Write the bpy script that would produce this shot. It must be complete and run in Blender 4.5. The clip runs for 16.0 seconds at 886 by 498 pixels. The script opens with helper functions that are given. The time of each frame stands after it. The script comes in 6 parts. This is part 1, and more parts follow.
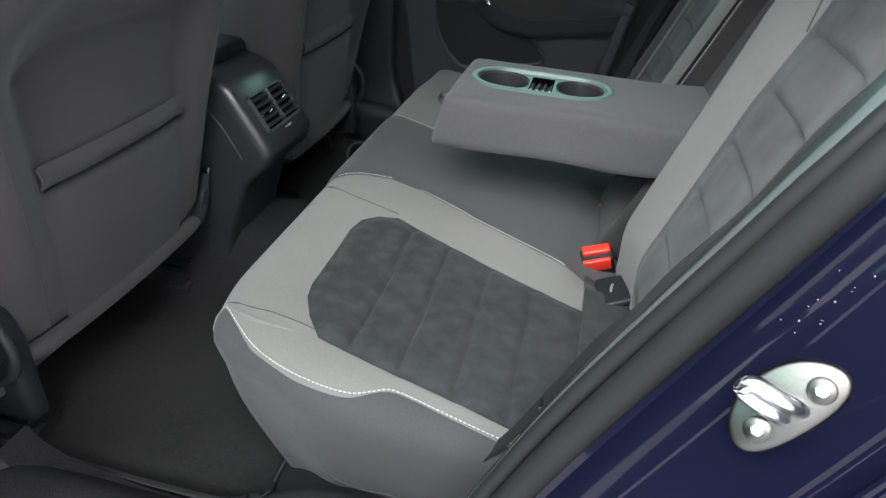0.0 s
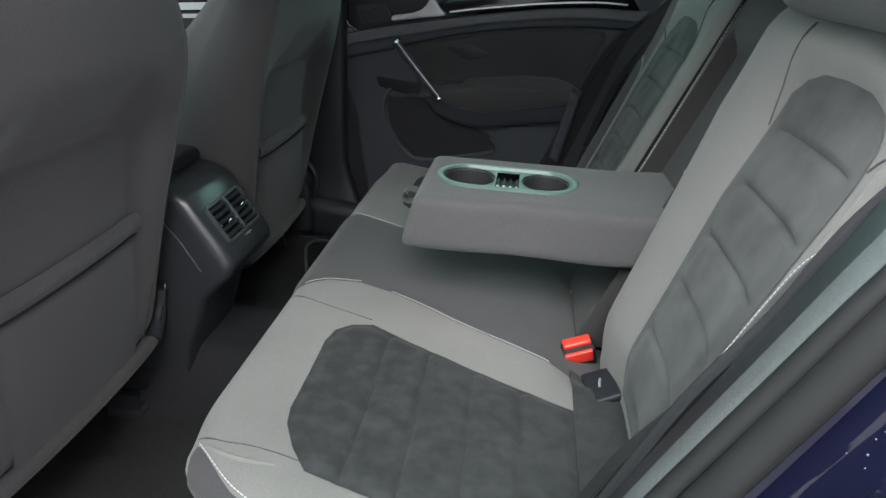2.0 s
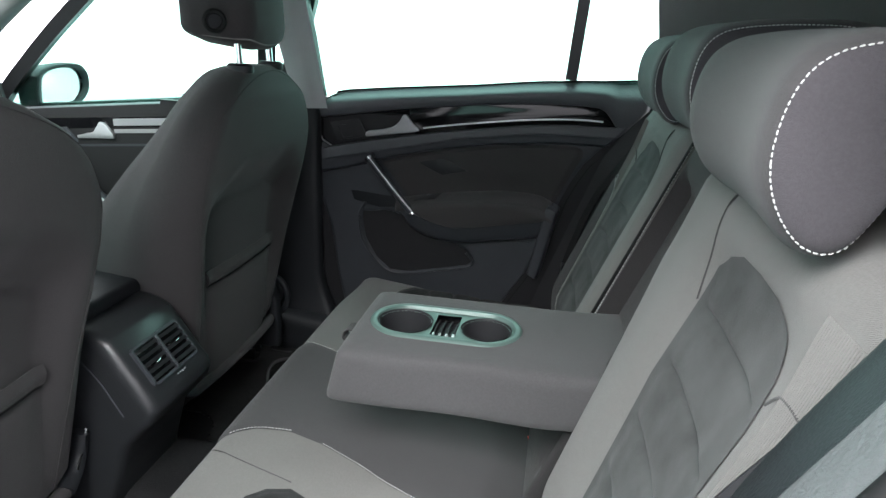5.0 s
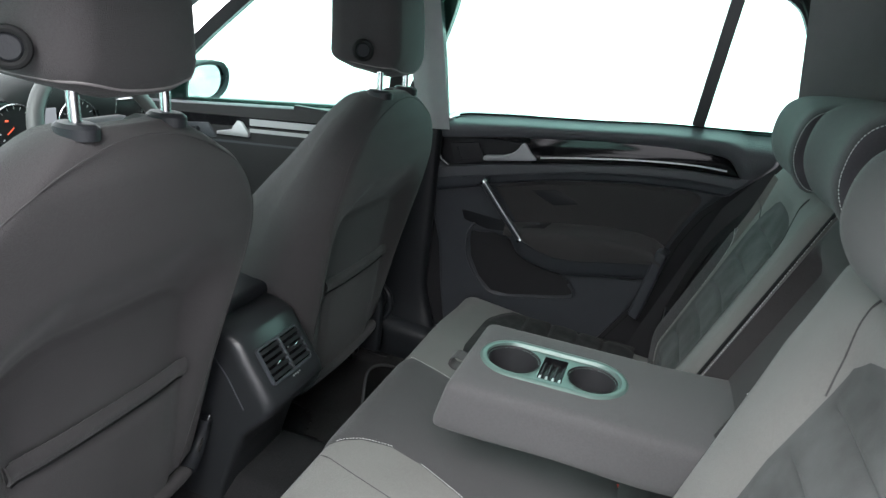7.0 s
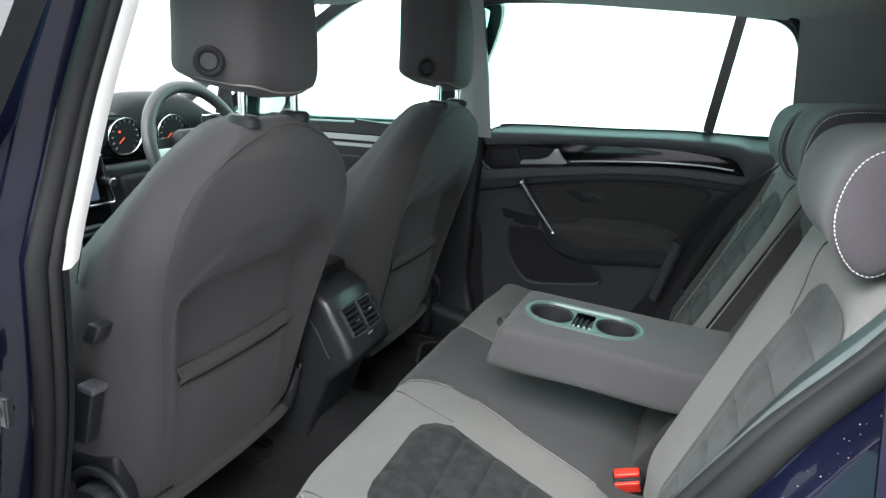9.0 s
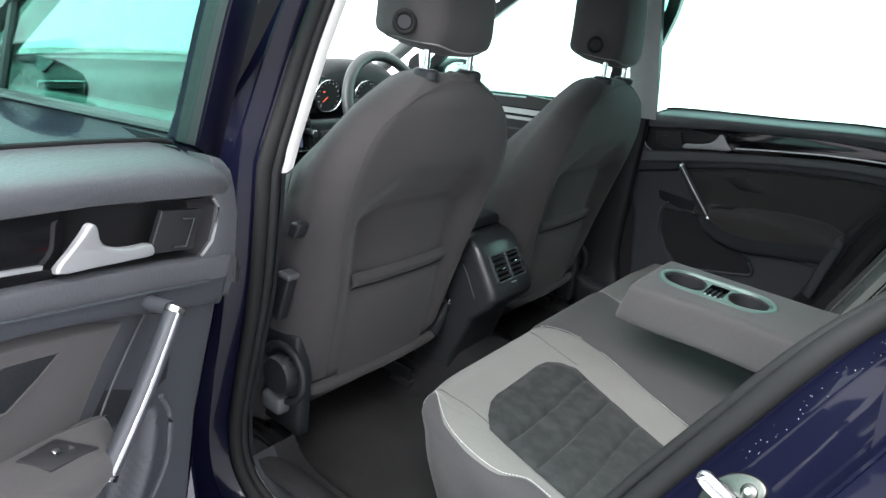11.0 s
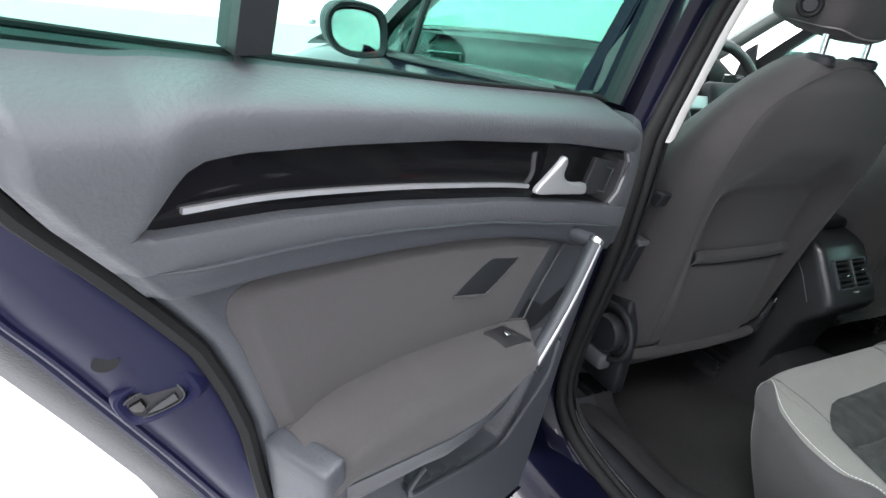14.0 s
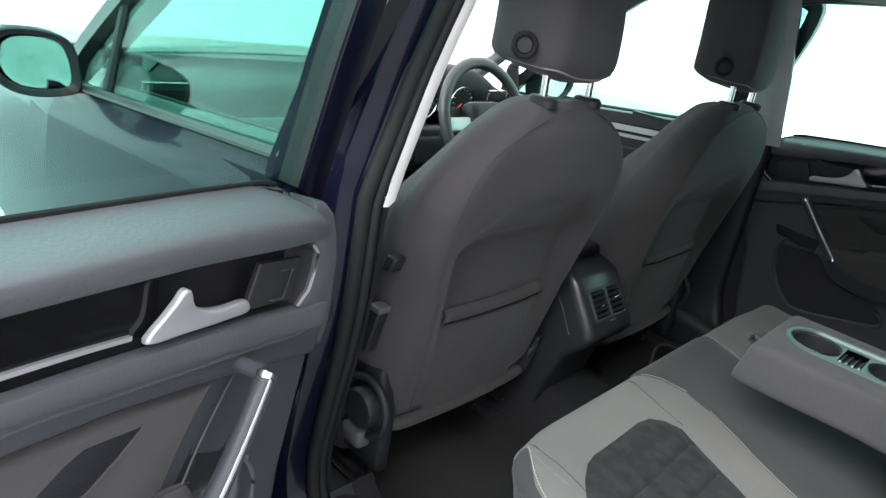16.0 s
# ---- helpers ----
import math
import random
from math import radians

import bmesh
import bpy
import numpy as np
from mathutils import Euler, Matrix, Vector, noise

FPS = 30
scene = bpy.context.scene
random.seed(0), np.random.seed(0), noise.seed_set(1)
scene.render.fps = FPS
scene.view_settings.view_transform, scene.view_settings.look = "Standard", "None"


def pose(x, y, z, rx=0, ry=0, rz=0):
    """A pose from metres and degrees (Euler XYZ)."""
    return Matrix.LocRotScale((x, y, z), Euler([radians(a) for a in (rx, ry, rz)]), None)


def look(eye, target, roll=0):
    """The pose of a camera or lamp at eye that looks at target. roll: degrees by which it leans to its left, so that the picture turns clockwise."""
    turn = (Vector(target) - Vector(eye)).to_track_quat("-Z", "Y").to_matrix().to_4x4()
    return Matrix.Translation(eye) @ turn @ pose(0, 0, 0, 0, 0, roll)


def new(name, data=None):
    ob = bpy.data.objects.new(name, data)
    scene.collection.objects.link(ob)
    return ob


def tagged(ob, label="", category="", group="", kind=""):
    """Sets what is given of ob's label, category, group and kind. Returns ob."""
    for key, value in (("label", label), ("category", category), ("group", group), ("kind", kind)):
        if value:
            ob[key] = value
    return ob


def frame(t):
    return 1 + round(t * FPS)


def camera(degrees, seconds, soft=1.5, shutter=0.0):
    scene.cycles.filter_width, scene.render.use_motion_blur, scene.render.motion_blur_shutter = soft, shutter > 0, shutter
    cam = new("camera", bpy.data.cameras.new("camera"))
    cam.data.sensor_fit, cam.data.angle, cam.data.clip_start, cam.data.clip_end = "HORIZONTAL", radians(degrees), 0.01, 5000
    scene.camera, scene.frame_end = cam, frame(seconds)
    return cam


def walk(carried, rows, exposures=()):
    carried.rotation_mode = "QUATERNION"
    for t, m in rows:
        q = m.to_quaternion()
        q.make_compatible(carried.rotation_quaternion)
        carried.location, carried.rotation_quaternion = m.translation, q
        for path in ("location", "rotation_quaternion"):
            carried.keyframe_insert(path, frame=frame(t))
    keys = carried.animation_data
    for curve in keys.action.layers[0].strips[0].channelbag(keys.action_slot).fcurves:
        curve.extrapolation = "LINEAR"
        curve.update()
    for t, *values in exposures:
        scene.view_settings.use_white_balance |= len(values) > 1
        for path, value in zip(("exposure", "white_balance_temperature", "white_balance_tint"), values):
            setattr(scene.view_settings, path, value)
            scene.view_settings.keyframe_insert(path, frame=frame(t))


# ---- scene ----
cam = camera(68.5, 16.0)
PATH = [
    (0, (0.23, -1.065, 1.016), (-0.101, 0.605, -0.034), 4.9),
    (0.5, (0.205, -1.069, 1.009), (-0.082, 0.647, 0.023), 4.1),
    (1, (0.182, -1.062, 1.013), (-0.111, 0.678, 0.072), 3.2),
    (1.5, (0.173, -1.049, 1.019), (-0.118, 0.711, 0.114), 2.9),
    (2, (0.174, -1.03, 1.034), (-0.025, 0.777, 0.2), 3.3),
    (2.5, (0.188, -1.017, 1.061), (0.047, 0.824, 0.291), 3.5),
    (3, (0.203, -1.001, 1.08), (0.086, 0.863, 0.365), 3.8),
    (3.5, (0.23, -0.979, 1.108), (0.118, 0.905, 0.446), 4.2),
    (3.7, (0.245, -0.965, 1.112), (0.128, 0.925, 0.467), 4.3),
    (5.8, (0.312, -0.822, 1.143), (-0.189, 1.0, 0.489), 4.4),
    (6, (0.279, -0.801, 1.18), (-0.25, 0.992, 0.467), 5.5),
    (6.5, (0.267, -0.839, 1.178), (-0.311, 0.954, 0.506), 5.8),
    (7, (0.249, -0.93, 1.189), (-0.318, 0.872, 0.532), 6.7),
    (7.5, (0.253, -1.031, 1.178), (-0.308, 0.784, 0.553), 6.7),
    (8, (0.247, -1.124, 1.18), (-0.285, 0.707, 0.576), 6.6),
    (8.2, (0.252, -1.143, 1.178), (-0.286, 0.691, 0.588), 6.3),
    (10.3, (0.373, -1.28, 1.158), (-0.552, 0.372, 0.515), 7.7),
    (10.5, (0.384, -1.293, 1.15), (-0.576, 0.337, 0.5), 7.9),
    (11, (0.408, -1.331, 1.143), (-0.671, 0.213, 0.47), 8.2),
    (11.5, (0.416, -1.36, 1.133), (-0.767, 0.093, 0.432), 8.6),
    (12, (0.409, -1.393, 1.128), (-0.869, -0.037, 0.402), 8.8),
    (12.5, (0.387, -1.431, 1.12), (-0.978, -0.175, 0.371), 8.8),
    (13, (0.379, -1.472, 1.111), (-1.06, -0.317, 0.34), 9.1),
    (13.5, (0.379, -1.516, 1.109), (-1.126, -0.461, 0.322), 8.9),
    (14, (0.374, -1.535, 1.102), (-1.18, -0.564, 0.3), 9.0),
    (14.5, (0.392, -1.506, 1.113), (-1.161, -0.536, 0.31), 9.5),
    (15, (0.408, -1.453, 1.137), (-1.072, -0.356, 0.357), 9.8),
    (15.5, (0.377, -1.384, 1.157), (-1.016, -0.167, 0.397), 9.8),
    (16, (0.296, -1.283, 1.177), (-0.942, 0.11, 0.45), 9.9),
]
walk(cam, [(t, look(eye, target, roll)) for t, eye, target, roll in PATH], ((0.0, 1.0), (1.0, 0.98), (3.5, 0.94), (6.0, 1.0), (8.0, 1.04), (10.5, 1.06), (12.5, 0.90), (14.0, 0.68), (16.0, 0.66)))

# ---- light ----
world = bpy.data.worlds.new("studio")
scene.world = world
world.use_nodes = True
wn = world.node_tree
wn.nodes["Background"].inputs[0].default_value = (0.985, 0.98, 1.045, 1)
# white cyclorama in front and on the far side, dimmer hall behind
w_tc, w_dot, w_map = wn.nodes.new("ShaderNodeTexCoord"), wn.nodes.new("ShaderNodeVectorMath"), wn.nodes.new("ShaderNodeMapRange")
w_dot.operation = "DOT_PRODUCT"
w_dot.inputs[1].default_value = (-0.62, 0.45, 0.64)
w_map.interpolation_type = "SMOOTHSTEP"
w_map.inputs[1].default_value, w_map.inputs[2].default_value = -0.65, 0.35
w_map.inputs[3].default_value, w_map.inputs[4].default_value = 1.7, 3.1
wn.links.new(w_tc.outputs["Generated"], w_dot.inputs[0])
wn.links.new(w_dot.outputs["Value"], w_map.inputs[0])
wn.links.new(w_map.outputs[0], wn.nodes["Background"].inputs[1])


def fill_lamp(name, eye, target, sx, sy, watts, colour=(1, 1, 1)):
    """An unseen area lamp, added outside the car to brighten the seats."""
    li = bpy.data.lights.new(name, "AREA")
    li.shape, li.size, li.size_y, li.energy, li.color = "RECTANGLE", sx, sy, watts, colour
    ob = new(name, li)
    ob.matrix_world = look(eye, target)
    return tagged(ob, "unseen area lamp added above the open side of the car", "lamp")


fill_lamp("fill_lamp", (-0.3, -2.7, 3.2), (0.0, -0.3, 0.6), 3.2, 2.0, 230)


# ---- materials ----
def mat(name, base, rough=0.6, metal=0.0, noise_scale=40.0, vary=0.12, bump=0.15, bump_scale=400.0, coat=0.0, sheen=0.0, stain=0.0, spec=0.5, tight=(0.3, 0.7)):
    """Principled surface with colour variation at two scales and fine relief."""
    m = bpy.data.materials.new(name)
    m.use_nodes = True
    nt = m.node_tree
    n, l = nt.nodes, nt.links
    b = n["Principled BSDF"]
    b.inputs["Roughness"].default_value = rough
    b.inputs["Metallic"].default_value = metal
    b.inputs["Coat Weight"].default_value = coat
    b.inputs["Coat Roughness"].default_value = 0.04
    b.inputs["Sheen Weight"].default_value = sheen
    b.inputs["Specular IOR Level"].default_value = spec
    tc = n.new("ShaderNodeTexCoord")
    n1 = n.new("ShaderNodeTexNoise")
    n1.inputs["Scale"].default_value = noise_scale
    n1.inputs["Detail"].default_value = 6
    l.new(tc.outputs["Object"], n1.inputs["Vector"])
    n2 = n.new("ShaderNodeTexNoise")
    n2.inputs["Scale"].default_value = 5.0
    n2.inputs["Detail"].default_value = 4
    l.new(tc.outputs["Object"], n2.inputs["Vector"])
    add = n.new("ShaderNodeMath")
    add.operation = "MULTIPLY_ADD"
    add.inputs[1].default_value = 0.5 + stain
    l.new(n2.outputs["Fac"], add.inputs[0])
    half = n.new("ShaderNodeMath")
    half.operation = "MULTIPLY"
    half.inputs[1].default_value = 0.5
    l.new(n1.outputs["Fac"], half.inputs[0])
    l.new(half.outputs[0], add.inputs[2])
    ramp = n.new("ShaderNodeMapRange")
    ramp.inputs[1].default_value, ramp.inputs[2].default_value = tight[0], tight[1] + stain
    ramp.inputs[3].default_value, ramp.inputs[4].default_value = 1 - vary, 1 + vary
    l.new(add.outputs[0], ramp.inputs[0])
    mul = n.new("ShaderNodeMix")
    mul.data_type, mul.blend_type = "RGBA", "MULTIPLY"
    mul.inputs[0].default_value = 1.0
    mul.inputs[6].default_value = (*base, 1)
    l.new(ramp.outputs[0], mul.inputs[7])
    l.new(mul.outputs[2], b.inputs["Base Color"])
    if bump:
        n3 = n.new("ShaderNodeTexNoise")
        n3.inputs["Scale"].default_value = bump_scale
        n3.inputs["Detail"].default_value = 2
        l.new(tc.outputs["Object"], n3.inputs["Vector"])
        bp = n.new("ShaderNodeBump")
        bp.inputs["Strength"].default_value = bump
        bp.inputs["Distance"].default_value = 0.002
        l.new(n3.outputs["Fac"], bp.inputs["Height"])
        l.new(bp.outputs[0], b.inputs["Normal"])
    return m


def weave(m, scale, strength, along=(1, 1, 1)):
    """Adds fine woven ribs to a cloth material."""
    nt = m.node_tree
    n, l = nt.nodes, nt.links
    b = n["Principled BSDF"]
    tc = n.new("ShaderNodeTexCoord")
    mp = n.new("ShaderNodeMapping")
    mp.inputs["Scale"].default_value = along
    l.new(tc.outputs["Object"], mp.inputs["Vector"])
    wv = n.new("ShaderNodeTexWave")
    wv.inputs["Scale"].default_value = scale
    wv.inputs["Distortion"].default_value = 0.6
    wv.bands_direction = "DIAGONAL"
    l.new(mp.outputs[0], wv.inputs["Vector"])
    bp = n.new("ShaderNodeBump")
    bp.inputs["Strength"].default_value = strength
    bp.inputs["Distance"].default_value = 0.001
    l.new(wv.outputs["Fac"], bp.inputs["Height"])
    old = b.inputs["Normal"].links
    if old:
        l.new(old[0].from_socket, bp.inputs["Normal"])
    l.new(bp.outputs[0], b.inputs["Normal"])
    return m


def glass(name, tint, gloss=0.08):
    m = bpy.data.materials.new(name)
    m.use_nodes = True
    nt = m.node_tree
    n, l = nt.nodes, nt.links
    n.remove(n["Principled BSDF"])
    tr, gl, mx, lw = (n.new("ShaderNode" + k) for k in ("BsdfTransparent", "BsdfGlossy", "MixShader", "LayerWeight"))
    tr.inputs[0].default_value = (*(c ** 0.5 for c in tint), 1)
    gl.inputs[1].default_value = 0.0
    p5, ma = n.new("ShaderNodeMath"), n.new("ShaderNodeMath")
    p5.operation, ma.operation = "POWER", "MULTIPLY_ADD"
    p5.inputs[1].default_value = 5.0
    ma.inputs[1].default_value, ma.inputs[2].default_value = 0.9, 0.035
    lw.inputs[0].default_value = 0.5
    l.new(lw.outputs["Facing"], p5.inputs[0])
    l.new(p5.outputs[0], ma.inputs[0])
    l.new(ma.outputs[0], mx.inputs[0])
    l.new(tr.outputs[0], mx.inputs[1])
    l.new(gl.outputs[0], mx.inputs[2])
    l.new(mx.outputs[0], n["Material Output"].inputs[0])
    return m


def glow(name, colour, strength):
    m = bpy.data.materials.new(name)
    m.use_nodes = True
    b = m.node_tree.nodes["Principled BSDF"]
    b.inputs["Base Color"].default_value = (0.01, 0.01, 0.01, 1)
    b.inputs["Emission Color"].default_value = (*colour, 1)
    b.inputs["Emission Strength"].default_value = strength
    return m


M_GREY = weave(mat("light_grey_cloth", (0.132, 0.128, 0.123), 0.85, bump_scale=900, sheen=0.12, spec=0.1, noise_scale=420, vary=0.16, bump=0.35), 260, 0.15)
M_DARK = weave(mat("dark_grey_cloth", (0.049, 0.0475, 0.049), 0.85, bump_scale=900, sheen=0.10, spec=0.1, noise_scale=420, bump=0.35, vary=0.15), 300, 0.12)
M_BACK = mat("seat_back_cloth", (0.041, 0.039, 0.040), 0.8, bump_scale=700, sheen=0.10, noise_scale=420, bump=0.35, spec=0.1, vary=0.15)
M_SIDE = weave(mat("mid_grey_side_cloth", (0.044, 0.042, 0.044), 0.85, bump_scale=900, sheen=0.10, noise_scale=420, bump=0.35, vary=0.15, spec=0.1), 300, 0.12)
M_ARM = weave(mat("armrest_cloth", (0.064, 0.062, 0.064), 0.85, bump_scale=900, sheen=0.10, spec=0.1, noise_scale=420, bump=0.35, vary=0.15), 300, 0.1)
M_HEAD = mat("headrest_cloth", (0.056, 0.053, 0.055), 0.8, bump_scale=900, sheen=0.12, spec=0.1, noise_scale=420, bump=0.35, vary=0.15)
M_HEADSIDE = mat("headrest_side_cloth", (0.052, 0.048, 0.053), 0.8, bump_scale=900, sheen=0.10, spec=0.1, noise_scale=420, bump=0.35, vary=0.15)
M_MIDBACK = mat("near_black_cloth", (0.028, 0.026, 0.027), 0.85, bump_scale=900, sheen=0.08, spec=0.1, noise_scale=420, bump=0.35, vary=0.15)
M_SEAM = mat("sewn_seam", (0.05, 0.048, 0.049), 0.9, vary=0.05, bump=0.0, spec=0.05)
M_PIPING = mat("grey_piping", (0.16, 0.15, 0.15), 0.8, vary=0.05, bump=0.0, spec=0.1)
M_DOORCLOTH = mat("door_cloth", (0.052, 0.050, 0.0505), 0.85, bump_scale=1100, sheen=0.1, noise_scale=420, bump=0.35, vary=0.1, spec=0.1)
M_EDGE = mat("bound_edge", (0.04, 0.04, 0.041), 0.8, vary=0.05, bump=0.1, spec=0.1)
M_BELT = weave(mat("belt_webbing", (0.02, 0.02, 0.021), 0.7, vary=0.05, bump=0.1, spec=0.15), 500, 0.4)
M_CTRIM = mat("smooth_grey_trim", (0.092, 0.098, 0.101), 0.5, vary=0.05, spec=0.42, bump=0.4, bump_scale=330)
M_PILLAR2 = mat("rear_pillar_grey", (0.20, 0.205, 0.205), 0.75, vary=0.04, bump=0.2)
M_FRAME = mat("satin_black_frame", (0.018, 0.02, 0.021), 0.35, vary=0.04, bump=0.05)
M_DASH = mat("dash_soft_black", (0.014, 0.014, 0.015), 0.55, vary=0.06, bump=0.4, bump_scale=300, spec=0.25)
M_LEATHER = mat("black_leather", (0.045, 0.045, 0.046), 0.40, vary=0.08, bump=0.3, bump_scale=500)
M_NEEDLE = glow("lit_red", (1.0, 0.12, 0.05), 1.0)
M_SCREEN = glow("white_display", (0.8, 0.85, 0.95), 0.2)
M_SCREEN2 = glow("blue_screen", (0.25, 0.35, 0.55), 0.14)
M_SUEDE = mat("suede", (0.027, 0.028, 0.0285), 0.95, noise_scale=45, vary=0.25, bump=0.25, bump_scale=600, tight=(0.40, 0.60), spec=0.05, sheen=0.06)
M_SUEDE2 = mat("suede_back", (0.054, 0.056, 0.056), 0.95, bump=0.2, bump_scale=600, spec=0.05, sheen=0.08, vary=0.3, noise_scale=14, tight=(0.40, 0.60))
M_CARPET = mat("carpet", (0.018, 0.0177, 0.0187), 1.0, bump=0.9, bump_scale=600, noise_scale=350, vary=0.5, spec=0.05)
M_MAT = mat("floor_mat_pile", (0.021, 0.0205, 0.0208), 1.0, bump=0.9, bump_scale=700, noise_scale=350, vary=0.5, spec=0.05)
M_PLASTIC = mat("black_grained_plastic", (0.014, 0.0155, 0.018), 0.46, vary=0.06, bump=0.25, bump_scale=450, spec=0.26)
M_CONSOLE = mat("console_plastic", (0.018, 0.0195, 0.0215), 0.33, vary=0.05, bump=0.15, bump_scale=420, spec=0.5)
M_TRIM = mat("slate_grained_plastic", (0.040, 0.0435, 0.050), 0.42, vary=0.05, bump=0.16, bump_scale=420, spec=0.33)
M_SOFT = mat("soft_touch_trim", (0.070, 0.073, 0.080), 0.45, vary=0.05, bump_scale=270, spec=0.35, bump=0.28)
M_PIANO = mat("piano_black", (0.006, 0.006, 0.007), 0.09, vary=0.02, bump=0.0, coat=0.08, spec=0.22)
M_CHROME = mat("satin_chrome", (0.55, 0.56, 0.57), 0.22, 1.0, vary=0.03, bump=0.0)
M_STEEL = mat("bright_steel", (0.17, 0.166, 0.16), 0.24, 1.0, vary=0.05, bump=0.05)
M_PLATE = mat("dull_steel_plate", (0.070, 0.069, 0.066), 0.34, 1.0, vary=0.12, bump=0.05)
M_ALU = mat("satin_aluminium", (0.46, 0.47, 0.48), 0.4, 0.6, vary=0.03, bump=0.02)
M_RUBBER = mat("rubber", (0.012, 0.0125, 0.0128), 0.6, vary=0.08, bump=0.1, spec=0.10)
M_BLUE = mat("dark_blue_metallic_paint", (0.0031, 0.0035, 0.0108), 0.3, 0.0, noise_scale=900, vary=0.15, bump=0.0, spec=0.05, coat=0.26)
M_INNERBLUE = mat("satin_dark_blue_paint", (0.0052, 0.0058, 0.024), 0.5, 0.0, noise_scale=900, vary=0.15, bump=0.0, spec=0.12)
M_THREAD = mat("white_thread", (0.5, 0.5, 0.49), 0.8, vary=0.05, bump=0.0, spec=0.1)
M_RED = mat("red_plastic", (0.75, 0.035, 0.02), 0.35, vary=0.05, bump=0.0)
M_LINER = mat("headliner_cloth", (0.36, 0.36, 0.35), 0.95, vary=0.05, bump=0.2, bump_scale=700)
M_PILLAR = mat("pillar_trim", (0.33, 0.34, 0.34), 0.7, vary=0.04, bump=0.2)
M_CREAM = mat("cream_pillar_trim", (0.72, 0.71, 0.68), 0.7, vary=0.03, bump=0.15)
M_DROP = mat("water_bead", (0.01, 0.012, 0.03), 0.03, vary=0.0, bump=0.0, coat=1.0)
M_GLASS = glass("green_tinted_glass", (0.37, 0.70, 0.60))
M_CLEAR = glass("windscreen_glass", (0.64, 0.71, 0.68))
M_STUDIO = mat("white_studio_floor", (0.42, 0.425, 0.435), 0.45, vary=0.05, bump=0.1, noise_scale=6)
M_MIRROR = mat("mirror_silver", (0.9, 0.9, 0.9), 0.02, 1.0, vary=0.0, bump=0.0)
M_MINT = mat("grey_green_bezel", (0.085, 0.130, 0.118), 0.42, 0.2, vary=0.03, bump=0.0)
M_WELL = mat("cup_well_plastic", (0.022, 0.022, 0.024), 0.45, vary=0.05, bump=0.1, spec=0.15)


# ---- mesh helpers ----
def thing(name, label, category, loc=(0, 0, 0), group="", kind=""):
    ob = new(name)
    ob.location = loc
    ob.empty_display_size = 0.05
    return tagged(ob, label, category, group, kind)


def finish(bm, name, material, smooth=True, angle=40):
    me = bpy.data.meshes.new(name)
    bmesh.ops.recalc_face_normals(bm, faces=bm.faces)
    bm.to_mesh(me)
    bm.free()
    me.materials.append(material)
    if smooth:
        me.polygons.foreach_set("use_smooth", [True] * len(me.polygons))
        me.set_sharp_from_angle(angle=radians(angle))
    return me


def part(name, bm, material, parent=None, label="", smooth=True, angle=40):
    """One mesh object; world coordinates are kept when it has a parent."""
    ob = new(name, finish(bm, name, material, smooth, angle))
    if parent is not None:
        off, up = Vector((0, 0, 0)), parent
        while up is not None:
            off += up.location
            up = up.parent
        ob.parent = parent
        ob.location = -off
    if label:
        ob["label"] = label
    return ob


def rbox(lo, hi, r, n=(8, 8, 8), deform=None):
    """A box with round edges of radius r, finely divided, then bent by deform."""
    lo, hi = Vector(lo), Vector(hi)
    bm = bmesh.new()
    ids = {}
    rr = Vector([min(r, (hi[i] - lo[i]) / 2 - 1e-5) for i in range(3)])

    def steps(i):
        a, b, k = lo[i], hi[i], n[i]
        edge = [a, a + rr[i] * 0.12, a + rr[i] * 0.4, a + rr[i]]
        mid = [a + rr[i] + (b - a - 2 * rr[i]) * j / k for j in range(1, k)]
        return edge + mid + [b - rr[i], b - rr[i] * 0.4, b - rr[i] * 0.12, b]

    S = [steps(i) for i in range(3)]

    def vert(p):
        key = tuple(round(c, 6) for c in p)
        if key not in ids:
            v = Vector(p)
            c = Vector([min(max(v[i], lo[i] + rr[i]), hi[i] - rr[i]) for i in range(3)])
            d = v - c
            q = Vector([d[i] / rr[i] for i in range(3)])
            m = q.length
            if m > 1e-9:
                q = q / m * max(abs(q[0]), abs(q[1]), abs(q[2]))
                v = c + Vector([q[i] * rr[i] for i in range(3)])
            ids[key] = bm.verts.new(deform(v) if deform else v)
        return ids[key]

    for ax in range(3):
        u, w = (ax + 1) % 3, (ax + 2) % 3
        for side in (lo[ax], hi[ax]):
            for i in range(len(S[u]) - 1):
                for j in range(len(S[w]) - 1):
                    vs = []
                    for a, b in ((i, j), (i + 1, j), (i + 1, j + 1), (i, j + 1)):
                        p = [0, 0, 0]
                        p[ax], p[u], p[w] = side, S[u][a], S[w][b]
                        vs.append(vert(p))
                    if len(set(vs)) == 4:
                        try:
                            bm.faces.new(vs)
                        except ValueError:
                            pass
    return bm


def curve_pts(pts, k=6, closed=False):
    """A smooth line through points (Catmull-Rom)."""
    P = [Vector(p) for p in pts]
    out, m = [], len(P)
    for i in range(m if closed else m - 1):
        if closed:
            a, b, c, d = P[i - 1], P[i], P[(i + 1) % m], P[(i + 2) % m]
        else:
            a, b, c, d = P[max(i - 1, 0)], P[i], P[i + 1], P[min(i + 2, m - 1)]
        for j in range(k):
            t = j / k
            out.append(0.5 * ((2 * b) + (c - a) * t + (2 * a - 5 * b + 4 * c - d) * t * t + (3 * b - a - 3 * c + d) * t ** 3))
    if not closed:
        out.append(P[-1])
    return out


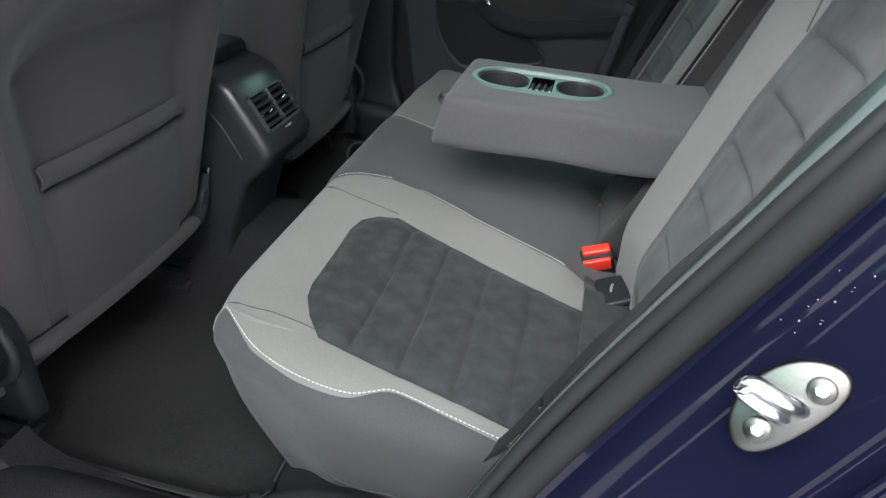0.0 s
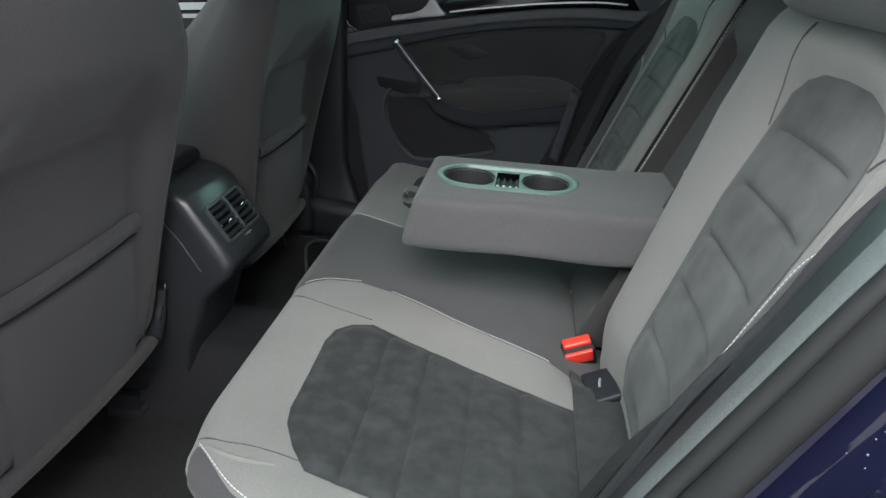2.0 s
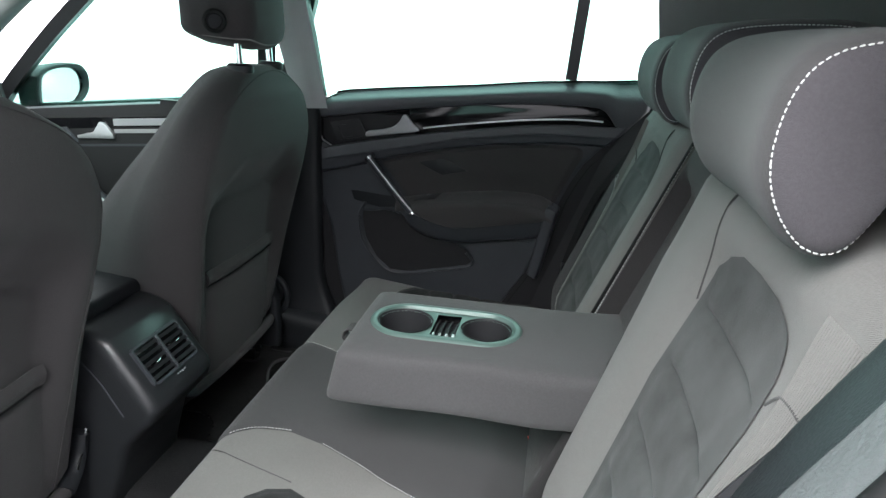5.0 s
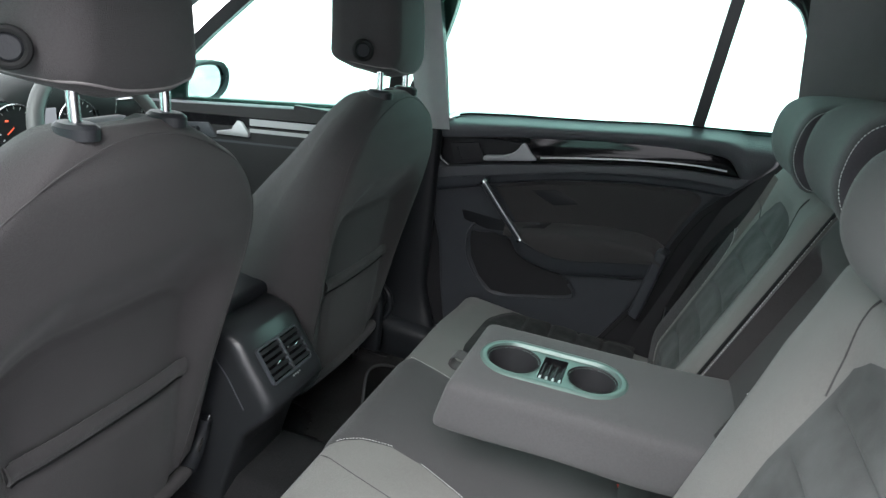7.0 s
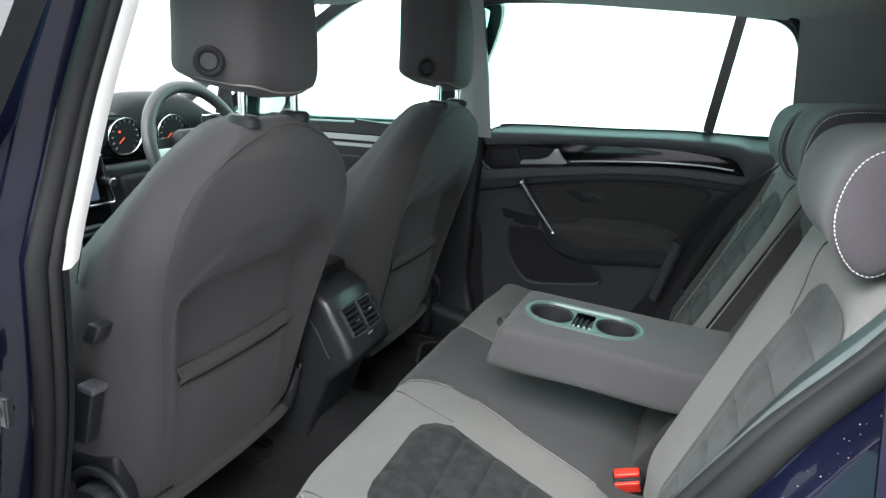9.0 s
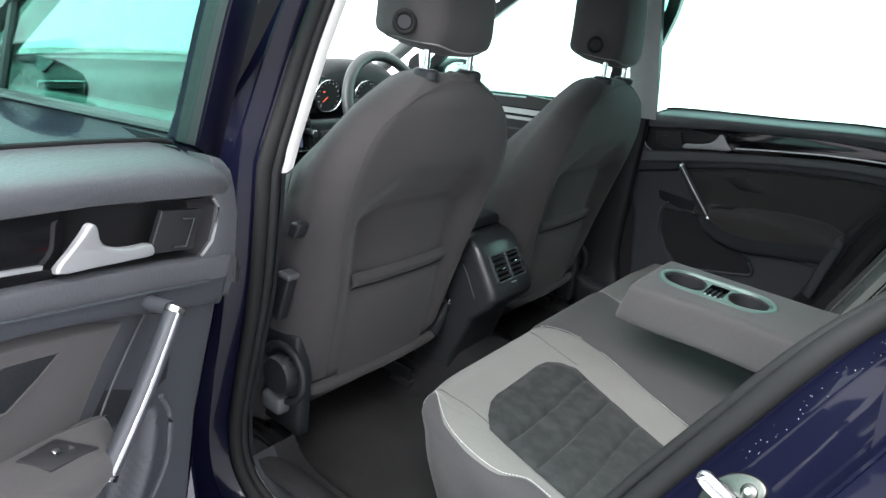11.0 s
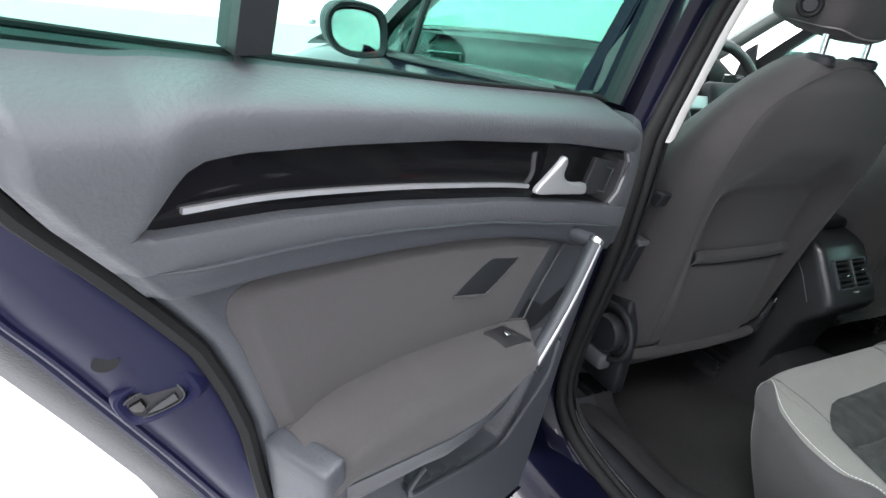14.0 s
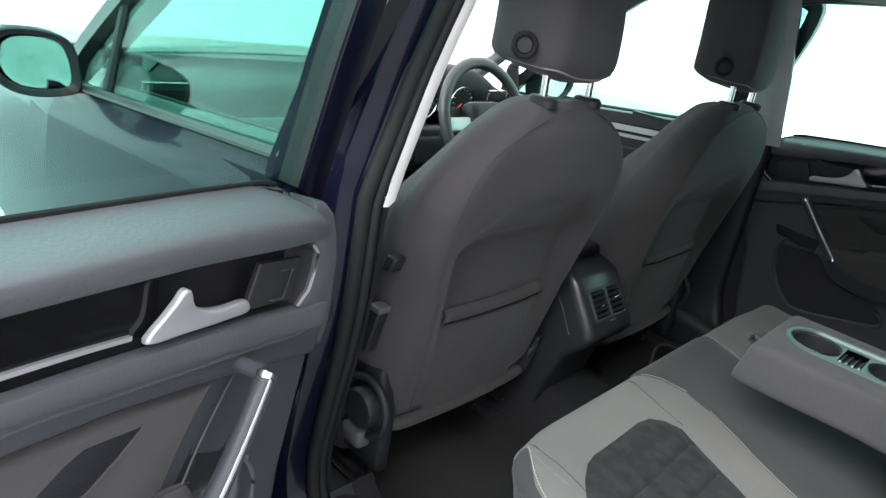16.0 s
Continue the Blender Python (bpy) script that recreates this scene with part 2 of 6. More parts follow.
def sweep(pts, profile, closed=False, up=(0, 0, 1), bm=None, cap=True, scale=None):
    """A profile (list of (side, up) pairs) carried along a line."""
    bm = bm or bmesh.new()
    P = [Vector(p) for p in pts]
    m, rings = len(P), []
    for i in range(m):
        if closed:
            t = P[(i + 1) % m] - P[i - 1]
        else:
            t = P[min(i + 1, m - 1)] - P[max(i - 1, 0)]
        t.normalize()
        s = t.cross(Vector(up))
        if s.length < 1e-4:
            s = t.cross(Vector((1, 0, 0)))
        s.normalize()
        w = s.cross(t)
        f = scale(i / max(m - 1, 1)) if scale else 1.0
        rings.append([bm.verts.new(P[i] + s * a * f + w * b * f) for a, b in profile])
    k = len(profile)
    for i in range(m if closed else m - 1):
        A, B = rings[i], rings[(i + 1) % m]
        for j in range(k):
            bm.faces.new((A[j], A[(j + 1) % k], B[(j + 1) % k], B[j]))
    if cap and not closed:
        bm.faces.new(rings[0][::-1])
        bm.faces.new(rings[-1])
    return bm


def ring(r, k=10, ry=None):
    ry = r if ry is None else ry
    return [(r * math.cos(2 * math.pi * j / k), ry * math.sin(2 * math.pi * j / k)) for j in range(k)]


def tube(pts, r, k=10, closed=False, bm=None, up=(0, 0, 1), scale=None):
    return sweep(pts, ring(r, k), closed, up, bm, True, scale)


def plate(outline, to3d, depth, bevel=0.0, bm=None, segs=2):
    """A flat outline given thickness: to3d(u, v, w) places it, w from 0 to depth."""
    own = bmesh.new()
    low = [own.verts.new((u, v, 0.0)) for u, v in outline]
    f = own.faces.new(low)
    up = bmesh.ops.extrude_face_region(own, geom=[f])["geom"]
    bmesh.ops.translate(own, vec=(0, 0, depth), verts=[g for g in up if isinstance(g, bmesh.types.BMVert)])
    if bevel:
        top = [e for e in own.edges if all(abs(v.co.z - depth) < 1e-7 for v in e.verts)]
        bmesh.ops.bevel(own, geom=top, offset=bevel, segments=segs, profile=0.5, affect="EDGES")
    for v in own.verts:
        v.co = Vector(to3d(*v.co))
    if bm is None:
        return own
    me = bpy.data.meshes.new("tmp")
    own.to_mesh(me)
    own.free()
    bm.from_mesh(me)
    bpy.data.meshes.remove(me)
    return bm


def sheet(f, us, vs, thick=0.0):
    """A surface f(u, v) -> place over two lists of steps; thick gives it a back."""
    bm = bmesh.new()
    G = [[bm.verts.new(Vector(f(u, v))) for v in vs] for u in us]
    for i in range(len(us) - 1):
        for j in range(len(vs) - 1):
            bm.faces.new((G[i][j], G[i + 1][j], G[i + 1][j + 1], G[i][j + 1]))
    if thick:
        bmesh.ops.recalc_face_normals(bm, faces=bm.faces)
        bmesh.ops.solidify(bm, geom=bm.faces[:], thickness=thick)
    return bm


def slab(f, us, vs, off):
    """A surface f(u, v) with a back face moved by the vector off, and closed edges."""
    bm = bmesh.new()
    nu, nv = len(us), len(vs)
    A = [[bm.verts.new(Vector(f(u, v))) for v in vs] for u in us]
    B = [[bm.verts.new(p.co + off) for p in row] for row in A]
    for i in range(nu - 1):
        for j in range(nv - 1):
            bm.faces.new((A[i][j], A[i + 1][j], A[i + 1][j + 1], A[i][j + 1]))
            bm.faces.new((B[i][j + 1], B[i + 1][j + 1], B[i + 1][j], B[i][j]))
    for i in range(nu - 1):
        bm.faces.new((A[i][0], B[i][0], B[i + 1][0], A[i + 1][0]))
        bm.faces.new((A[i + 1][-1], B[i + 1][-1], B[i][-1], A[i][-1]))
    for j in range(nv - 1):
        bm.faces.new((A[0][j + 1], B[0][j + 1], B[0][j], A[0][j]))
        bm.faces.new((A[-1][j], B[-1][j], B[-1][j + 1], A[-1][j + 1]))
    return bm


def steps(a, b, k):
    return [a + (b - a) * i / k for i in range(k + 1)]


def clipped(outline, f, step):
    """A finely divided patch over a convex outline, placed by f(u, v, d), d the distance to the outline."""
    bm = bmesh.new()
    us, vs = [p[0] for p in outline], [p[1] for p in outline]
    nu, nv = max(2, int((max(us) - min(us)) / step)), max(2, int((max(vs) - min(vs)) / step))
    U, V = steps(min(us), max(us), nu), steps(min(vs), max(vs), nv)
    G = [[bm.verts.new((u, v, 0)) for v in V] for u in U]
    for i in range(nu):
        for j in range(nv):
            bm.faces.new((G[i][j], G[i + 1][j], G[i + 1][j + 1], G[i][j + 1]))
    area = sum(outline[i - 1][0] * outline[i][1] - outline[i][0] * outline[i - 1][1] for i in range(len(outline)))
    sg = 1 if area > 0 else -1
    lines = []
    for i in range(len(outline)):
        a, b = Vector((*outline[i - 1], 0)), Vector((*outline[i], 0))
        e = (b - a).normalized()
        nrm = Vector((e.y, -e.x, 0)) * sg
        lines.append((a, nrm))
        bmesh.ops.bisect_plane(bm, geom=bm.verts[:] + bm.edges[:] + bm.faces[:], plane_co=a, plane_no=nrm, clear_outer=True)
    for v in bm.verts:
        d = min((a - v.co).dot(nrm) for a, nrm in lines)
        v.co = Vector(f(v.co.x, v.co.y, max(d, 0.0)))
    return bm


def stitches(pts, f=None, length=0.0036, gap=0.0018, r=0.00052):
    """A row of thread stitches along a line of places."""
    bm = bmesh.new()
    P = [Vector(p) for p in pts]
    run, nxt = 0.0, 0.0
    for a, b in zip(P, P[1:]):
        d = (b - a).length
        if d < 1e-9:
            continue
        e = (b - a) / d
        while nxt <= run + d:
            c = a + e * (nxt - run)
            tube([c, c + e * length * 0.2, c + e * length * 0.8, c + e * length], r, 5, bm=bm, scale=lambda t: 0.55 if t in (0, 1) else 1)
            nxt += length + gap
        run += d
    return bm


def smooth01(a, b, x):
    t = min(max((x - a) / (b - a), 0), 1)
    return t * t * (3 - 2 * t)


def interp(x, table):
    """Straight-line value from a table of (x, y) pairs."""
    if x <= table[0][0]:
        return table[0][1]
    for (a, p), (b, q) in zip(table, table[1:]):
        if x <= b:
            return p + (q - p) * (x - a) / (b - a)
    return table[-1][1]


# ---- ground and car shell (car points to -x, its right side is +y) ----
def inside(u, v, poly):
    """How deep a place lies inside an outline; 0 outside it."""
    hit, best = False, 9.0
    for i in range(len(poly)):
        (a, b), (c, d) = poly[i - 1], poly[i]
        if (b > v) != (d > v) and u < a + (c - a) * (v - b) / (d - b):
            hit = not hit
        L = (c - a) ** 2 + (d - b) ** 2
        t = min(max(((u - a) * (c - a) + (v - b) * (d - b)) / L, 0), 1)
        best = min(best, math.hypot(u - a - t * (c - a), v - b - t * (d - b)))
    return best if hit else 0.0


def ground_sheet():
    bm = sheet(lambda u, v: (u, v, 0), [-9, -4, -1, 0, 2.5, 5, 9], [-9, -4.5, -2.5, 0, 2.5, 9])
    return tagged(part("ground", bm, M_STUDIO, smooth=False), "pale grey studio floor under the car", "floor", kind="structure")


g_floor = ground_sheet()
# raised tread bars of the floor tiles beside the open door
tread = bmesh.new()
for i in range(46):
    for j in range(46):
        x, y = -0.6 + 0.05 * i, -3.3 + 0.05 * j
        a = 45 if (i + j) % 2 else -45
        c, s = math.cos(radians(a)), math.sin(radians(a))
        vs = [tread.verts.new((x + c * u - s * v, y + s * u + c * v, h)) for u, v, h in ((-0.018, 0, 0), (0, -0.005, 0), (0.018, 0, 0), (0, 0.005, 0), (0, 0, 0.003))]
        for k in range(4):
            tread.faces.new((vs[k], vs[(k + 1) % 4], vs[4]))
tagged(part("tread_bars", tread, M_STUDIO, smooth=False), "raised tread bars on the white floor tiles", "floor", kind="stuff")


def floor_z(x, y):
    z = 0.25 + 0.10 * (1 - smooth01(0.07, 0.19, abs(y)))
    z += 0.10 * smooth01(0.56, 0.68, abs(y))
    z += 0.10 * smooth01(-0.14, 0.05, x)
    return z + 0.003 * noise.noise(Vector((x * 9, y * 9, 1)))


car_floor = part("floor", sheet(lambda u, v: (u, v, floor_z(u, v)), steps(-1.6, 0.9, 80), steps(-0.70, 0.70, 70), 0.02), M_CARPET)
tagged(car_floor, "black carpet over the car floor and tunnel", "floor", kind="structure")

# the opening of the left rear door: x, z round the seal
OPENING = [(-0.345, 1.13), (-0.356, 0.94), (-0.366, 0.70), (-0.398, 0.5), (-0.408, 0.40), (-0.385, 0.325), (-0.31, 0.285), (-0.15, 0.265),
           (0.02, 0.275), (0.125, 0.34), (0.2, 0.51), (0.262, 0.66), (0.338, 0.818), (0.39, 0.92), (0.46, 1.02), (0.50, 1.12),
           (0.47, 1.24), (0.36, 1.335), (0.1, 1.37), (-0.15, 1.37), (-0.30, 1.31)]


def side_y(z, k=0.0, x=0.3):
    """How far out the body side stands at a height; the centre pillar leans in more."""
    return 0.715 + k - (0.20 + 0.10 * (1 - smooth01(-0.2, 0.2, x))) * max(0.0, z - 0.9)


def opening_line(grow, y_out, sgn=-1, k=5):
    cx, cz = 0.0, 0.78
    out = []
    for p in curve_pts([(x, z, 0) for x, z in OPENING], k, True):
        d = Vector((p.x - cx, p.y - cz))
        q = d * (1 + grow / d.length)
        out.append(Vector((cx + q.x, sgn * side_y(cz + q.y, y_out, q.x), cz + q.y)))
    return out


def ring_sheet(loops, closed=True, span=None):
    bm = bmesh.new()
    R = [[bm.verts.new(p) for p in (lp if span is None else lp[span[0]:span[1]])] for lp in loops]
    for A, B in zip(R, R[1:]):
        for i in range(0 if closed else 1, len(A)):
            bm.faces.new((A[i - 1], A[i], B[i], B[i - 1]))
    return bm


def body_side():
    body = thing("body_side", "dark blue metallic car body round the rear door opening", "car body", (0, -0.75, 0.3), kind="structure")
    loops = [opening_line(g, y) for g, y in ((-0.004, -0.015), (0.004, 0.004), (0.020, 0.012), (0.024, 0.0215), (0.0365, 0.0395), (0.0385, 0.0412), (0.0405, 0.0415), (0.056, 0.054), (0.073, 0.068), (0.0765, 0.0745), (0.079, 0.0775), (0.082, 0.0785), (0.0845, 0.082), (0.088, 0.100), (0.11, 0.108))]
    part("painted_flange", ring_sheet(loops), M_BLUE, body, angle=25)
    part("door_seal", tube(opening_line(0.004, 0.004), 0.0125, 12, True, up=(0, 1, 0)), M_RUBBER, body, "black rubber door seal")
    part("seal_lip", tube(opening_line(-0.013, -0.004), 0.0068, 10, True, up=(0, 1, 0)), M_RUBBER, body, "black rubber seal lip")
    part("outer_bead", tube(opening_line(0.0865, 0.096), 0.003, 8, True, up=(0, 1, 0)), M_BLUE, body)
    # quarter panel behind the opening
    part("quarter_panel", sheet(lambda u, v: (0.42 + 0.9 * u + 0.1 * (1 - v), -0.83 + 0.22 * max(0, v - 0.55) * 0.6, 0.3 + 0.75 * v), steps(0, 1, 8), steps(0, 1, 10), 0.004), M_BLUE, body, "dark blue rear quarter panel")
    part("rocker", rbox((-1.45, -0.835, 0.17), (0.3, -0.70, 0.262), 0.03, (10, 4, 4)), M_BLUE, body, "dark blue sill below the door")
    return body


body_side()
# trims inside the seal: sill plate and rear pillar trim
n_open = len(opening_line(0, 0))


def inner_trim(a, b, rows, name, material, label):
    base = [opening_line(g, y) for g, y in rows]
    ob = part(name, ring_sheet(base, False, (a, b)), material)
    return tagged(ob, label, "trim", kind="structure")


inner_trim(24, 47, ((-0.019, -0.010), (-0.026, -0.008), (-0.033, -0.045), (-0.034, -0.05)), "sill_trim", M_PLASTIC, "black plastic sill trim with a raised edge")
inner_trim(24, 47, ((-0.034, -0.05), (-0.032, -0.075), (-0.03, -0.10), (0.03, -0.115)), "sill_carpet", M_CARPET, "black carpet on the inner side of the sill")
inner_trim(46, 82, ((-0.015, -0.006), (-0.0155, -0.012), (-0.015, -0.018), (-0.0125, -0.025), (-0.006, -0.040), (-0.002, -0.047), (-0.0005, -0.050)), "rear_pillar_trim", M_CTRIM, "grained grey pillar trim with a raised ridge")
# inner strip of the same pillar trim, its shade coloured in as black
inner_trim(46, 82, ((-0.0005, -0.050), (0.001, -0.054), (0.009, -0.072), (0.018, -0.092), (0.028, -0.102), (0.05, -0.115)), "pillar_foot_trim", M_PLASTIC, "smooth pillar trim beside the seat back, its shade put into black plastic")
inner_trim(6, 26, ((-0.019, -0.010), (-0.016, -0.020), (0.05, -0.026), (0.08, -0.02)), "centre_pillar_trim", M_PLASTIC, "black lower centre pillar trim")


# black tube stands in for the dark gap between trim and seat back
gap = part("gap_line", tube(curve_pts([(0.205, -0.600, 0.445), (0.215, -0.600, 0.471), (0.265, -0.600, 0.591), (0.299, -0.600, 0.674), (0.328, -0.600, 0.742), (0.366, -0.600, 0.808), (0.395, -0.600, 0.876), (0.429, -0.600, 0.930), (0.469, -0.600, 0.987)], 5), 0.006, 8, up=(0, 1, 0)), M_WELL)
tagged(gap, "black line drawn for the dark gap between pillar trim and seat back", "seal", kind="structure")


def pillar_upper(rows):
    loops = [lp[-12:] + lp[:7] for lp in (opening_line(g, y) for g, y in rows)]
    return tagged(part("upper_pillar_trim", ring_sheet(loops, False), M_CREAM), "pale cream upper centre pillar trim", "trim", kind="structure")


pillar_upper(((-0.018, -0.010), (-0.019, -0.020), (-0.008, -0.040), (0.02, -0.050), (0.075, -0.050)))

# ---- floor mats ----
def floor_mat(sgn, label):
    m = thing("floor_mat", label, "floor mat", (-0.4, sgn * 0.36, 0.26), "floor mats")
    out = [(-0.36, 0.195), (-0.384, 0.204), (-0.398, 0.244), (-0.413, 0.275), (-0.461, 0.300), (-0.51, 0.300), (-0.60, 0.29), (-0.72, 0.29), (-0.72, 0.59), (-0.40, 0.595), (-0.10, 0.595), (-0.075, 0.50), (-0.07, 0.195)]
    pts = [(p.x, sgn * p.y) for p in curve_pts([(x, y, 0) for x, y in out], 4, True)]
    bm = bmesh.new()
    U, V = steps(-0.73, -0.06, 90), [sgn * q for q in steps(0.19, 0.60, 55)]
    up = [[bm.verts.new((u, v, floor_z(u, v) + 0.007)) for v in V] for u in U]
    for i in range(1, len(U)):
        for j in range(1, len(V)):
            if inside((U[i - 1] + U[i]) / 2, (V[j - 1] + V[j]) / 2, pts):
                bm.faces.new((up[i - 1][j - 1], up[i][j - 1], up[i][j], up[i - 1][j]))
    bmesh.ops.delete(bm, geom=[v for v in bm.verts if not v.link_faces], context="VERTS")
    bmesh.ops.recalc_face_normals(bm, faces=bm.faces[:])
    bmesh.ops.solidify(bm, geom=bm.faces[:], thickness=0.006)
    part("mat_body", bm, M_MAT, m)
    part("piping", tube([(u, v, floor_z(u, v) + 0.0065) for u, v in pts], 0.0016, 6, True), M_EDGE, m, "dark grey bound edge")
    return m


floor_mat(-1, "black pile floor mat with a bound edge behind the front seat")
floor_mat(1, "black pile floor mat with a bound edge on the far side")
curl = thing("mat_flap", "raised black carpet flap with a bound edge on the floor", "floor mat", (-0.3, 0.40, 0.27))
edge = curve_pts([(-0.275, 0.26, 0.27), (-0.305, 0.33, 0.32), (-0.325, 0.40, 0.345), (-0.30, 0.46, 0.335), (-0.24, 0.50, 0.30)], 6)
bm = bmesh.new()
A = [bm.verts.new(p) for p in edge]
B = [bm.verts.new((p.x + 0.03, p.y - 0.01, floor_z(p.x, p.y) + 0.004)) for p in edge]
for i in range(1, len(A)):
    bm.faces.new((A[i - 1], A[i], B[i], B[i - 1]))
bmesh.ops.solidify(bm, geom=bm.faces[:], thickness=0.006)
part("flap", bm, M_MAT, curl)
part("piping", tube(edge, 0.004, 6), M_EDGE, curl, "grey bound edge")

# ---- seat rails ----
for y in (-0.155, -0.57, 0.155, 0.57):
    r = thing("seat_rail", "black steel front seat rail end on the carpet", "seat rail", (-0.5, y, 0.25), "seat rails")
    part("channel", sweep([(-1.0, y, 0.280), (-0.445, y, 0.280)], [(-0.022, -0.016), (0.022, -0.016), (0.022, 0.016), (0.012, 0.016), (0.012, -0.006), (-0.012, -0.006), (-0.012, 0.016), (-0.022, 0.016)]), M_FRAME, r, smooth=False)
    part("foot", rbox((-0.50, y - 0.03, 0.245), (-0.435, y + 0.03, 0.266), 0.004, (3, 3, 2)), M_WELL, r)
    part("bolt", tube([(-0.505, y, 0.25), (-0.505, y, 0.29)], 0.006, 6), M_STEEL, r)

# ---- right side of the cabin ----
def right_side():
    w = thing("pillar_right", "grey upper and black lower centre pillar trim on the far side", "trim", (-0.38, 0.68, 0.3), kind="structure")
    def up(u, z):
        k = (z - 0.93) / 0.42
        return (-0.352 - 0.05 * k + 0.075 * u - 0.025 * (1 - u) * k, 0.672 - 0.09 * k - 0.02 * math.sin(math.pi * u), z)
    part("upper_trim", sheet(up, steps(0, 1, 8), steps(0.93, 1.37, 12), 0.006), M_PILLAR, w, "light grey cloth-covered upper pillar")
    part("lower_trim", rbox((-0.46, 0.655, 0.30), (-0.295, 0.70, 0.95), 0.02, (6, 3, 14), lambda v: Vector((v.x + 0.06 * (1 - smooth01(0.30, 0.50, v.z)) * smooth01(-0.46, -0.30, v.x), v.y - 0.03 * (1 - smooth01(0.30, 0.45, v.z)), v.z))), M_PLASTIC, w, "black lower pillar trim")
    part("sill_trim", rbox((-0.42, 0.60, 0.27), (0.20, 0.70, 0.385), 0.03, (16, 5, 5), lambda v: Vector((v.x, v.y + 0.02 * smooth01(-0.3, 0.0, v.x), v.z - 0.03 * smooth01(-0.35, -0.1, v.x)))), M_PLASTIC, w, "black sill trim")
    part("seal", tube(curve_pts([(-0.30, 0.683, 0.39), (-0.312, 0.685, 0.6), (-0.30, 0.685, 0.93), (-0.318, 0.655, 1.12), (-0.338, 0.615, 1.30), (-0.30, 0.60, 1.345), (0.0, 0.598, 1.355), (0.36, 0.60, 1.34), (0.46, 0.61, 1.30), (0.53, 0.645, 1.12), (0.52, 0.67, 1.04)], 6), 0.009, 8, up=(0, 1, 0)), M_RUBBER, w, "black rubber door seal")
    part("belt_loop", tube([(-0.40, 0.60, 1.25), (-0.385, 0.585, 1.265), (-0.372, 0.585, 1.25), (-0.385, 0.59, 1.225)], 0.005, 8, True), M_PLASTIC, w, "black belt guide loop")
    part("belt_strap", sweep([(-0.386, 0.59, 1.23), (-0.40, 0.60, 1.0), (-0.43, 0.62, 0.5)], [(-0.022, -0.001), (0.022, -0.001), (0.022, 0.001), (-0.022, 0.001)], up=(0, 1, 0)), M_BELT, w, "dark seat belt strap")
    c = thing("pillar_rear_right", "grey rear pillar trim beside the far headrests", "trim", (0.8, 0.6, 0.9), kind="structure")
    part("panel", sheet(lambda u, z: (0.515 + 0.62 * u - 0.06 * (1 - u) * (z - 1.0) / 0.35, 0.655 - 0.12 * u - 0.20 * max(0, z - 1.05), z), steps(0, 1, 10), steps(0.85, 1.37, 12), 0.01), M_PILLAR2, c, "grey rear pillar panel")
    part("wheel_trim", sheet(lambda u, z: (interp(z, [(0.35, 0.23), (0.543, 0.295), (0.652, 0.334), (0.856, 0.406), (0.941, 0.469), (1.0, 0.53)]) + 0.6 * u, 0.652 - 0.06 * u - 0.012 * math.sin(math.pi * min(1, 4 * u)), z), [0, 0.02, 0.05, 0.1, 0.2, 0.4, 0.7, 1], steps(0.30, 1.0, 20), 0.01), M_WELL, c, "black lower side trim beside the seat back")
    b = thing("rear_seat_belt", "dark seat belt hanging down beside the far seat back", "seat belt", (0.42, 0.61, 0.5))
    part("strap", sweep(curve_pts([(0.60, 0.60, 1.02), (0.50, 0.625, 0.93), (0.40, 0.63, 0.78), (0.345, 0.63, 0.62), (0.33, 0.62, 0.52)], 6), [(-0.023, -0.001), (0.023, -0.001), (0.023, 0.001), (-0.023, 0.001)], up=(0.6, 0.3, -0.6)), M_BELT, b)
    part("tongue", rbox((0.335, 0.60, 0.55), (0.36, 0.64, 0.60), 0.005, (3, 4, 4)), M_PLASTIC, b, "black plastic belt tongue")
    part("strap", sweep(curve_pts([(0.59, 0.585, 1.03), (0.47, 0.59, 0.90), (0.40, 0.605, 0.74), (0.36, 0.615, 0.58)], 6), [(-0.012, -0.001), (0.012, -0.001), (0.012, 0.001), (-0.012, 0.001)], up=(0.6, 0.3, -0.6)), M_BELT, b)


right_side()
shut = part("body_side_right", sheet(lambda u, v: (-0.75 + 1.9 * u, 0.715 - 0.0 * v, 0.22 + 0.70 * v), steps(0, 1, 8), steps(0, 1, 6), 0.02), M_WELL)
tagged(shut, "black inner body side behind the closed doors", "car body", kind="structure")
lb = thing("rear_seat_belt", "dark seat belt with a steel tongue lying at the seat edge", "seat belt", (0.25, -0.60, 0.5))
part("strap", sweep(curve_pts([(0.175, -0.585, 0.43), (0.222, -0.578, 0.50), (0.264, -0.576, 0.592), (0.291, -0.578, 0.652), (0.336, -0.588, 0.732), (0.408, -0.602, 0.872)], 6), [(-0.0012, -0.009), (0.0012, -0.009), (0.0012, 0.009), (-0.0012, 0.009)], up=(-0.2, 1, -0.35)), M_BELT, lb)
part("tongue_cover", rbox((0.272, -0.590, 0.598), (0.327, -0.566, 0.626), 0.006, (4, 3, 3), lambda v: Vector((v.x, v.y, v.z + 1.2 * (v.x - 0.299)))), M_PLASTIC, lb, "black plastic tongue cover")
part("tongue", rbox((0.244, -0.585, 0.580), (0.274, -0.571, 0.587), 0.002, (4, 3, 2), lambda v: Vector((v.x, v.y, v.z + 1.2 * (v.x - 0.272)))), M_STEEL, lb, "bright steel belt tongue")

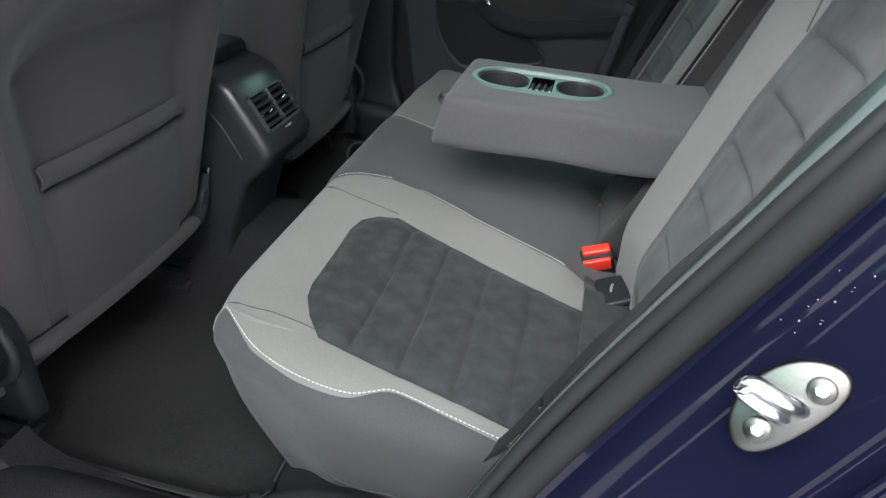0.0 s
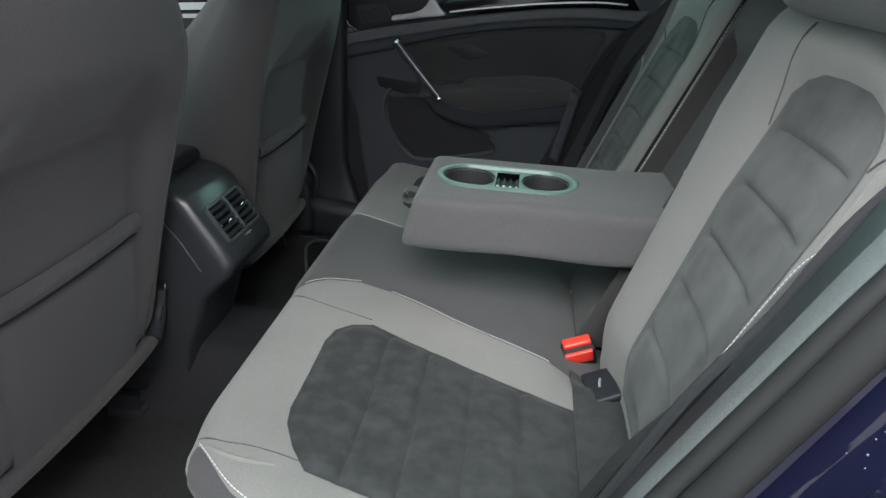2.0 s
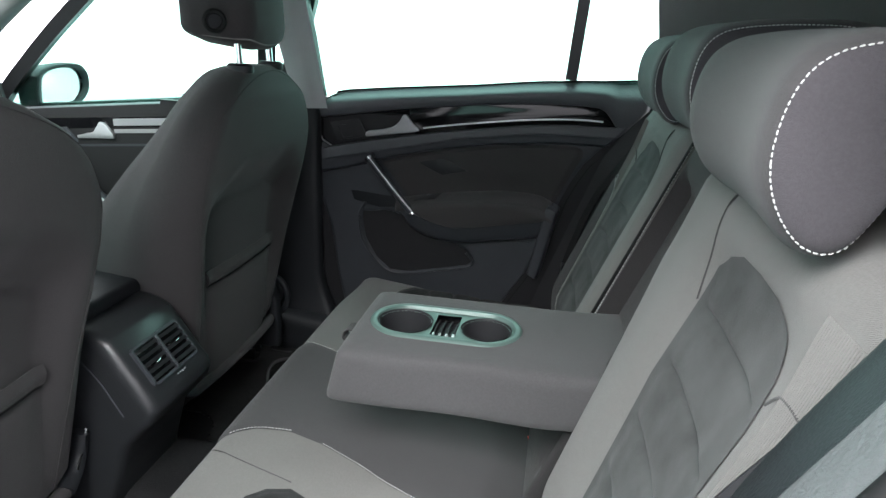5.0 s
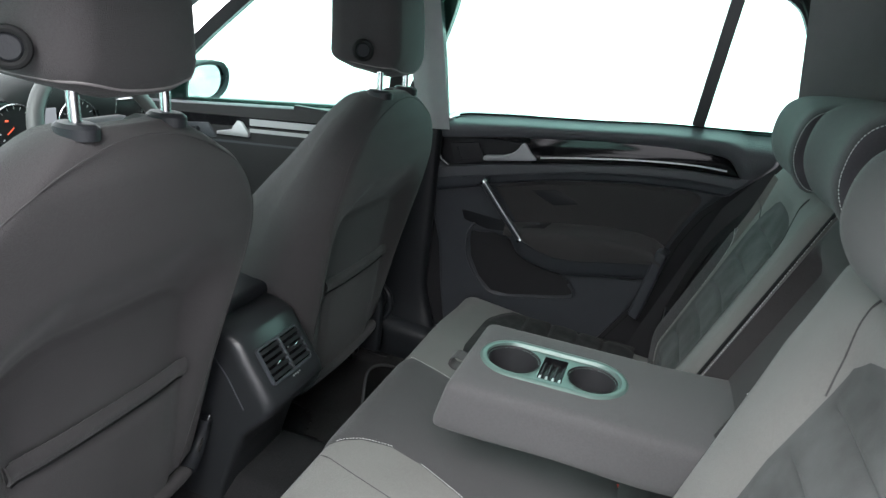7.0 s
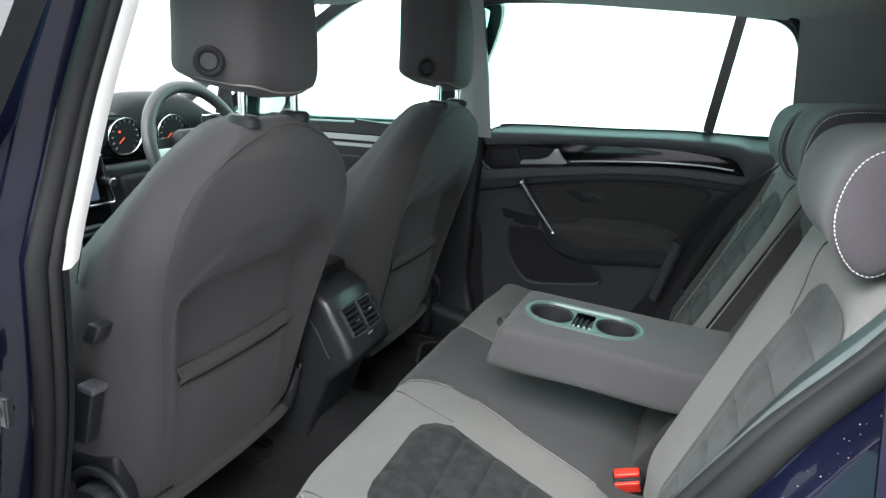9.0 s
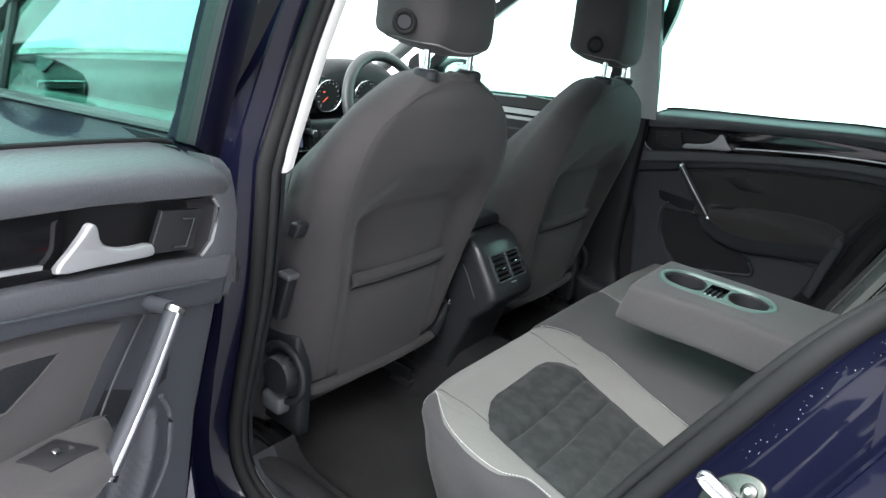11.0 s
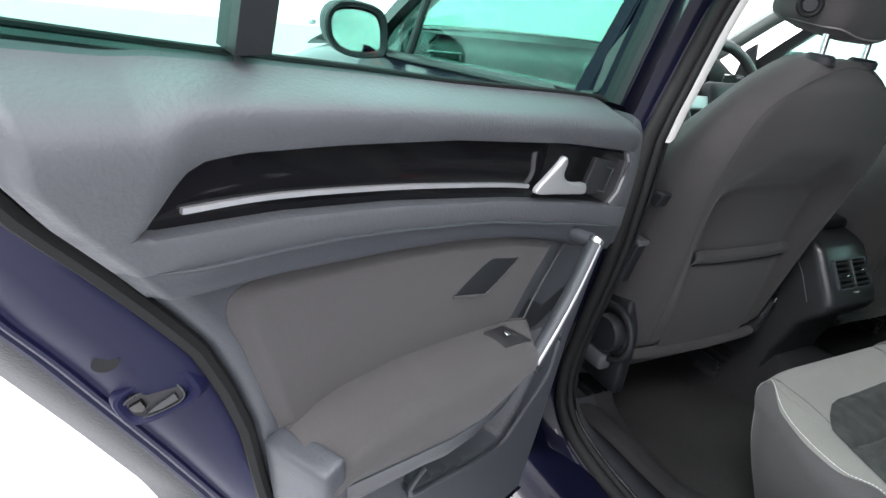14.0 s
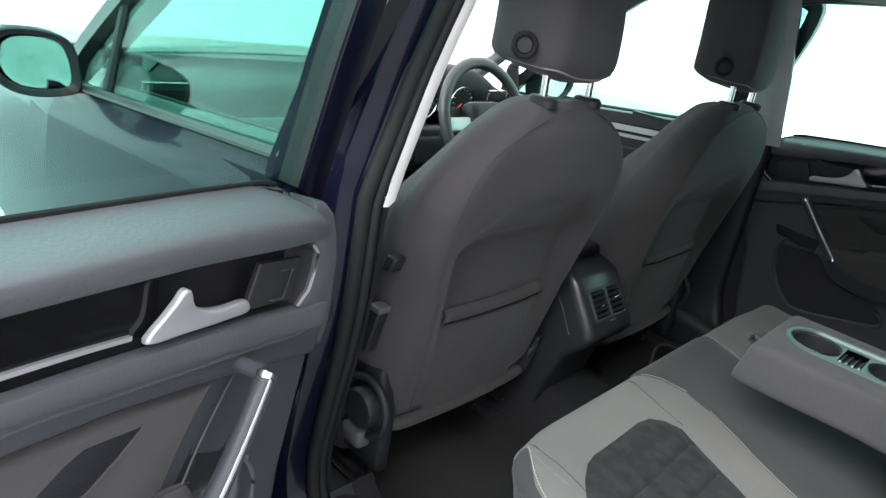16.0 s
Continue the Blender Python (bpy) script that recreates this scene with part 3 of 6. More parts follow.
# beads of water on the painted flange above the striker
drops = bmesh.new()
rng = random.Random(5)
rows_a, rows_b = opening_line(0.026, 0.0245), opening_line(0.036, 0.0388)
for i in range(46):
    q = rng.uniform(59.5, 67.5)
    k, f = int(q), q - int(q)
    u = rng.random()
    a = rows_a[k].lerp(rows_a[k + 1], f)
    c = rows_b[k].lerp(rows_b[k + 1], f)
    p = a.lerp(c, u)
    r = rng.uniform(0.0004, 0.0011)
    bmesh.ops.create_icosphere(drops, subdivisions=2, radius=r, matrix=Matrix.Translation(p))
tagged(part("water_droplets", drops, M_DROP), "small clear water beads on the blue paint", "water", kind="stuff")
# ---- rear bench ----
BLO, BHI, BR = Vector((-0.172, -0.590, 0.20)), Vector((0.37, 0.62, 0.526)), 0.035


def round_pt(p, lo, hi, r, lift=0.0):
    """The place on a round-edged box that belongs to a place on the sharp box, lifted off it a little."""
    v = Vector(p)
    c = Vector([min(max(v[i], lo[i] + r), hi[i] - r) for i in range(3)])
    q = (v - c) / r
    m = q.length
    q = q / m if m > 1e-9 else q
    return c + q * (r * min(m, 1.0) + lift) if m < 1 else c + q * (r * max(abs(v[i] - c[i]) for i in range(3)) / r + lift)


def bench_drop(x, y):
    z = -0.11 * (x + 0.165)
    for c in (-0.35, 0.44):
        u, v = (x - 0.10) / 0.22, (y - c) / 0.19
        z -= 0.010 * max(0.0, 1 - u * u * 0.8 - v * v) ** 0.8
    return z


def corner_pull(x, y):
    """How far the side is drawn in towards the front corner by the door."""
    return 0.045 * (1 - smooth01(-0.172, 0.02, x)) * smooth01(0.42, 0.57, -y)


def before_pull(x, y):
    q = y
    for i in range(8):
        q = y - corner_pull(x, q)
    return q


def bench_deform(v):
    x, y, z = v
    x0 = x
    nz = z + bench_drop(x, y) * smooth01(0.30, 0.49, z)
    x += 0.10 * min(max((0.515 - z) / 0.27, 0.0), 1.0) ** 2.1 * (1 - smooth01(-0.1, 0.15, x))
    x += 0.012 * smooth01(0.40, 0.57, abs(y)) * (1 - smooth01(-0.172, 0.0, x))
    x += interp(-y, [(0.44, 0.0), (0.50, 0.0), (0.525, 0.004), (0.555, 0.010), (0.59, 0.018)]) * (1 - smooth01(0.465, 0.525, z)) * (1 - smooth01(-0.05, 0.2, x))
    nz -= 0.03 * smooth01(0.24, 0.32, x) * smooth01(0.40, 0.48, z) * smooth01(-0.26, -0.20, y) * (1 - smooth01(0.10, 0.16, y))
    y += corner_pull(x0, y) + 0.012 * (1 - smooth01(-0.172, 0.08, x0)) * (1 - smooth01(0.30, 0.52, z)) * smooth01(0.42, 0.57, -y)
    y += 0.015 * (1 - smooth01(0.25, 0.46, z)) * smooth01(0.45, 0.57, -y)
    return Vector((x, y, nz))


def bench_top(x, y, lift=0.002):
    return bench_deform(round_pt((x, before_pull(x, y), BHI.z), BLO, BHI, BR, lift))


def seat_insert(sgn, shift):
    """Quilted suede insert of an outer seat place."""
    half = [(-0.026, 0.498), (-0.052, 0.465), (-0.070, 0.43), (-0.076, 0.40), (-0.078, 0.25), (-0.072, 0.218), (-0.052, 0.197), (-0.022, 0.184), (0.282, 0.286), (0.285, 0.556), (0.24, 0.551)]
    out = [(x + 0.004, sgn * y + shift) for x, y in half]

    def put(x, y, d):
        puff = 0.0015 + 0.007 * smooth01(0, 0.02, d)
        for g, w in ((0.015, 0.0045), (0.078, 0.0035), (0.145, 0.0045), (0.211, 0.0045)):
            puff -= 0.0060 * math.exp(-((x - g - 0.02 * (abs(y - shift) - 0.35)) / w) ** 2)
        puff -= 0.0018 * math.exp(-((abs(y - shift) - 0.37 - 0.1 * x) / 0.006) ** 2)
        puff = max(puff + 0.0016 * noise.noise(Vector((x * 25, y * 25, 0))), 0.0012)
        return bench_top(x, y, puff)

    return clipped(out, put, 0.0045)


def line_on_bench(pts, k=8, lift=0.002):
    return [bench_top(p.x, p.y, lift) for p in curve_pts([(x, y, 0) for x, y in pts], k)]


def rear_bench():
    bench = thing("rear_bench", "rear bench cushion in light grey cloth with dark suede inserts", "car seat", (0.1, 0, 0.28))
    part("cushion", rbox(BLO, BHI, BR, (44, 60, 14), bench_deform), M_GREY, bench)
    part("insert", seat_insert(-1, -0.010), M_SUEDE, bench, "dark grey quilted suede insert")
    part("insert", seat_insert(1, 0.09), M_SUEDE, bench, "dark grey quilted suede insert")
    # dark middle place, carried over the nose
    yl = [(-0.172, -0.125), (-0.150, -0.115), (-0.118, -0.088), (-0.07, -0.076), (-0.01, -0.088), (0.058, -0.115), (0.103, -0.137), (0.2, -0.174), (0.25, -0.195), (0.36, -0.205)]
    yr = [(-0.172, 0.205), (-0.135, 0.205), (-0.05, 0.18), (0.1, 0.185), (0.36, 0.2)]

    def mid(a, q):
        if a >= 0:
            x, z = BLO.x + a, BHI.z
        else:
            x, z = BLO.x, BHI.z + a
        l, r = interp(x, yl), interp(x, yr)
        e = min(q, 1 - q) * (r - l)
        lift = 0.0008 + 0.003 * smooth01(0, 0.02, e)
        return bench_deform(round_pt((x, l + (r - l) * q, z), BLO, BHI, BR, lift))

    part("middle_cover", sheet(mid, steps(-0.20, -0.02, 8) + steps(-0.015, 0.06, 12) + steps(0.07, 0.53, 40), steps(0, 1, 24)), M_DARK, bench, "dark grey cloth middle seat cover")
    # dark outer side below the stitched edge
    line = [(x + 0.006, y - 0.018) for x, y in ((-0.160, -0.486), (-0.135, -0.507), (-0.093, -0.536), (-0.048, -0.552), (0.0, -0.5595), (0.036, -0.558), (0.058, -0.548), (0.079, -0.538), (0.11, -0.541), (0.153, -0.548), (0.237, -0.558), (0.35, -0.559))]
    tab = [(p.x, p.y) for p in curve_pts([(x, y, 0) for x, y in line], 6)]
    cut = [(x, before_pull(x, y)) for x, y in tab]

    def boxy(y):
        c = BLO.y + BR
        if y >= c:
            return y
        s = min((c - y) / BR, 0.70)
        return c - BR * s / math.sqrt(1 - s * s)

    def side(x, q):
        y0 = boxy(interp(x, cut))
        run = (y0 - BLO.y) + 0.30
        d = q * run
        p = (x, y0 - d, BHI.z) if d < y0 - BLO.y else (x, BLO.y, BHI.z - (d - (y0 - BLO.y)))
        return bench_deform(round_pt(p, BLO, BHI, BR, 0.001 + 0.003 * smooth01(0, 0.16, q)))

    part("side_cover", sheet(side, steps(-0.158, -0.10, 12) + steps(-0.095, 0.36, 46), [0, 0.01, 0.03, 0.06, 0.1] + steps(0.15, 1, 18)), M_SIDE, bench, "dark grey cloth side of the cushion")
    part("seam", tube([side(x, 0.50 + 0.08 * smooth01(-0.05, 0.25, x)) + Vector((0, -0.0008, 0)) for x in steps(-0.03, 0.26, 24)], 0.0012, 6), M_SEAM, bench)
    part("stitching", stitches([bench_top(x, y + 0.002, 0.0022) for x, y in tab]), M_THREAD, bench, "white stitching along the outer edge")
    for pts, k in ((yl[1:4], 1), (yl[4:9], 1)):
        part("stitching", stitches(line_on_bench(pts, 8, 0.0032)), M_THREAD, bench, "white stitching beside the middle seat")
    part("stitching", stitches(line_on_bench([(-0.15, 0.205), (-0.10, 0.195), (-0.05, 0.18)], 8, 0.0035)), M_THREAD, bench, "white stitching beside the middle seat")
    # seams and folds of the front roll
    for pts in ([(-0.168, -0.15), (-0.10, -0.166), (-0.022, -0.182)], [(-0.170, -0.488), (-0.13, -0.492), (-0.09, -0.489), (-0.026, -0.494)]):
        part("seam", tube(line_on_bench(pts, 8, -0.0004), 0.001, 6), M_SIDE, bench)
    # soft fold beside the front corner
    fold = line_on_bench([(-0.165, -0.500), (-0.135, -0.508), (-0.10, -0.512), (-0.055, -0.508)], 8, -0.001)
    part("piping", tube(fold, 0.0045, 8, scale=lambda t: 0.4 + 0.6 * math.sin(math.pi * min(max(t, 0.03), 0.97))), M_GREY, bench, "rolled fold of light grey cloth")
    # suede strip behind the insert
    part("rear_strip", sheet(lambda u, v: bench_top(u, v, 0.005 + 0.004 * smooth01(0.29, 0.36, u)), steps(0.284, 0.365, 12), steps(-0.56, -0.19, 30), -0.004), M_SUEDE, bench, "dark suede strip at the back of the cushion")
    return bench


rear_bench()


# ---- belt buckles and child seat anchor ----
def buckle(top, label):
    """A buckle standing out of the gap: wide along the bench edge, leaning towards the door."""
    b = thing("seat_belt_buckle", label, "buckle", top, "seat belt buckles")
    A = Vector((-0.22, -0.42, 0.88)).normalized()
    W = Vector((0.88, 0.10, 0.42))
    W = (W - A * W.dot(A)).normalized()
    T = A.cross(W)
    if T.y > 0:
        T = -T
    o = Vector(top)
    at = lambda v: o + W * v.x + T * v.y + A * v.z
    part("housing", rbox((-0.026, -0.013, -0.085), (0.026, 0.015, -0.004), 0.005, (4, 3, 6), at), M_PLASTIC, b)
    red = part("release_button", rbox((-0.022, -0.012, -0.012), (0.022, 0.004, 0.004), 0.003, (4, 3, 3), at), M_RED, b, "bright red release button")
    part("button_front", rbox((-0.023, 0.011, -0.030), (0.020, 0.0175, -0.003), 0.002, (4, 2, 3), at), M_RED, b, "bright red front of the button")
    part("slot", rbox((-0.020, 0.005, -0.010), (0.020, 0.010, -0.001), 0.001, (3, 2, 2), at), M_WELL, red, "black tongue slot")
    return b


buckle((0.296, -0.140, 0.484), "black seat belt buckle with a red button at the bench edge")
buckle((0.314, 0.088, 0.452), "black seat belt buckle with a red button under the armrest")

iso = thing("isofix_cover", "black plastic child seat anchor cover between cushion and backrest", "anchor cover", (0.32, -0.2, 0.47))
bm = rbox((-0.028, -0.035, -0.006), (0.028, 0.035, 0.006), 0.005, (4, 5, 2), lambda v: Vector((v.x, v.y * (1 - 3 * max(0, v.x)), v.z + 0.15 * v.x * abs(v.x))))
bm.transform(pose(0.330, -0.243, 0.484, 0, -22, 8))
part("cap", bm, M_PLASTIC, iso)
bm = tube([(0.321, -0.252, 0.4875), (0.321, -0.244, 0.490), (0.323, -0.234, 0.4885)], 0.0018, 6)
part("symbol", bm, M_ALU, iso, "small pale embossed mark")

# ---- front seats ----
SEAT_H = [(0.38, 0.228), (0.45, 0.236), (0.55, 0.244), (0.65, 0.256), (0.70, 0.266), (0.75, 0.278), (0.82, 0.287), (0.87, 0.284), (0.91, 0.270), (0.94, 0.252), (0.965, 0.230), (0.985, 0.204), (1.005, 0.172), (1.025, 0.135), (1.045, 0.100)]
SEAT_X = [(0.33, -0.412), (0.42, -0.394), (0.55, -0.364), (0.65, -0.343), (0.75, -0.322), (0.84, -0.300), (0.90, -0.286), (0.95, -0.279), (0.99, -0.277), (1.02, -0.279), (1.045, -0.284)]
SEAT_D = [(0.34, 0.18), (0.6, 0.24), (0.75, 0.22), (0.85, 0.17), (0.92, 0.13), (0.98, 0.10), (1.05, 0.06)]


def back_pt(y, z, cy, f=1.0, lift=0.0):
    """Place on a front seat's back: y from its middle, f 0 at the front face and 1 at the rear face."""
    q = y / 0.28
    a = abs(q)
    x = interp(z, SEAT_X) - (1 - f) * interp(z, SEAT_D)
    x -= f * (0.014 * q * q + 0.046 * smooth01(0.74, 1.06, a) * (0.45 + 0.55 * smooth01(0.45, 0.70, z)))
    # hollow for the knees: rolls in over an arch, then comes out again towards the pocket
    arch = 0.800 - 0.035 * smooth01(0.25, 0.62, a) ** 1.4
    roll = 1 - smooth01(arch, arch + 0.095, z) if z > arch else 1 - smooth01(arch, 0.42, z)
    x -= f * 0.040 * roll * (1 - smooth01(0.50, 0.74, a))
    x -= f * 0.004 * math.exp(-((z - arch) / 0.006) ** 2) * (1 - smooth01(0.52, 0.62, a))
    x -= (1 - f) * 0.05 * smooth01(0.6, 1.0, a)
    wide = interp(z, SEAT_H) * (1 - (1 - f) * interp(z, [(0.6, 0.12), (0.75, 0.26), (0.85, 0.39), (0.95, 0.48)]))
    return Vector((x + lift, cy + q * wide, z))


def front_seat(cy, side, label):
    seat = thing("bucket_chair", label, "car seat", (-0.45, cy, 0.25), "front seats")
    part("backrest", rbox((0, -0.28, 0.405), (0.16, 0.28, 1.045), 0.05, (6, 60, 84), lambda v: back_pt(v.y, v.z, cy, v.x / 0.16)), M_BACK, seat)

    # map pocket with a sewn hem
    def pocket(y, z):
        e = min(0.157 - abs(y), 0.64 - z)
        return back_pt(y, z, cy, 1.0, 0.0015 + 0.006 * smooth01(0, 0.03, e) * (0.3 + 0.7 * smooth01(0.44, 0.62, z)))
    part("map_pocket", sheet(pocket, steps(-0.157, 0.157, 26), steps(0.430, 0.640, 20)), M_BACK, seat, "dark cloth map pocket")
    part("pocket_hem", sheet(lambda y, z: back_pt(y, z, cy, 1.0, 0.006 + 0.0060 * math.sin(math.pi * (z - 0.636) / 0.030)), steps(-0.158, 0.158, 26), steps(0.636, 0.666, 9), -0.003), M_BACK, seat, "sewn hem of the map pocket")
    # black line under the hem, drawing in the shade below it
    part("seam", tube([back_pt(y, 0.6335, cy, 1, 0.0068) for y in steps(-0.155, 0.155, 30)], 0.0015, 6), M_RUBBER, seat)
    for s in (-1, 1):
        part("seam", tube([back_pt(s * (0.159 - 0.012 * t), 0.665 - 0.235 * t, cy, 1, 0.0004) for t in steps(0, 1, 14)], 0.0009, 6), M_SEAM, seat)
        flank = [(0.190, 0.44), (0.200, 0.55), (0.210, 0.68), (0.217, 0.80), (0.222, 0.88), (0.226, 0.935), (0.222, 0.972), (0.200, 1.003), (0.16, 1.022), (0.09, 1.034), (0.0, 1.038)]
        part("seam", tube([back_pt(s * p.x, p.y, cy, 1, 0.0001) for p in curve_pts([(y, z, 0) for y, z in flank], 5)], 0.0009, 6), M_SEAM, seat)
        part("seam", tube([back_pt(s * (0.235 + 0.038 * t), 0.925 - 0.014 * t * t, cy, 1 - 0.35 * t, 0.0003) for t in steps(0, 1, 10)], 0.0009, 6), M_SEAM, seat)

    # headrest: narrow at the back, wider towards the front
    def head(v):
        x, y, z = v
        k = min(max((z - 1.10) / 0.21, 0), 1)
        wide = interp(x, [(-0.41, 0.90), (-0.375, 0.93), (-0.335, 0.86), (-0.305, 0.77), (-0.280, 0.68)])
        low = 1 - smooth01(1.078, 1.13, z)
        return Vector((x - 0.028 * k * k - 0.006 * (abs(y) / 0.135) ** 2, cy + 0.006 + y * (wide + 0.10 * smooth01(1.10, 1.2, z) * (1 - wide)) * (1 - 0.14 * k - 0.30 * k ** 4) * (0.92 if cy < 0 else 0.84), z - 0.010 * low * smooth01(-0.40, -0.30, x) + 0.012 * low * smooth01(0.05, 0.13, abs(y))))
    hd = part("headrest", rbox((-0.41, -0.141, 1.084), (-0.278, 0.141, 1.315), 0.03, (10, 20, 16), head), M_BACK, seat)
    rim = [head(Vector((x, y, 1.0925))) for x, y in [(-0.385, -0.130), (-0.34, -0.130), (-0.305, -0.129), (-0.291, -0.122), (-0.2865, -0.105), (-0.2865, -0.04), (-0.2865, 0.04), (-0.2865, 0.105), (-0.291, 0.122)]]
    part("piping", tube(curve_pts(rim, 6), 0.0017, 6), M_PIPING, hd, "grey piping along the lower edge")
    # release button on the flank of the headrest
    bx, bn = Vector((-0.330, cy - 0.1165, 1.123)), Vector((0.66, -0.75, 0.06)).normalized()
    bs = bn.cross(Vector((0, 0, 1))).normalized()
    bw = bs.cross(bn)
    part("button_ring", sweep([bx + bs * 0.0165 * math.cos(a) + bw * 0.0165 * math.sin(a) for a in steps(0, 2 * math.pi, 28)[:-1]], ring(0.0042, 8), True, bn), M_RUBBER, hd, "round black button surround")
    part("button", tube([bx - bn * 0.012, bx + bn * 0.001, bx + bn * 0.003], 0.0128, 20, scale=lambda t: 1.0 if t < 0.9 else 0.85), M_PLASTIC, hd, "round headrest release button")
    for s in (-1, 1):
        y = cy + 0.064 * s
        part("headrest_post", tube([(-0.313, y, 1.01), (-0.318, y, 1.12)], 0.0065, 12), M_CHROME, seat, "bright steel headrest post")
        part("post_guide", sweep([(-0.314, y, 1.036), (-0.314, y, 1.0475), (-0.314, y, 1.0515)], ring(0.018, 22, 0.026), up=(1, 0, 0), scale=lambda t: 1 if t < 0.9 else 0.8), M_PLASTIC, seat, "black plastic post guide")
    # lower cross bar and corner bracket
    bar = [back_pt(y, 0.418 + 0.016 * smooth01(0.20, 0.27, y * -side), cy, 1, 0.004) for y in steps(-0.26, 0.235, 26)]
    part("lower_bar", tube(bar, 0.0125, 10), M_BACK, seat, "dark lower edge trim of the backrest")
    q0 = [back_pt(-side * y, z, cy, 1, 0.006) for y, z in ((0.215, 0.422), (0.248, 0.432), (0.272, 0.452), (0.282, 0.488))]
    br = part("corner_bracket", sweep(curve_pts(q0, 5), ring(0.016, 10, 0.012)), M_PLASTIC, seat, "black plastic lower corner bracket")
    part("bead", tube([p + Vector((0.011, 0, 0.010)) for p in curve_pts(q0[1:], 5)], 0.0022, 6), M_CHROME, br, "thin shiny bead")
    # recliner cover, knob and lever on the outer side
    y0 = cy + side * 0.222
    cover = rbox((-0.50, -0.02, 0.33), (-0.385, 0.012, 0.545), 0.012, (6, 3, 8), lambda v: Vector((v.x - 0.02 * smooth01(0.45, 0.53, v.z), y0 + side * v.y, v.z)))
    rc = part("recliner_cover", cover, M_PLASTIC, seat, "black plastic side cover")
    ck = Vector((-0.431, y0 + side * 0.012, 0.462))
    part("cover_rim", sweep([ck + Vector((0.058 * math.cos(a), side * 0.006, 0.058 * math.sin(a))) for a in steps(radians(-75), radians(150), 30)], ring(0.0075, 10), up=(0, side, 0)), M_PLASTIC, rc, "raised round rim of the side cover")
    prof = []
    for j in range(44):
        a = 2 * math.pi * j / 44
        r = 0.038 + (0.0016 if j % 2 else 0)
        prof.append((r * math.cos(a), r * math.sin(a)))
    part("recliner_knob", sweep([ck, ck + Vector((0, side * 0.022, 0)), ck + Vector((0, side * 0.027, 0))], prof, False, (0, 0, 1), None, True, lambda t: 1.0 if t < 0.9 else 0.9), M_PLASTIC, seat, "ribbed black recliner wheel")
    lev = part("fold_lever", rbox((-0.445, -0.012, 0.585), (-0.418, 0.012, 0.678), 0.006, (3, 3, 6), lambda v: Vector((v.x + 0.22 * (v.z - 0.585), y0 + side * (v.y + 0.036), v.z))), M_PLASTIC, seat, "black backrest release lever")
    part("lever_tip", rbox((-0.425, -0.013, 0.672), (-0.395, 0.014, 0.684), 0.004, (4, 4, 3), lambda v: Vector((v.x, y0 + side * (v.y + 0.036), v.z))), M_SOFT, lev, "paler lever tip")
    part("belt_anchor", rbox((-0.475, -0.01, 0.375), (-0.415, 0.028, 0.415), 0.012, (4, 4, 4), lambda v: Vector((v.x, y0 + side * (v.y + 0.010), v.z))), M_SOFT, seat, "grey plastic anchor cover")
    part("seat_cushion", rbox((-1.0, cy - 0.25, 0.30), (-0.47, cy + 0.25, 0.50), 0.05, (8, 10, 5)), M_DARK, seat)
    return seat


pas = front_seat(-0.360, -1, "dark grey cloth front passenger seat seen from behind")
# woven tag sewn into the outer flank
tag_o = Vector((-0.436, -0.606, 0.850))
tag_u, tag_v = Vector((-0.10, 0.30, 0.95)).normalized(), Vector((0.75, -0.60, 0.27))
tag_v = (tag_v - tag_u * tag_v.dot(tag_u)).normalized()
tag_n = tag_v.cross(tag_u).normalized()
if tag_n.x < 0:
    tag_n = -tag_n
tag = part("side_tag", plate([(-0.027, -0.011), (0.027, -0.011), (0.027, 0.011), (-0.027, 0.011)], lambda u, v, w: tag_o + tag_u * u + tag_v * v + tag_n * w, 0.0015), M_RUBBER, pas, "small black woven tag with white letters")


def lettering(text, size, o, u, v, n, parent, material):
    """Flat letters in the built-in font, centred on o, along u."""
    cu = bpy.data.curves.new("lettering", "FONT")
    cu.body, cu.size, cu.align_x, cu.align_y, cu.extrude = text, size, "CENTER", "CENTER", 0.0002
    tmp = bpy.data.objects.new("lettering", cu)
    me = bpy.data.meshes.new_from_object(tmp)
    bpy.data.objects.remove(tmp)
    bm = bmesh.new()
    bm.from_mesh(me)
    bpy.data.meshes.remove(me)
    for q in bm.verts:
        q.co = o + u * q.co.x + v * q.co.y + n * (0.0018 + q.co.z)
    return part("lettering", bm, material, parent, "white letters", smooth=False)


lettering("AIRBAG", 0.0135, tag_o, tag_u, -tag_v if tag_n.dot(tag_u.cross(tag_v)) < 0 else tag_v, tag_n, tag, M_THREAD)
part("belt_hook", rbox((-0.395, -0.642, 0.758), (-0.371, -0.616, 0.788), 0.006, (3, 3, 3), lambda q: Vector((q.x + 0.4 * (q.z - 0.77), q.y, q.z))), M_PLASTIC, pas, "small black belt hook")
drv = front_seat(0.308, 1, "dark grey cloth driver seat in front of the closed door")
drv.location.x += 0.030


# ---- rear backrests ----
def rb_x(y, z, inner, outer):
    """Front surface of an outer rear backrest."""
    c, h = (inner + outer) / 2, abs(outer - inner) / 2
    q = (y - c) / h
    x = 0.337 + 0.40 * (z - 0.591)
    x += 0.024 * math.exp(-(q / 0.52) ** 4) * (1 - smooth01(0.90, 0.97, z)) - 0.008 * smooth01(0.86, 1.0, z)
    x += 0.035 * (1 - smooth01(0.46, 0.575, z))
    return x


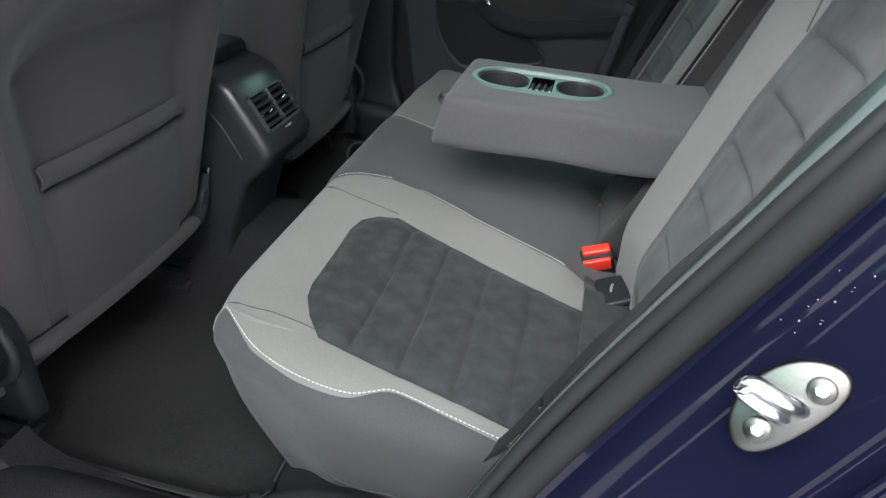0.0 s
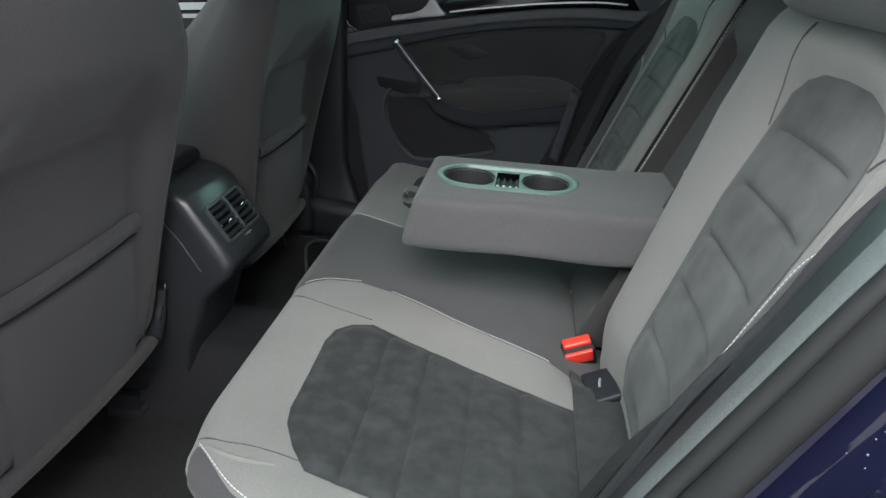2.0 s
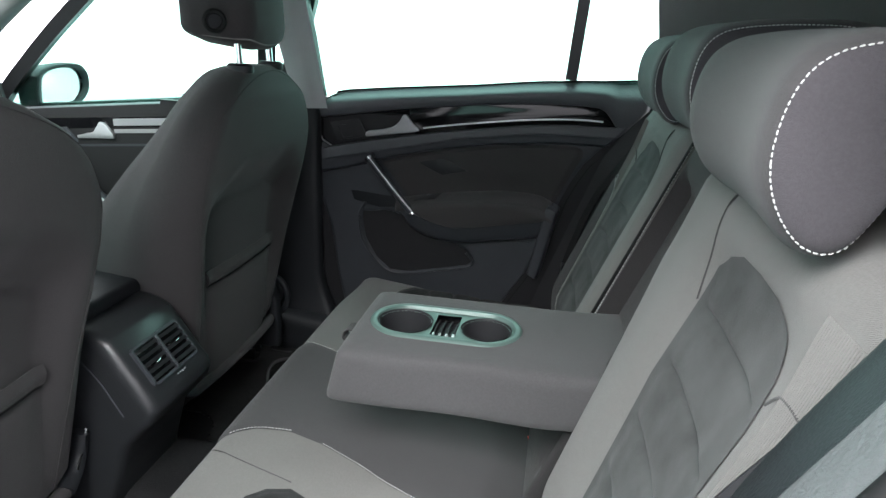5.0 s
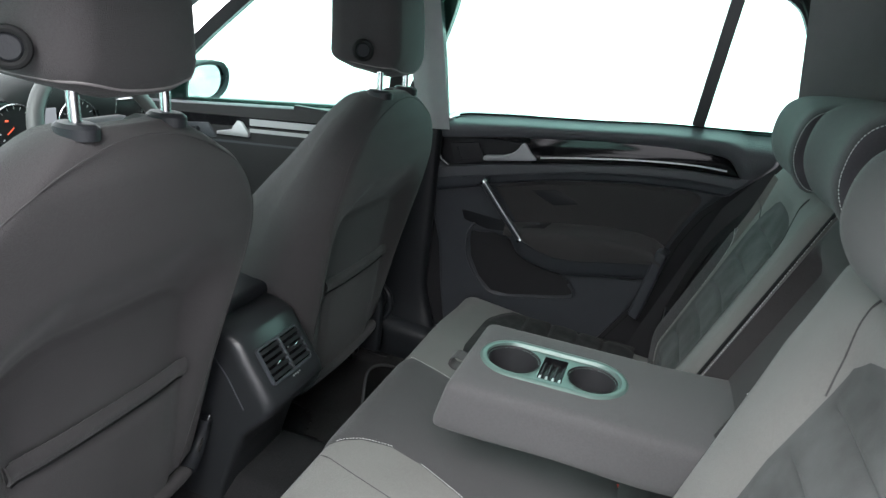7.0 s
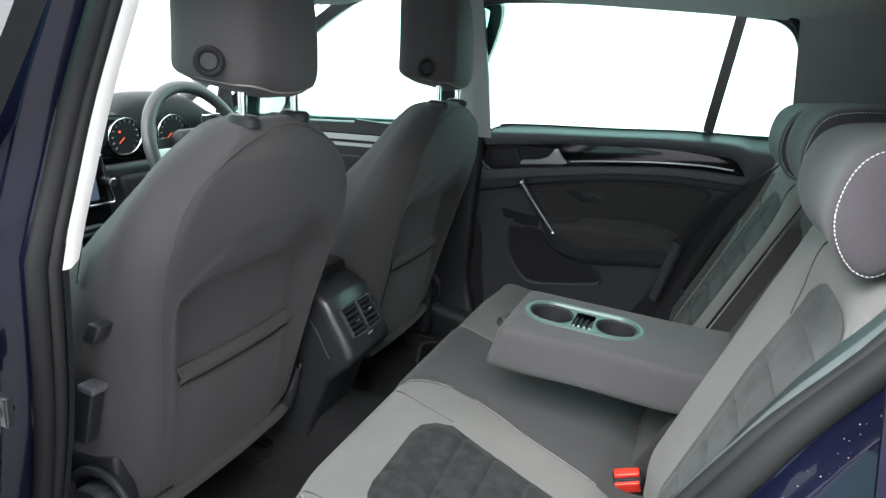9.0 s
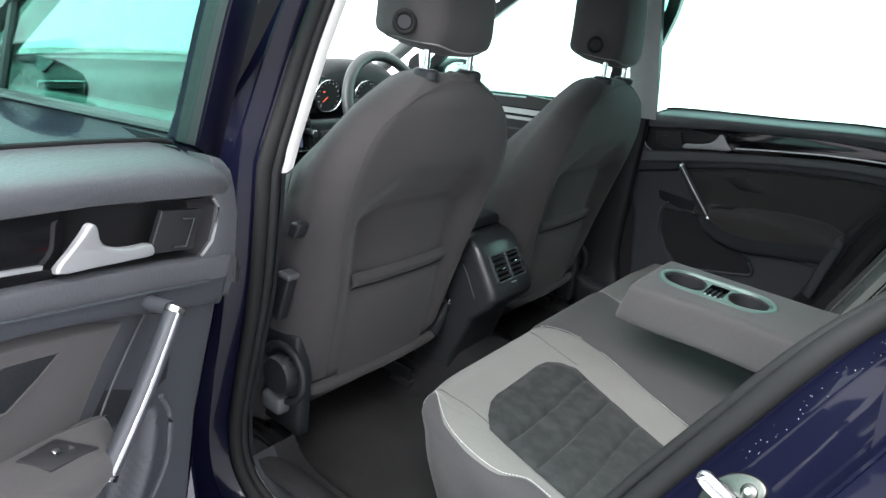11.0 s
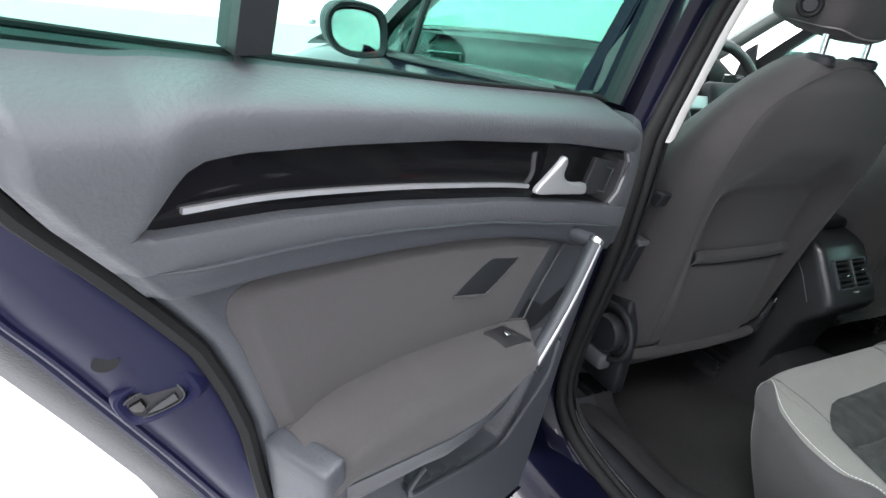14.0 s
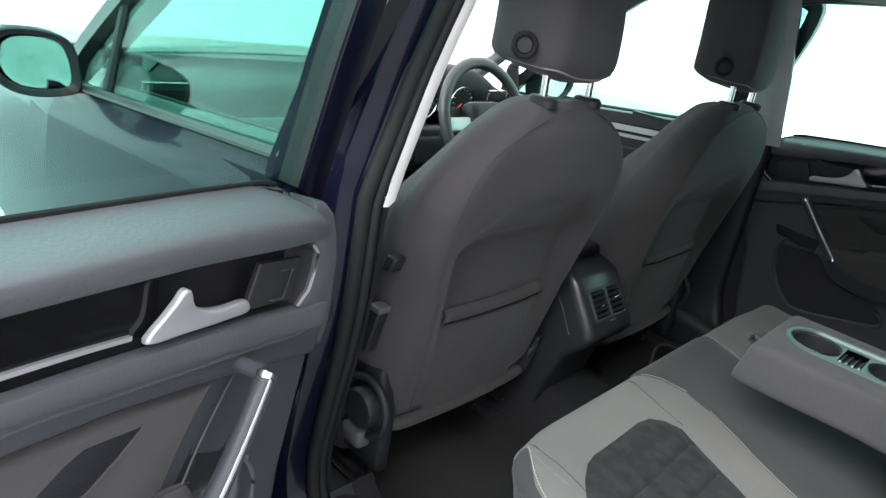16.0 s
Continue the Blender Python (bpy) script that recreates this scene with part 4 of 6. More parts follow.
def outer_backrest(inner, outer, label, flare=((0.5, 0.0), (1.0, 0.0))):
    sg = 1 if outer > inner else -1
    b = thing("rear_backrest_chair", label, "car seat", (0.38, (inner + outer) / 2, 0.45), "rear seat backs")
    lo, hi = Vector((0, 0, 0.45)), Vector((0.13, abs(outer - inner), 1.005))

    def put(v):
        y = inner + sg * (v.y - interp(v.z, flare) * (1 - smooth01(0.0, 0.125, v.y)))
        return Vector((v.x + rb_x(y, v.z, inner, outer), y, v.z))

    part("cushion", rbox(lo, hi, 0.04, (4, 36, 44), put), M_GREY, b)
    w = abs(outer - inner)
    k = w / 0.485
    half = [(0.138, 0.50), (0.138, 0.78), (0.130, 0.83), (0.126, 0.868), (0.132, 0.902), (0.158, 0.925), (0.195, 0.937), (0.25, 0.940), (0.30, 0.938), (0.338, 0.926), (0.362, 0.90), (0.373, 0.86), (0.372, 0.78), (0.372, 0.50)]
    out = [(inner + sg * u * k, z) for u, z in half]

    def quilt(y, z, d):
        p = 0.001 + 0.006 * smooth01(0, 0.04, d)
        for g in (0.548, 0.612, 0.675, 0.737, 0.803, 0.868):
            p -= 0.0055 * smooth01(0, 0.02, d) * math.exp(-((z - g) / 0.0038) ** 2)
        p += 0.0008 * noise.noise(Vector((z * 18, y * 18, 4)))
        p = max(p, 0.0015)
        return Vector((rb_x(y, z, inner, outer) - p, y, z + 0.42 * p))

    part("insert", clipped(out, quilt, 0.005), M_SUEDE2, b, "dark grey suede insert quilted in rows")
    # dark outer edge with a stitched line
    edge = [(0.370, 0.46), (0.378, 0.56), (0.380, 0.64), (0.382, 0.70), (0.385, 0.76), (0.391, 0.80), (0.405, 0.822), (0.432, 0.832), (0.475, 0.837)]
    tab = [(p.y, p.x) for p in curve_pts([(u * k, z, 0) for u, z in edge], 5)]

    def side(z, q):
        u0 = interp(z, tab)
        run = (w - u0) + 0.12
        d = q * run
        p = (0, u0 + d, z) if u0 + d < w else (d - (w - u0), w, z)
        return put(round_pt(p, lo, hi, 0.04, 0.001 + 0.004 * smooth01(0, 0.3, q)))

    part("side_cover", sheet(side, steps(0.49, 0.835, 34), [0, 0.02, 0.06] + steps(0.12, 1, 14)), M_SIDE, b, "dark grey cloth outer edge")
    part("stitching", stitches([put(round_pt((0, u - 0.002, z), lo, hi, 0.04, 0.0025)) for z, u in tab if z > 0.5]), M_THREAD, b, "white stitching along the outer edge")
    for pts in ([(0.132, 0.868), (0.12, 0.90), (0.112, 0.945), (0.115, 0.985)], [(0.370, 0.885), (0.392, 0.903), (0.43, 0.908), (0.47, 0.902)]):
        part("seam", tube([put(round_pt((0, p.x * k, p.y), lo, hi, 0.04, 0.0)) for p in curve_pts([(u, z, 0) for u, z in pts], 6)], 0.0015, 6), M_DARK, b)
    ribs = bmesh.new()
    for j in range(24):
        tube([put(round_pt((0, (0.392 + 0.0032 * j) * k, z), lo, hi, 0.04, 0.0004)) for z in steps(min(0.812 + 0.003 * j, 0.842), 0.965, 10)], 0.0011, 5, bm=ribs)
    tagged(part("ribbed_cloth", ribs, M_GREY, b), "ribbed light grey cloth on the outer edge", kind="stuff")
    return b


outer_backrest(-0.10, -0.585, "light grey rear seat back with quilted suede by the open door", ((0.50, -0.055), (0.56, -0.050), (0.70, 0.0), (0.80, 0.035), (0.86, 0.058), (0.95, 0.055), (1.0, 0.05)))
outer_backrest(0.135, 0.60, "light grey rear seat back with quilted suede by the closed door")

mid = thing("middle_seat_back", "narrow middle rear seat back in dark cloth behind the armrest", "car seat", (0.4, 0.02, 0.45))


def mid_x(v):
    rec = 0.03 * smooth01(0.50, 0.56, v.z) * (1 - smooth01(0.90, 0.95, v.z)) * (1 - smooth01(0.085, 0.10, abs(v.y - 0.017)))
    return Vector((v.x + 0.350 + 0.40 * (v.z - 0.591) + rec * (1 - smooth01(0.02, 0.06, v.x)), v.y, v.z))


part("cushion", rbox((0, -0.103, 0.45), (0.12, 0.137, 1.01), 0.02, (4, 26, 36), mid_x), M_MIDBACK, mid)
part("seam", tube([mid_x(Vector((-0.003, p.x, p.y))) for p in curve_pts([(-0.005, 0.738, 0), (-0.045, 0.752, 0), (-0.080, 0.775, 0)], 6)], 0.0012, 6), M_THREAD, mid, "pale stitched seam")
part("stitching", stitches([mid_x(Vector((-0.002, 0.118 + 0.012 * smooth01(0.7, 1, z), z))) for z in steps(0.60, 0.98, 40)]), M_THREAD, mid, "white stitching beside the next seat back")
part("piping", tube([mid_x(Vector((-0.002, 0.137, z))) for z in steps(0.55, 1.0, 20)], 0.003, 6), M_RUBBER, mid)


# ---- rear headrests ----
PROFILE = [(0.425, 1.05), (0.427, 1.085), (0.437, 1.112), (0.456, 1.128), (0.49, 1.136), (0.54, 1.140), (0.60, 1.140), (0.64, 1.130), (0.645, 1.108), (0.61, 1.095), (0.565, 1.085), (0.534, 1.068), (0.514, 1.045), (0.500, 1.018), (0.487, 0.996), (0.471, 0.988), (0.452, 0.996), (0.434, 1.02)]


def rear_headrest(cy, h, dz, label):
    hr = thing("rear_headrest", label, "headrest", (0.5, cy, 1.0), "rear headrests")
    prof = [(p.x, p.y + dz) for p in curve_pts([(x, z, 0) for x, z in PROFILE], 3, True)]
    cx, cz = 0.497, 1.065 + dz

    def at(x, z, k):
        return cx + (x - cx) * k + 0.01 * (1 - k), cz + (z - cz) * k

    bm = bmesh.new()
    secs = []
    for y, k in [(-h, 0.72), (-h + 0.002, 0.82), (-h + 0.006, 0.89), (-h + 0.014, 0.945), (-h + 0.028, 0.982), (-h + 0.046, 0.996)] + [(-h + 0.06 + (2 * h - 0.12) * j / 6, 1.0) for j in range(7)] + [(h - 0.046, 0.996), (h - 0.028, 0.982), (h - 0.014, 0.945), (h - 0.006, 0.89), (h - 0.002, 0.82), (h, 0.72)]:
        secs.append([bm.verts.new((at(x, z, k)[0] + 0.012 * (1 - (y / h) ** 2), cy + y, at(x, z, k)[1])) for x, z in prof])
    for A, B in zip(secs, secs[1:]):
        for i in range(len(A)):
            bm.faces.new((A[i - 1], A[i], B[i], B[i - 1]))
    bm.faces.new(secs[0])
    bm.faces.new(secs[-1][::-1])
    part("pad", bm, M_HEAD, hr, angle=60)
    for s in (-1, 1):
        pb = bmesh.new()
        rings = []
        for k, d in ((0.883, 0.0050), (0.87, 0.0035), (0.82, 0.0012), (0.72, -0.0012), (0.40, -0.0016)):
            rings.append([pb.verts.new((at(x, z, k)[0], cy + s * (h - d), at(x, z, k)[1])) for x, z in prof])
        for A, B in zip(rings, rings[1:]):
            for i in range(len(A)):
                pb.faces.new((A[i - 1], A[i], B[i], B[i - 1]))
        pb.faces.new(rings[-1])
        part("side_panel", pb, M_HEADSIDE, hr, "darker cloth side panel", angle=60)
        loop = []
        for x, z in prof + prof[:1]:
            a, b = at(x, z, 0.89)
            loop.append(Vector((a + 0.0005, cy + s * (h - 0.0048), b)))
        part("stitching", stitches(loop, r=0.00062, length=0.0031, gap=0.0015), M_THREAD, hr, "white stitching round the side panel")
    for y in (-0.06, 0.06):
        part("post", tube([(0.55, cy + y, 0.93), (0.56, cy + y, 1.08)], 0.006, 10), M_STEEL, hr, "steel headrest post")
    return hr


rear_headrest(-0.325, 0.148, 0.0, "dark grey rear headrest with white stitching by the open door")
rear_headrest(0.043, 0.125, 0.014, "dark grey middle rear headrest with white stitching").location.x += 0.014
rear_headrest(0.383, 0.145, 0.0, "dark grey rear headrest with white stitching by the closed door").location.x += 0.014


# ---- armrest ----
def armrest():
    a = thing("armrest", "dark grey folded-down rear armrest with two cup holders", "armrest", (0.2, 0, 0.6))
    cx, cy, hl, hw = 0.1605, -0.012, 0.112, 0.056

    def oval(k, n=48, dl=0.0):
        r, L = hw + dl, hl - hw
        out = []
        for j in range(n):
            t = 2 * math.pi * j / n
            c, s = math.cos(t), math.sin(t)
            out.append((cx + (L if c > 0 else -L) * k + r * c * k, cy + r * s * k))
        return out

    def soft(v):
        x, y, z = v
        z += 0.004 * (1 - ((y + 0.01) / 0.117) ** 2) * smooth01(0.63, 0.70, z) + 0.006 * smooth01(0.30, 0.45, x)
        z -= 0.004 * math.exp(-((y + 0.118) / 0.02) ** 2) * math.sin(25 * x) * 0.4
        x += 0.022 * (z - 0.61) / 0.09
        return Vector((x, y, z))

    bm = rbox((0.004, -0.127, 0.612), (0.46, 0.107, 0.698), 0.014, (70, 36, 6), soft)
    cut = []
    for f in bm.faces:
        c = f.calc_center_median()
        if c.z > 0.69:
            dx = max(abs(c.x - cx) - (hl - hw), 0)
            if math.hypot(dx, c.y - cy) < hw - 0.004:
                cut.append(f)
    bmesh.ops.delete(bm, geom=cut, context="FACES")
    part("pad", bm, M_ARM, a)
    zt = 0.703
    bz = bmesh.new()
    levels = [(0.006, -0.004), (0.003, 0.0005), (-0.002, 0.002), (-0.006, 0.001), (-0.009, -0.004)]
    R = [[bz.verts.new((x, y, zt + h)) for x, y in oval(1, 64, dl)] for dl, h in levels]
    for A, B in zip(R, R[1:]):
        for i in range(64):
            bz.faces.new((A[i - 1], A[i], B[i], B[i - 1]))
    hold = part("cup_holder", bz, M_MINT, a, "grey-green oval cup holder surround")
    # deck with two wells and a middle tray
    wells = [(0.0985, -0.014, 0.041), (0.2225, -0.014, 0.037)]
    deck = bmesh.new()
    U, V = steps(cx - hl + 0.004, cx + hl - 0.004, 110), steps(cy - hw + 0.004, cy + hw - 0.004, 54)
    G = {}
    for i in range(len(U) - 1):
        for j in range(len(V) - 1):
            u, v = (U[i] + U[i + 1]) / 2, (V[j] + V[j + 1]) / 2
            if math.hypot(max(abs(u - cx) - (hl - hw), 0), v - cy) > hw - 0.004:
                continue
            if any(math.hypot(u - a0, v - b0) < r - 0.001 for a0, b0, r in wells):
                continue
            if abs(u - 0.1615) < 0.0185 and abs(v - cy) < 0.036:
                continue
            vs = []
            for a0, b0 in ((i, j), (i + 1, j), (i + 1, j + 1), (i, j + 1)):
                if (a0, b0) not in G:
                    G[a0, b0] = deck.verts.new((U[a0], V[b0], zt - 0.004))
                vs.append(G[a0, b0])
            deck.faces.new(vs)
    part("deck", deck, M_MINT, hold, "grey-green deck between the cups")
    for x, y, r in wells:
        w = bmesh.new()
        rows = []
        for k, h in ((1.04, -0.001), (1.01, -0.002), (0.99, -0.006), (0.95, -0.03), (0.92, -0.055), (0.85, -0.06), (0.02, -0.06)):
            rows.append([w.verts.new((x + r * k * math.cos(t), y + r * k * math.sin(t), zt + h)) for t in steps(0, 2 * math.pi, 36)[:-1]])
        for A, B in zip(rows, rows[1:]):
            for i in range(36):
                w.faces.new((A[i - 1], A[i], B[i], B[i - 1]))
        part("cup_well", w, M_WELL, hold, "black cup well")
    bm = rbox((0.1345, -0.02, zt - 0.035), (0.138, -0.008, zt - 0.012), 0.0015, (2, 2, 2))
    part("spring_tab", bm, M_ALU, hold, "small pale spring tab")
    part("tray", rbox((0.1415, cy - 0.037, zt - 0.03), (0.1815, cy + 0.037, zt - 0.016), 0.003, (3, 4, 2)), M_WELL, hold, "black tray between the cups")
    for j in range(4):
        x = 0.1465 + 0.010 * j
        part("tray_rib", rbox((x - 0.0016, cy - 0.034, zt - 0.02), (x + 0.0016, cy + 0.034, zt - 0.006), 0.001, (2, 4, 2), lambda v: Vector((v.x, v.y, v.z - 0.006 * smooth01(0.01, 0.03, abs(v.y - cy))))), M_WELL, hold)
        part("rib_tip", rbox((x - 0.002, cy - 0.032, zt - 0.010), (x + 0.002, cy - 0.024, zt - 0.005), 0.001, (2, 2, 2)), M_ALU, hold)
    # pull strap at the front
    strap = [(0.012, 0.055, 0.640), (-0.012, 0.055, 0.645), (-0.022, 0.055, 0.632), (-0.012, 0.055, 0.622), (0.012, 0.055, 0.628)]
    part("pull_strap", sweep(curve_pts(strap, 6), [(-0.014, -0.001), (0.014, -0.001), (0.014, 0.001), (-0.014, 0.001)], up=(0, 0, 1)), M_DARK, a, "short cloth pull strap")
    return a


armrest()


# ---- centre console ----
def console():
    con = thing("centre_console", "black centre console end with two rear air vents", "console", (-0.45, 0, 0.3))
    prof = [(-0.95, 0.63), (-0.46, 0.664), (-0.395, 0.662), (-0.372, 0.656), (-0.349, 0.6435), (-0.283, 0.549), (-0.278, 0.532), (-0.286, 0.512), (-0.335, 0.46), (-0.368, 0.36), (-0.375, 0.29), (-0.95, 0.26)]
    fine = []
    for (a, b), (c, d) in zip(prof, prof[1:] + prof[:1]):
        fine += [(a + (c - a) * t / 3, b + (d - b) * t / 3) for t in range(3)]
    bm = bmesh.new()
    secs = []
    for y, k in ((-0.108, 0.022), (-0.1065, 0.012), (-0.101, 0.004), (-0.092, 0.0), (0.0, 0.0), (0.058, 0.0), (0.067, 0.004), (0.073, 0.012), (0.076, 0.022)):
        secs.append([bm.verts.new((x - k * smooth01(-0.42, -0.30, x), y * (1 + 0.10 * smooth01(0.5, 0.3, z) if z < 0.5 else 1), z - k * smooth01(0.45, 0.66, z))) for x, z in fine])
    for A, B in zip(secs, secs[1:]):
        for i in range(len(A)):
            bm.faces.new((A[i - 1], A[i], B[i], B[i - 1]))
    bm.faces.new(secs[0])
    bm.faces.new(secs[-1][::-1])
    part("housing", bm, M_CONSOLE, con, angle=50)
    top, bot = Vector((-0.3387, 0, 0.629)), Vector((-0.2730, 0, 0.535))
    dn = (bot - top).normalized()
    nrm = Vector((-dn.z, 0, dn.x))

    def face(y, v, w=0.0):
        return top + dn * v + Vector((0, y * 0.72 - 0.020, 0)) + nrm * w

    def frame_ring(y0, y1, v0, v1, t, depth, w):
        pts = [face(y0, v0, w), face(y1, v0, w), face(y1, v1, w), face(y0, v1, w)]
        return sweep([pts[i] + (pts[(i + 1) % 4] - pts[i]) * f for i in range(4) for f in (0.03, 0.5, 0.97)], [(-t, -depth), (t, -depth), (t, depth), (-t, depth)], True, nrm)

    vent = part("vent_frame", frame_ring(-0.0835, 0.0835, 0.010, 0.077, 0.0022, 0.004, 0.002), M_TRIM, con, "slate vent surround")
    part("vent_backing", plate([(-0.083, 0.010), (0.083, 0.010), (0.083, 0.077), (-0.083, 0.077)], lambda u, v, w: face(u, v, 0.0012 + w), 0.001), M_PIANO, vent)
    part("divider", rbox((-0.0042, 0.012, 0), (0.0042, 0.076, 0.0085), 0.0016, (3, 4, 2), lambda v: face(v.x, v.y, v.z)), M_TRIM, vent)
    for c in (-0.043, 0.043):
        for j in range(5):
            v = 0.018 + 0.0122 * j
            bm = rbox((c - 0.0385, -0.0045, 0), (c + 0.0385, 0.0045, 0.0016), 0.0007, (3, 2, 2), lambda q, v=v: face(q.x, v + q.y * 0.70, 0.004 + 0.005 * (q.y / 0.0045) + q.z))
            part("slat", bm, M_FRAME, vent)
        part("slider", rbox((c - 0.009, 0.042, 0.007), (c + 0.009, 0.0455, 0.012), 0.0015, (3, 2, 2), lambda q: face(q.x, q.y - 0.1 * q.x, q.z)), M_CHROME, vent, "small chrome vent slider")
    for j in range(4):
        y = -0.004 + 0.009 * j
        part("mark", rbox((y - 0.0022, 0.085, -0.001), (y + 0.0022, 0.0875 + 0.0015 * (j == 2), 0.0006), 0.0003, (2, 2, 2), lambda q: face(q.x, q.y, q.z)), M_ALU, con, "tiny pale control mark")
    part("panel_line", tube([(-0.95, -0.1088, 0.60), (-0.44, -0.1088, 0.625), (-0.40, -0.1088, 0.612), (-0.368, -0.1088, 0.575), (-0.335, -0.1088, 0.52)], 0.0012, 6), M_TRIM, con, "slate joint line of the side panel")
    part("lid", rbox((-0.80, -0.085, 0.655), (-0.405, 0.085, 0.685), 0.012, (8, 6, 3)), M_PLASTIC, con, "dark console armrest lid")
    return con


console()
# ---- rear doors: one pattern, laid out as s (back from the hinge), z (up) and w (out of the inner face) ----
LO = Vector((-0.549 * 0.93, -0.549 * 0.3685, 0))


def place_left(s, z, w=0.0):
    """The open door, swung out about 68 degrees."""
    return LO + Vector((0.3685 * s + 0.93 * w, -0.93 * s + 0.3685 * w, z))


def place_right(s, z, w=0.0):
    """The closed door on the far side."""
    return Vector((-0.031 + (s - 0.984) * 1.096, 0.685 - w, z - 0.004 - 0.010 * smooth01(1.2, 1.5, s)))


REAR = [(0.33, 1.10), (0.45, 1.19), (0.55, 1.245), (0.62, 1.275), (0.676, 1.292), (0.746, 1.309), (0.793, 1.328), (0.838, 1.351), (0.878, 1.383), (0.917, 1.416), (0.951, 1.447), (0.98, 1.468), (1.05, 1.475)]
EDGE = [(0.33, 1.11), (0.45, 1.205), (0.55, 1.268), (0.618, 1.300), (0.704, 1.351), (0.772, 1.393), (0.827, 1.427), (0.868, 1.455), (0.93, 1.49), (1.03, 1.52)]
FRONT = [(0.33, 0.80), (0.5, 0.765), (0.62, 0.748), (0.773, 0.700), (0.804, 0.686), (0.874, 0.687), (0.933, 0.704), (0.952, 0.725), (0.968, 0.762), (0.98, 0.80)]
BELT = [(0.69, 0.90), (0.70, 0.92), (0.715, 0.942), (0.745, 0.961), (0.79, 0.974), (0.886, 0.985), (1.099, 1.005), (1.214, 1.019), (1.365, 1.035), (1.48, 1.049)]
BTOP = [(0.69, 0.892), (0.730, 0.905), (0.928, 0.939), (1.127, 0.964), (1.257, 0.974), (1.34, 0.978), (1.366, 0.976), (1.378, 0.970), (1.386, 0.961), (1.394, 0.950), (1.402, 0.940), (1.41, 0.938), (1.48, 0.94)]
BBOT = [(0.69, 0.822), (0.762, 0.837), (0.90, 0.869), (1.017, 0.891), (1.191, 0.919), (1.303, 0.932), (1.384, 0.9365), (1.402, 0.9375), (1.41, 0.938), (1.48, 0.94)]
TLOW = [(0.69, 0.792), (0.729, 0.80), (0.882, 0.837), (1.067, 0.879), (1.19, 0.898), (1.253, 0.906), (1.305, 0.910), (1.38, 0.913), (1.41, 0.915), (1.48, 0.92)]
FTOP = [(0.69, 0.752), (0.765, 0.772), (0.843, 0.794), (0.893, 0.812), (1.001, 0.842), (1.103, 0.861), (1.183, 0.872), (1.247, 0.878), (1.301, 0.884), (1.48, 0.893)]
ATOP = [(0.90, 0.705), (0.94, 0.718), (0.988, 0.731), (1.075, 0.745), (1.164, 0.757), (1.234, 0.757), (1.262, 0.752), (1.29, 0.738)]
ALOW = [(0.92, 0.705), (0.975, 0.692), (0.988, 0.685), (1.018, 0.672), (1.058, 0.663), (1.118, 0.668), (1.204, 0.686), (1.246, 0.695), (1.29, 0.705)]
RIMLOW = [(0.92, 0.69), (0.945, 0.676), (0.961, 0.652), (0.997, 0.632), (1.051, 0.620), (1.10, 0.621), (1.141, 0.632), (1.232, 0.648), (1.29, 0.66)]
CREAR = [(0.69, 1.272), (0.744, 1.293), (0.788, 1.311), (0.831, 1.328), (0.852, 1.339), (0.864, 1.342), (0.874, 1.340), (0.880, 1.332), (0.885, 1.31)]
CFRONT = [(0.69, 0.94), (0.715, 0.929), (0.744, 0.907), (0.773, 0.885), (0.80, 0.860), (0.82, 0.845)]
MOUTH = [(0.838, 0.672), (0.838, 0.640), (0.845, 0.600), (0.872, 0.548), (0.910, 0.512), (0.96, 0.513), (1.04, 0.532), (1.10, 0.547), (1.112, 0.558), (1.110, 0.572), (1.098, 0.588), (1.06, 0.612), (0.99, 0.640), (0.95, 0.668), (0.90, 0.680)]


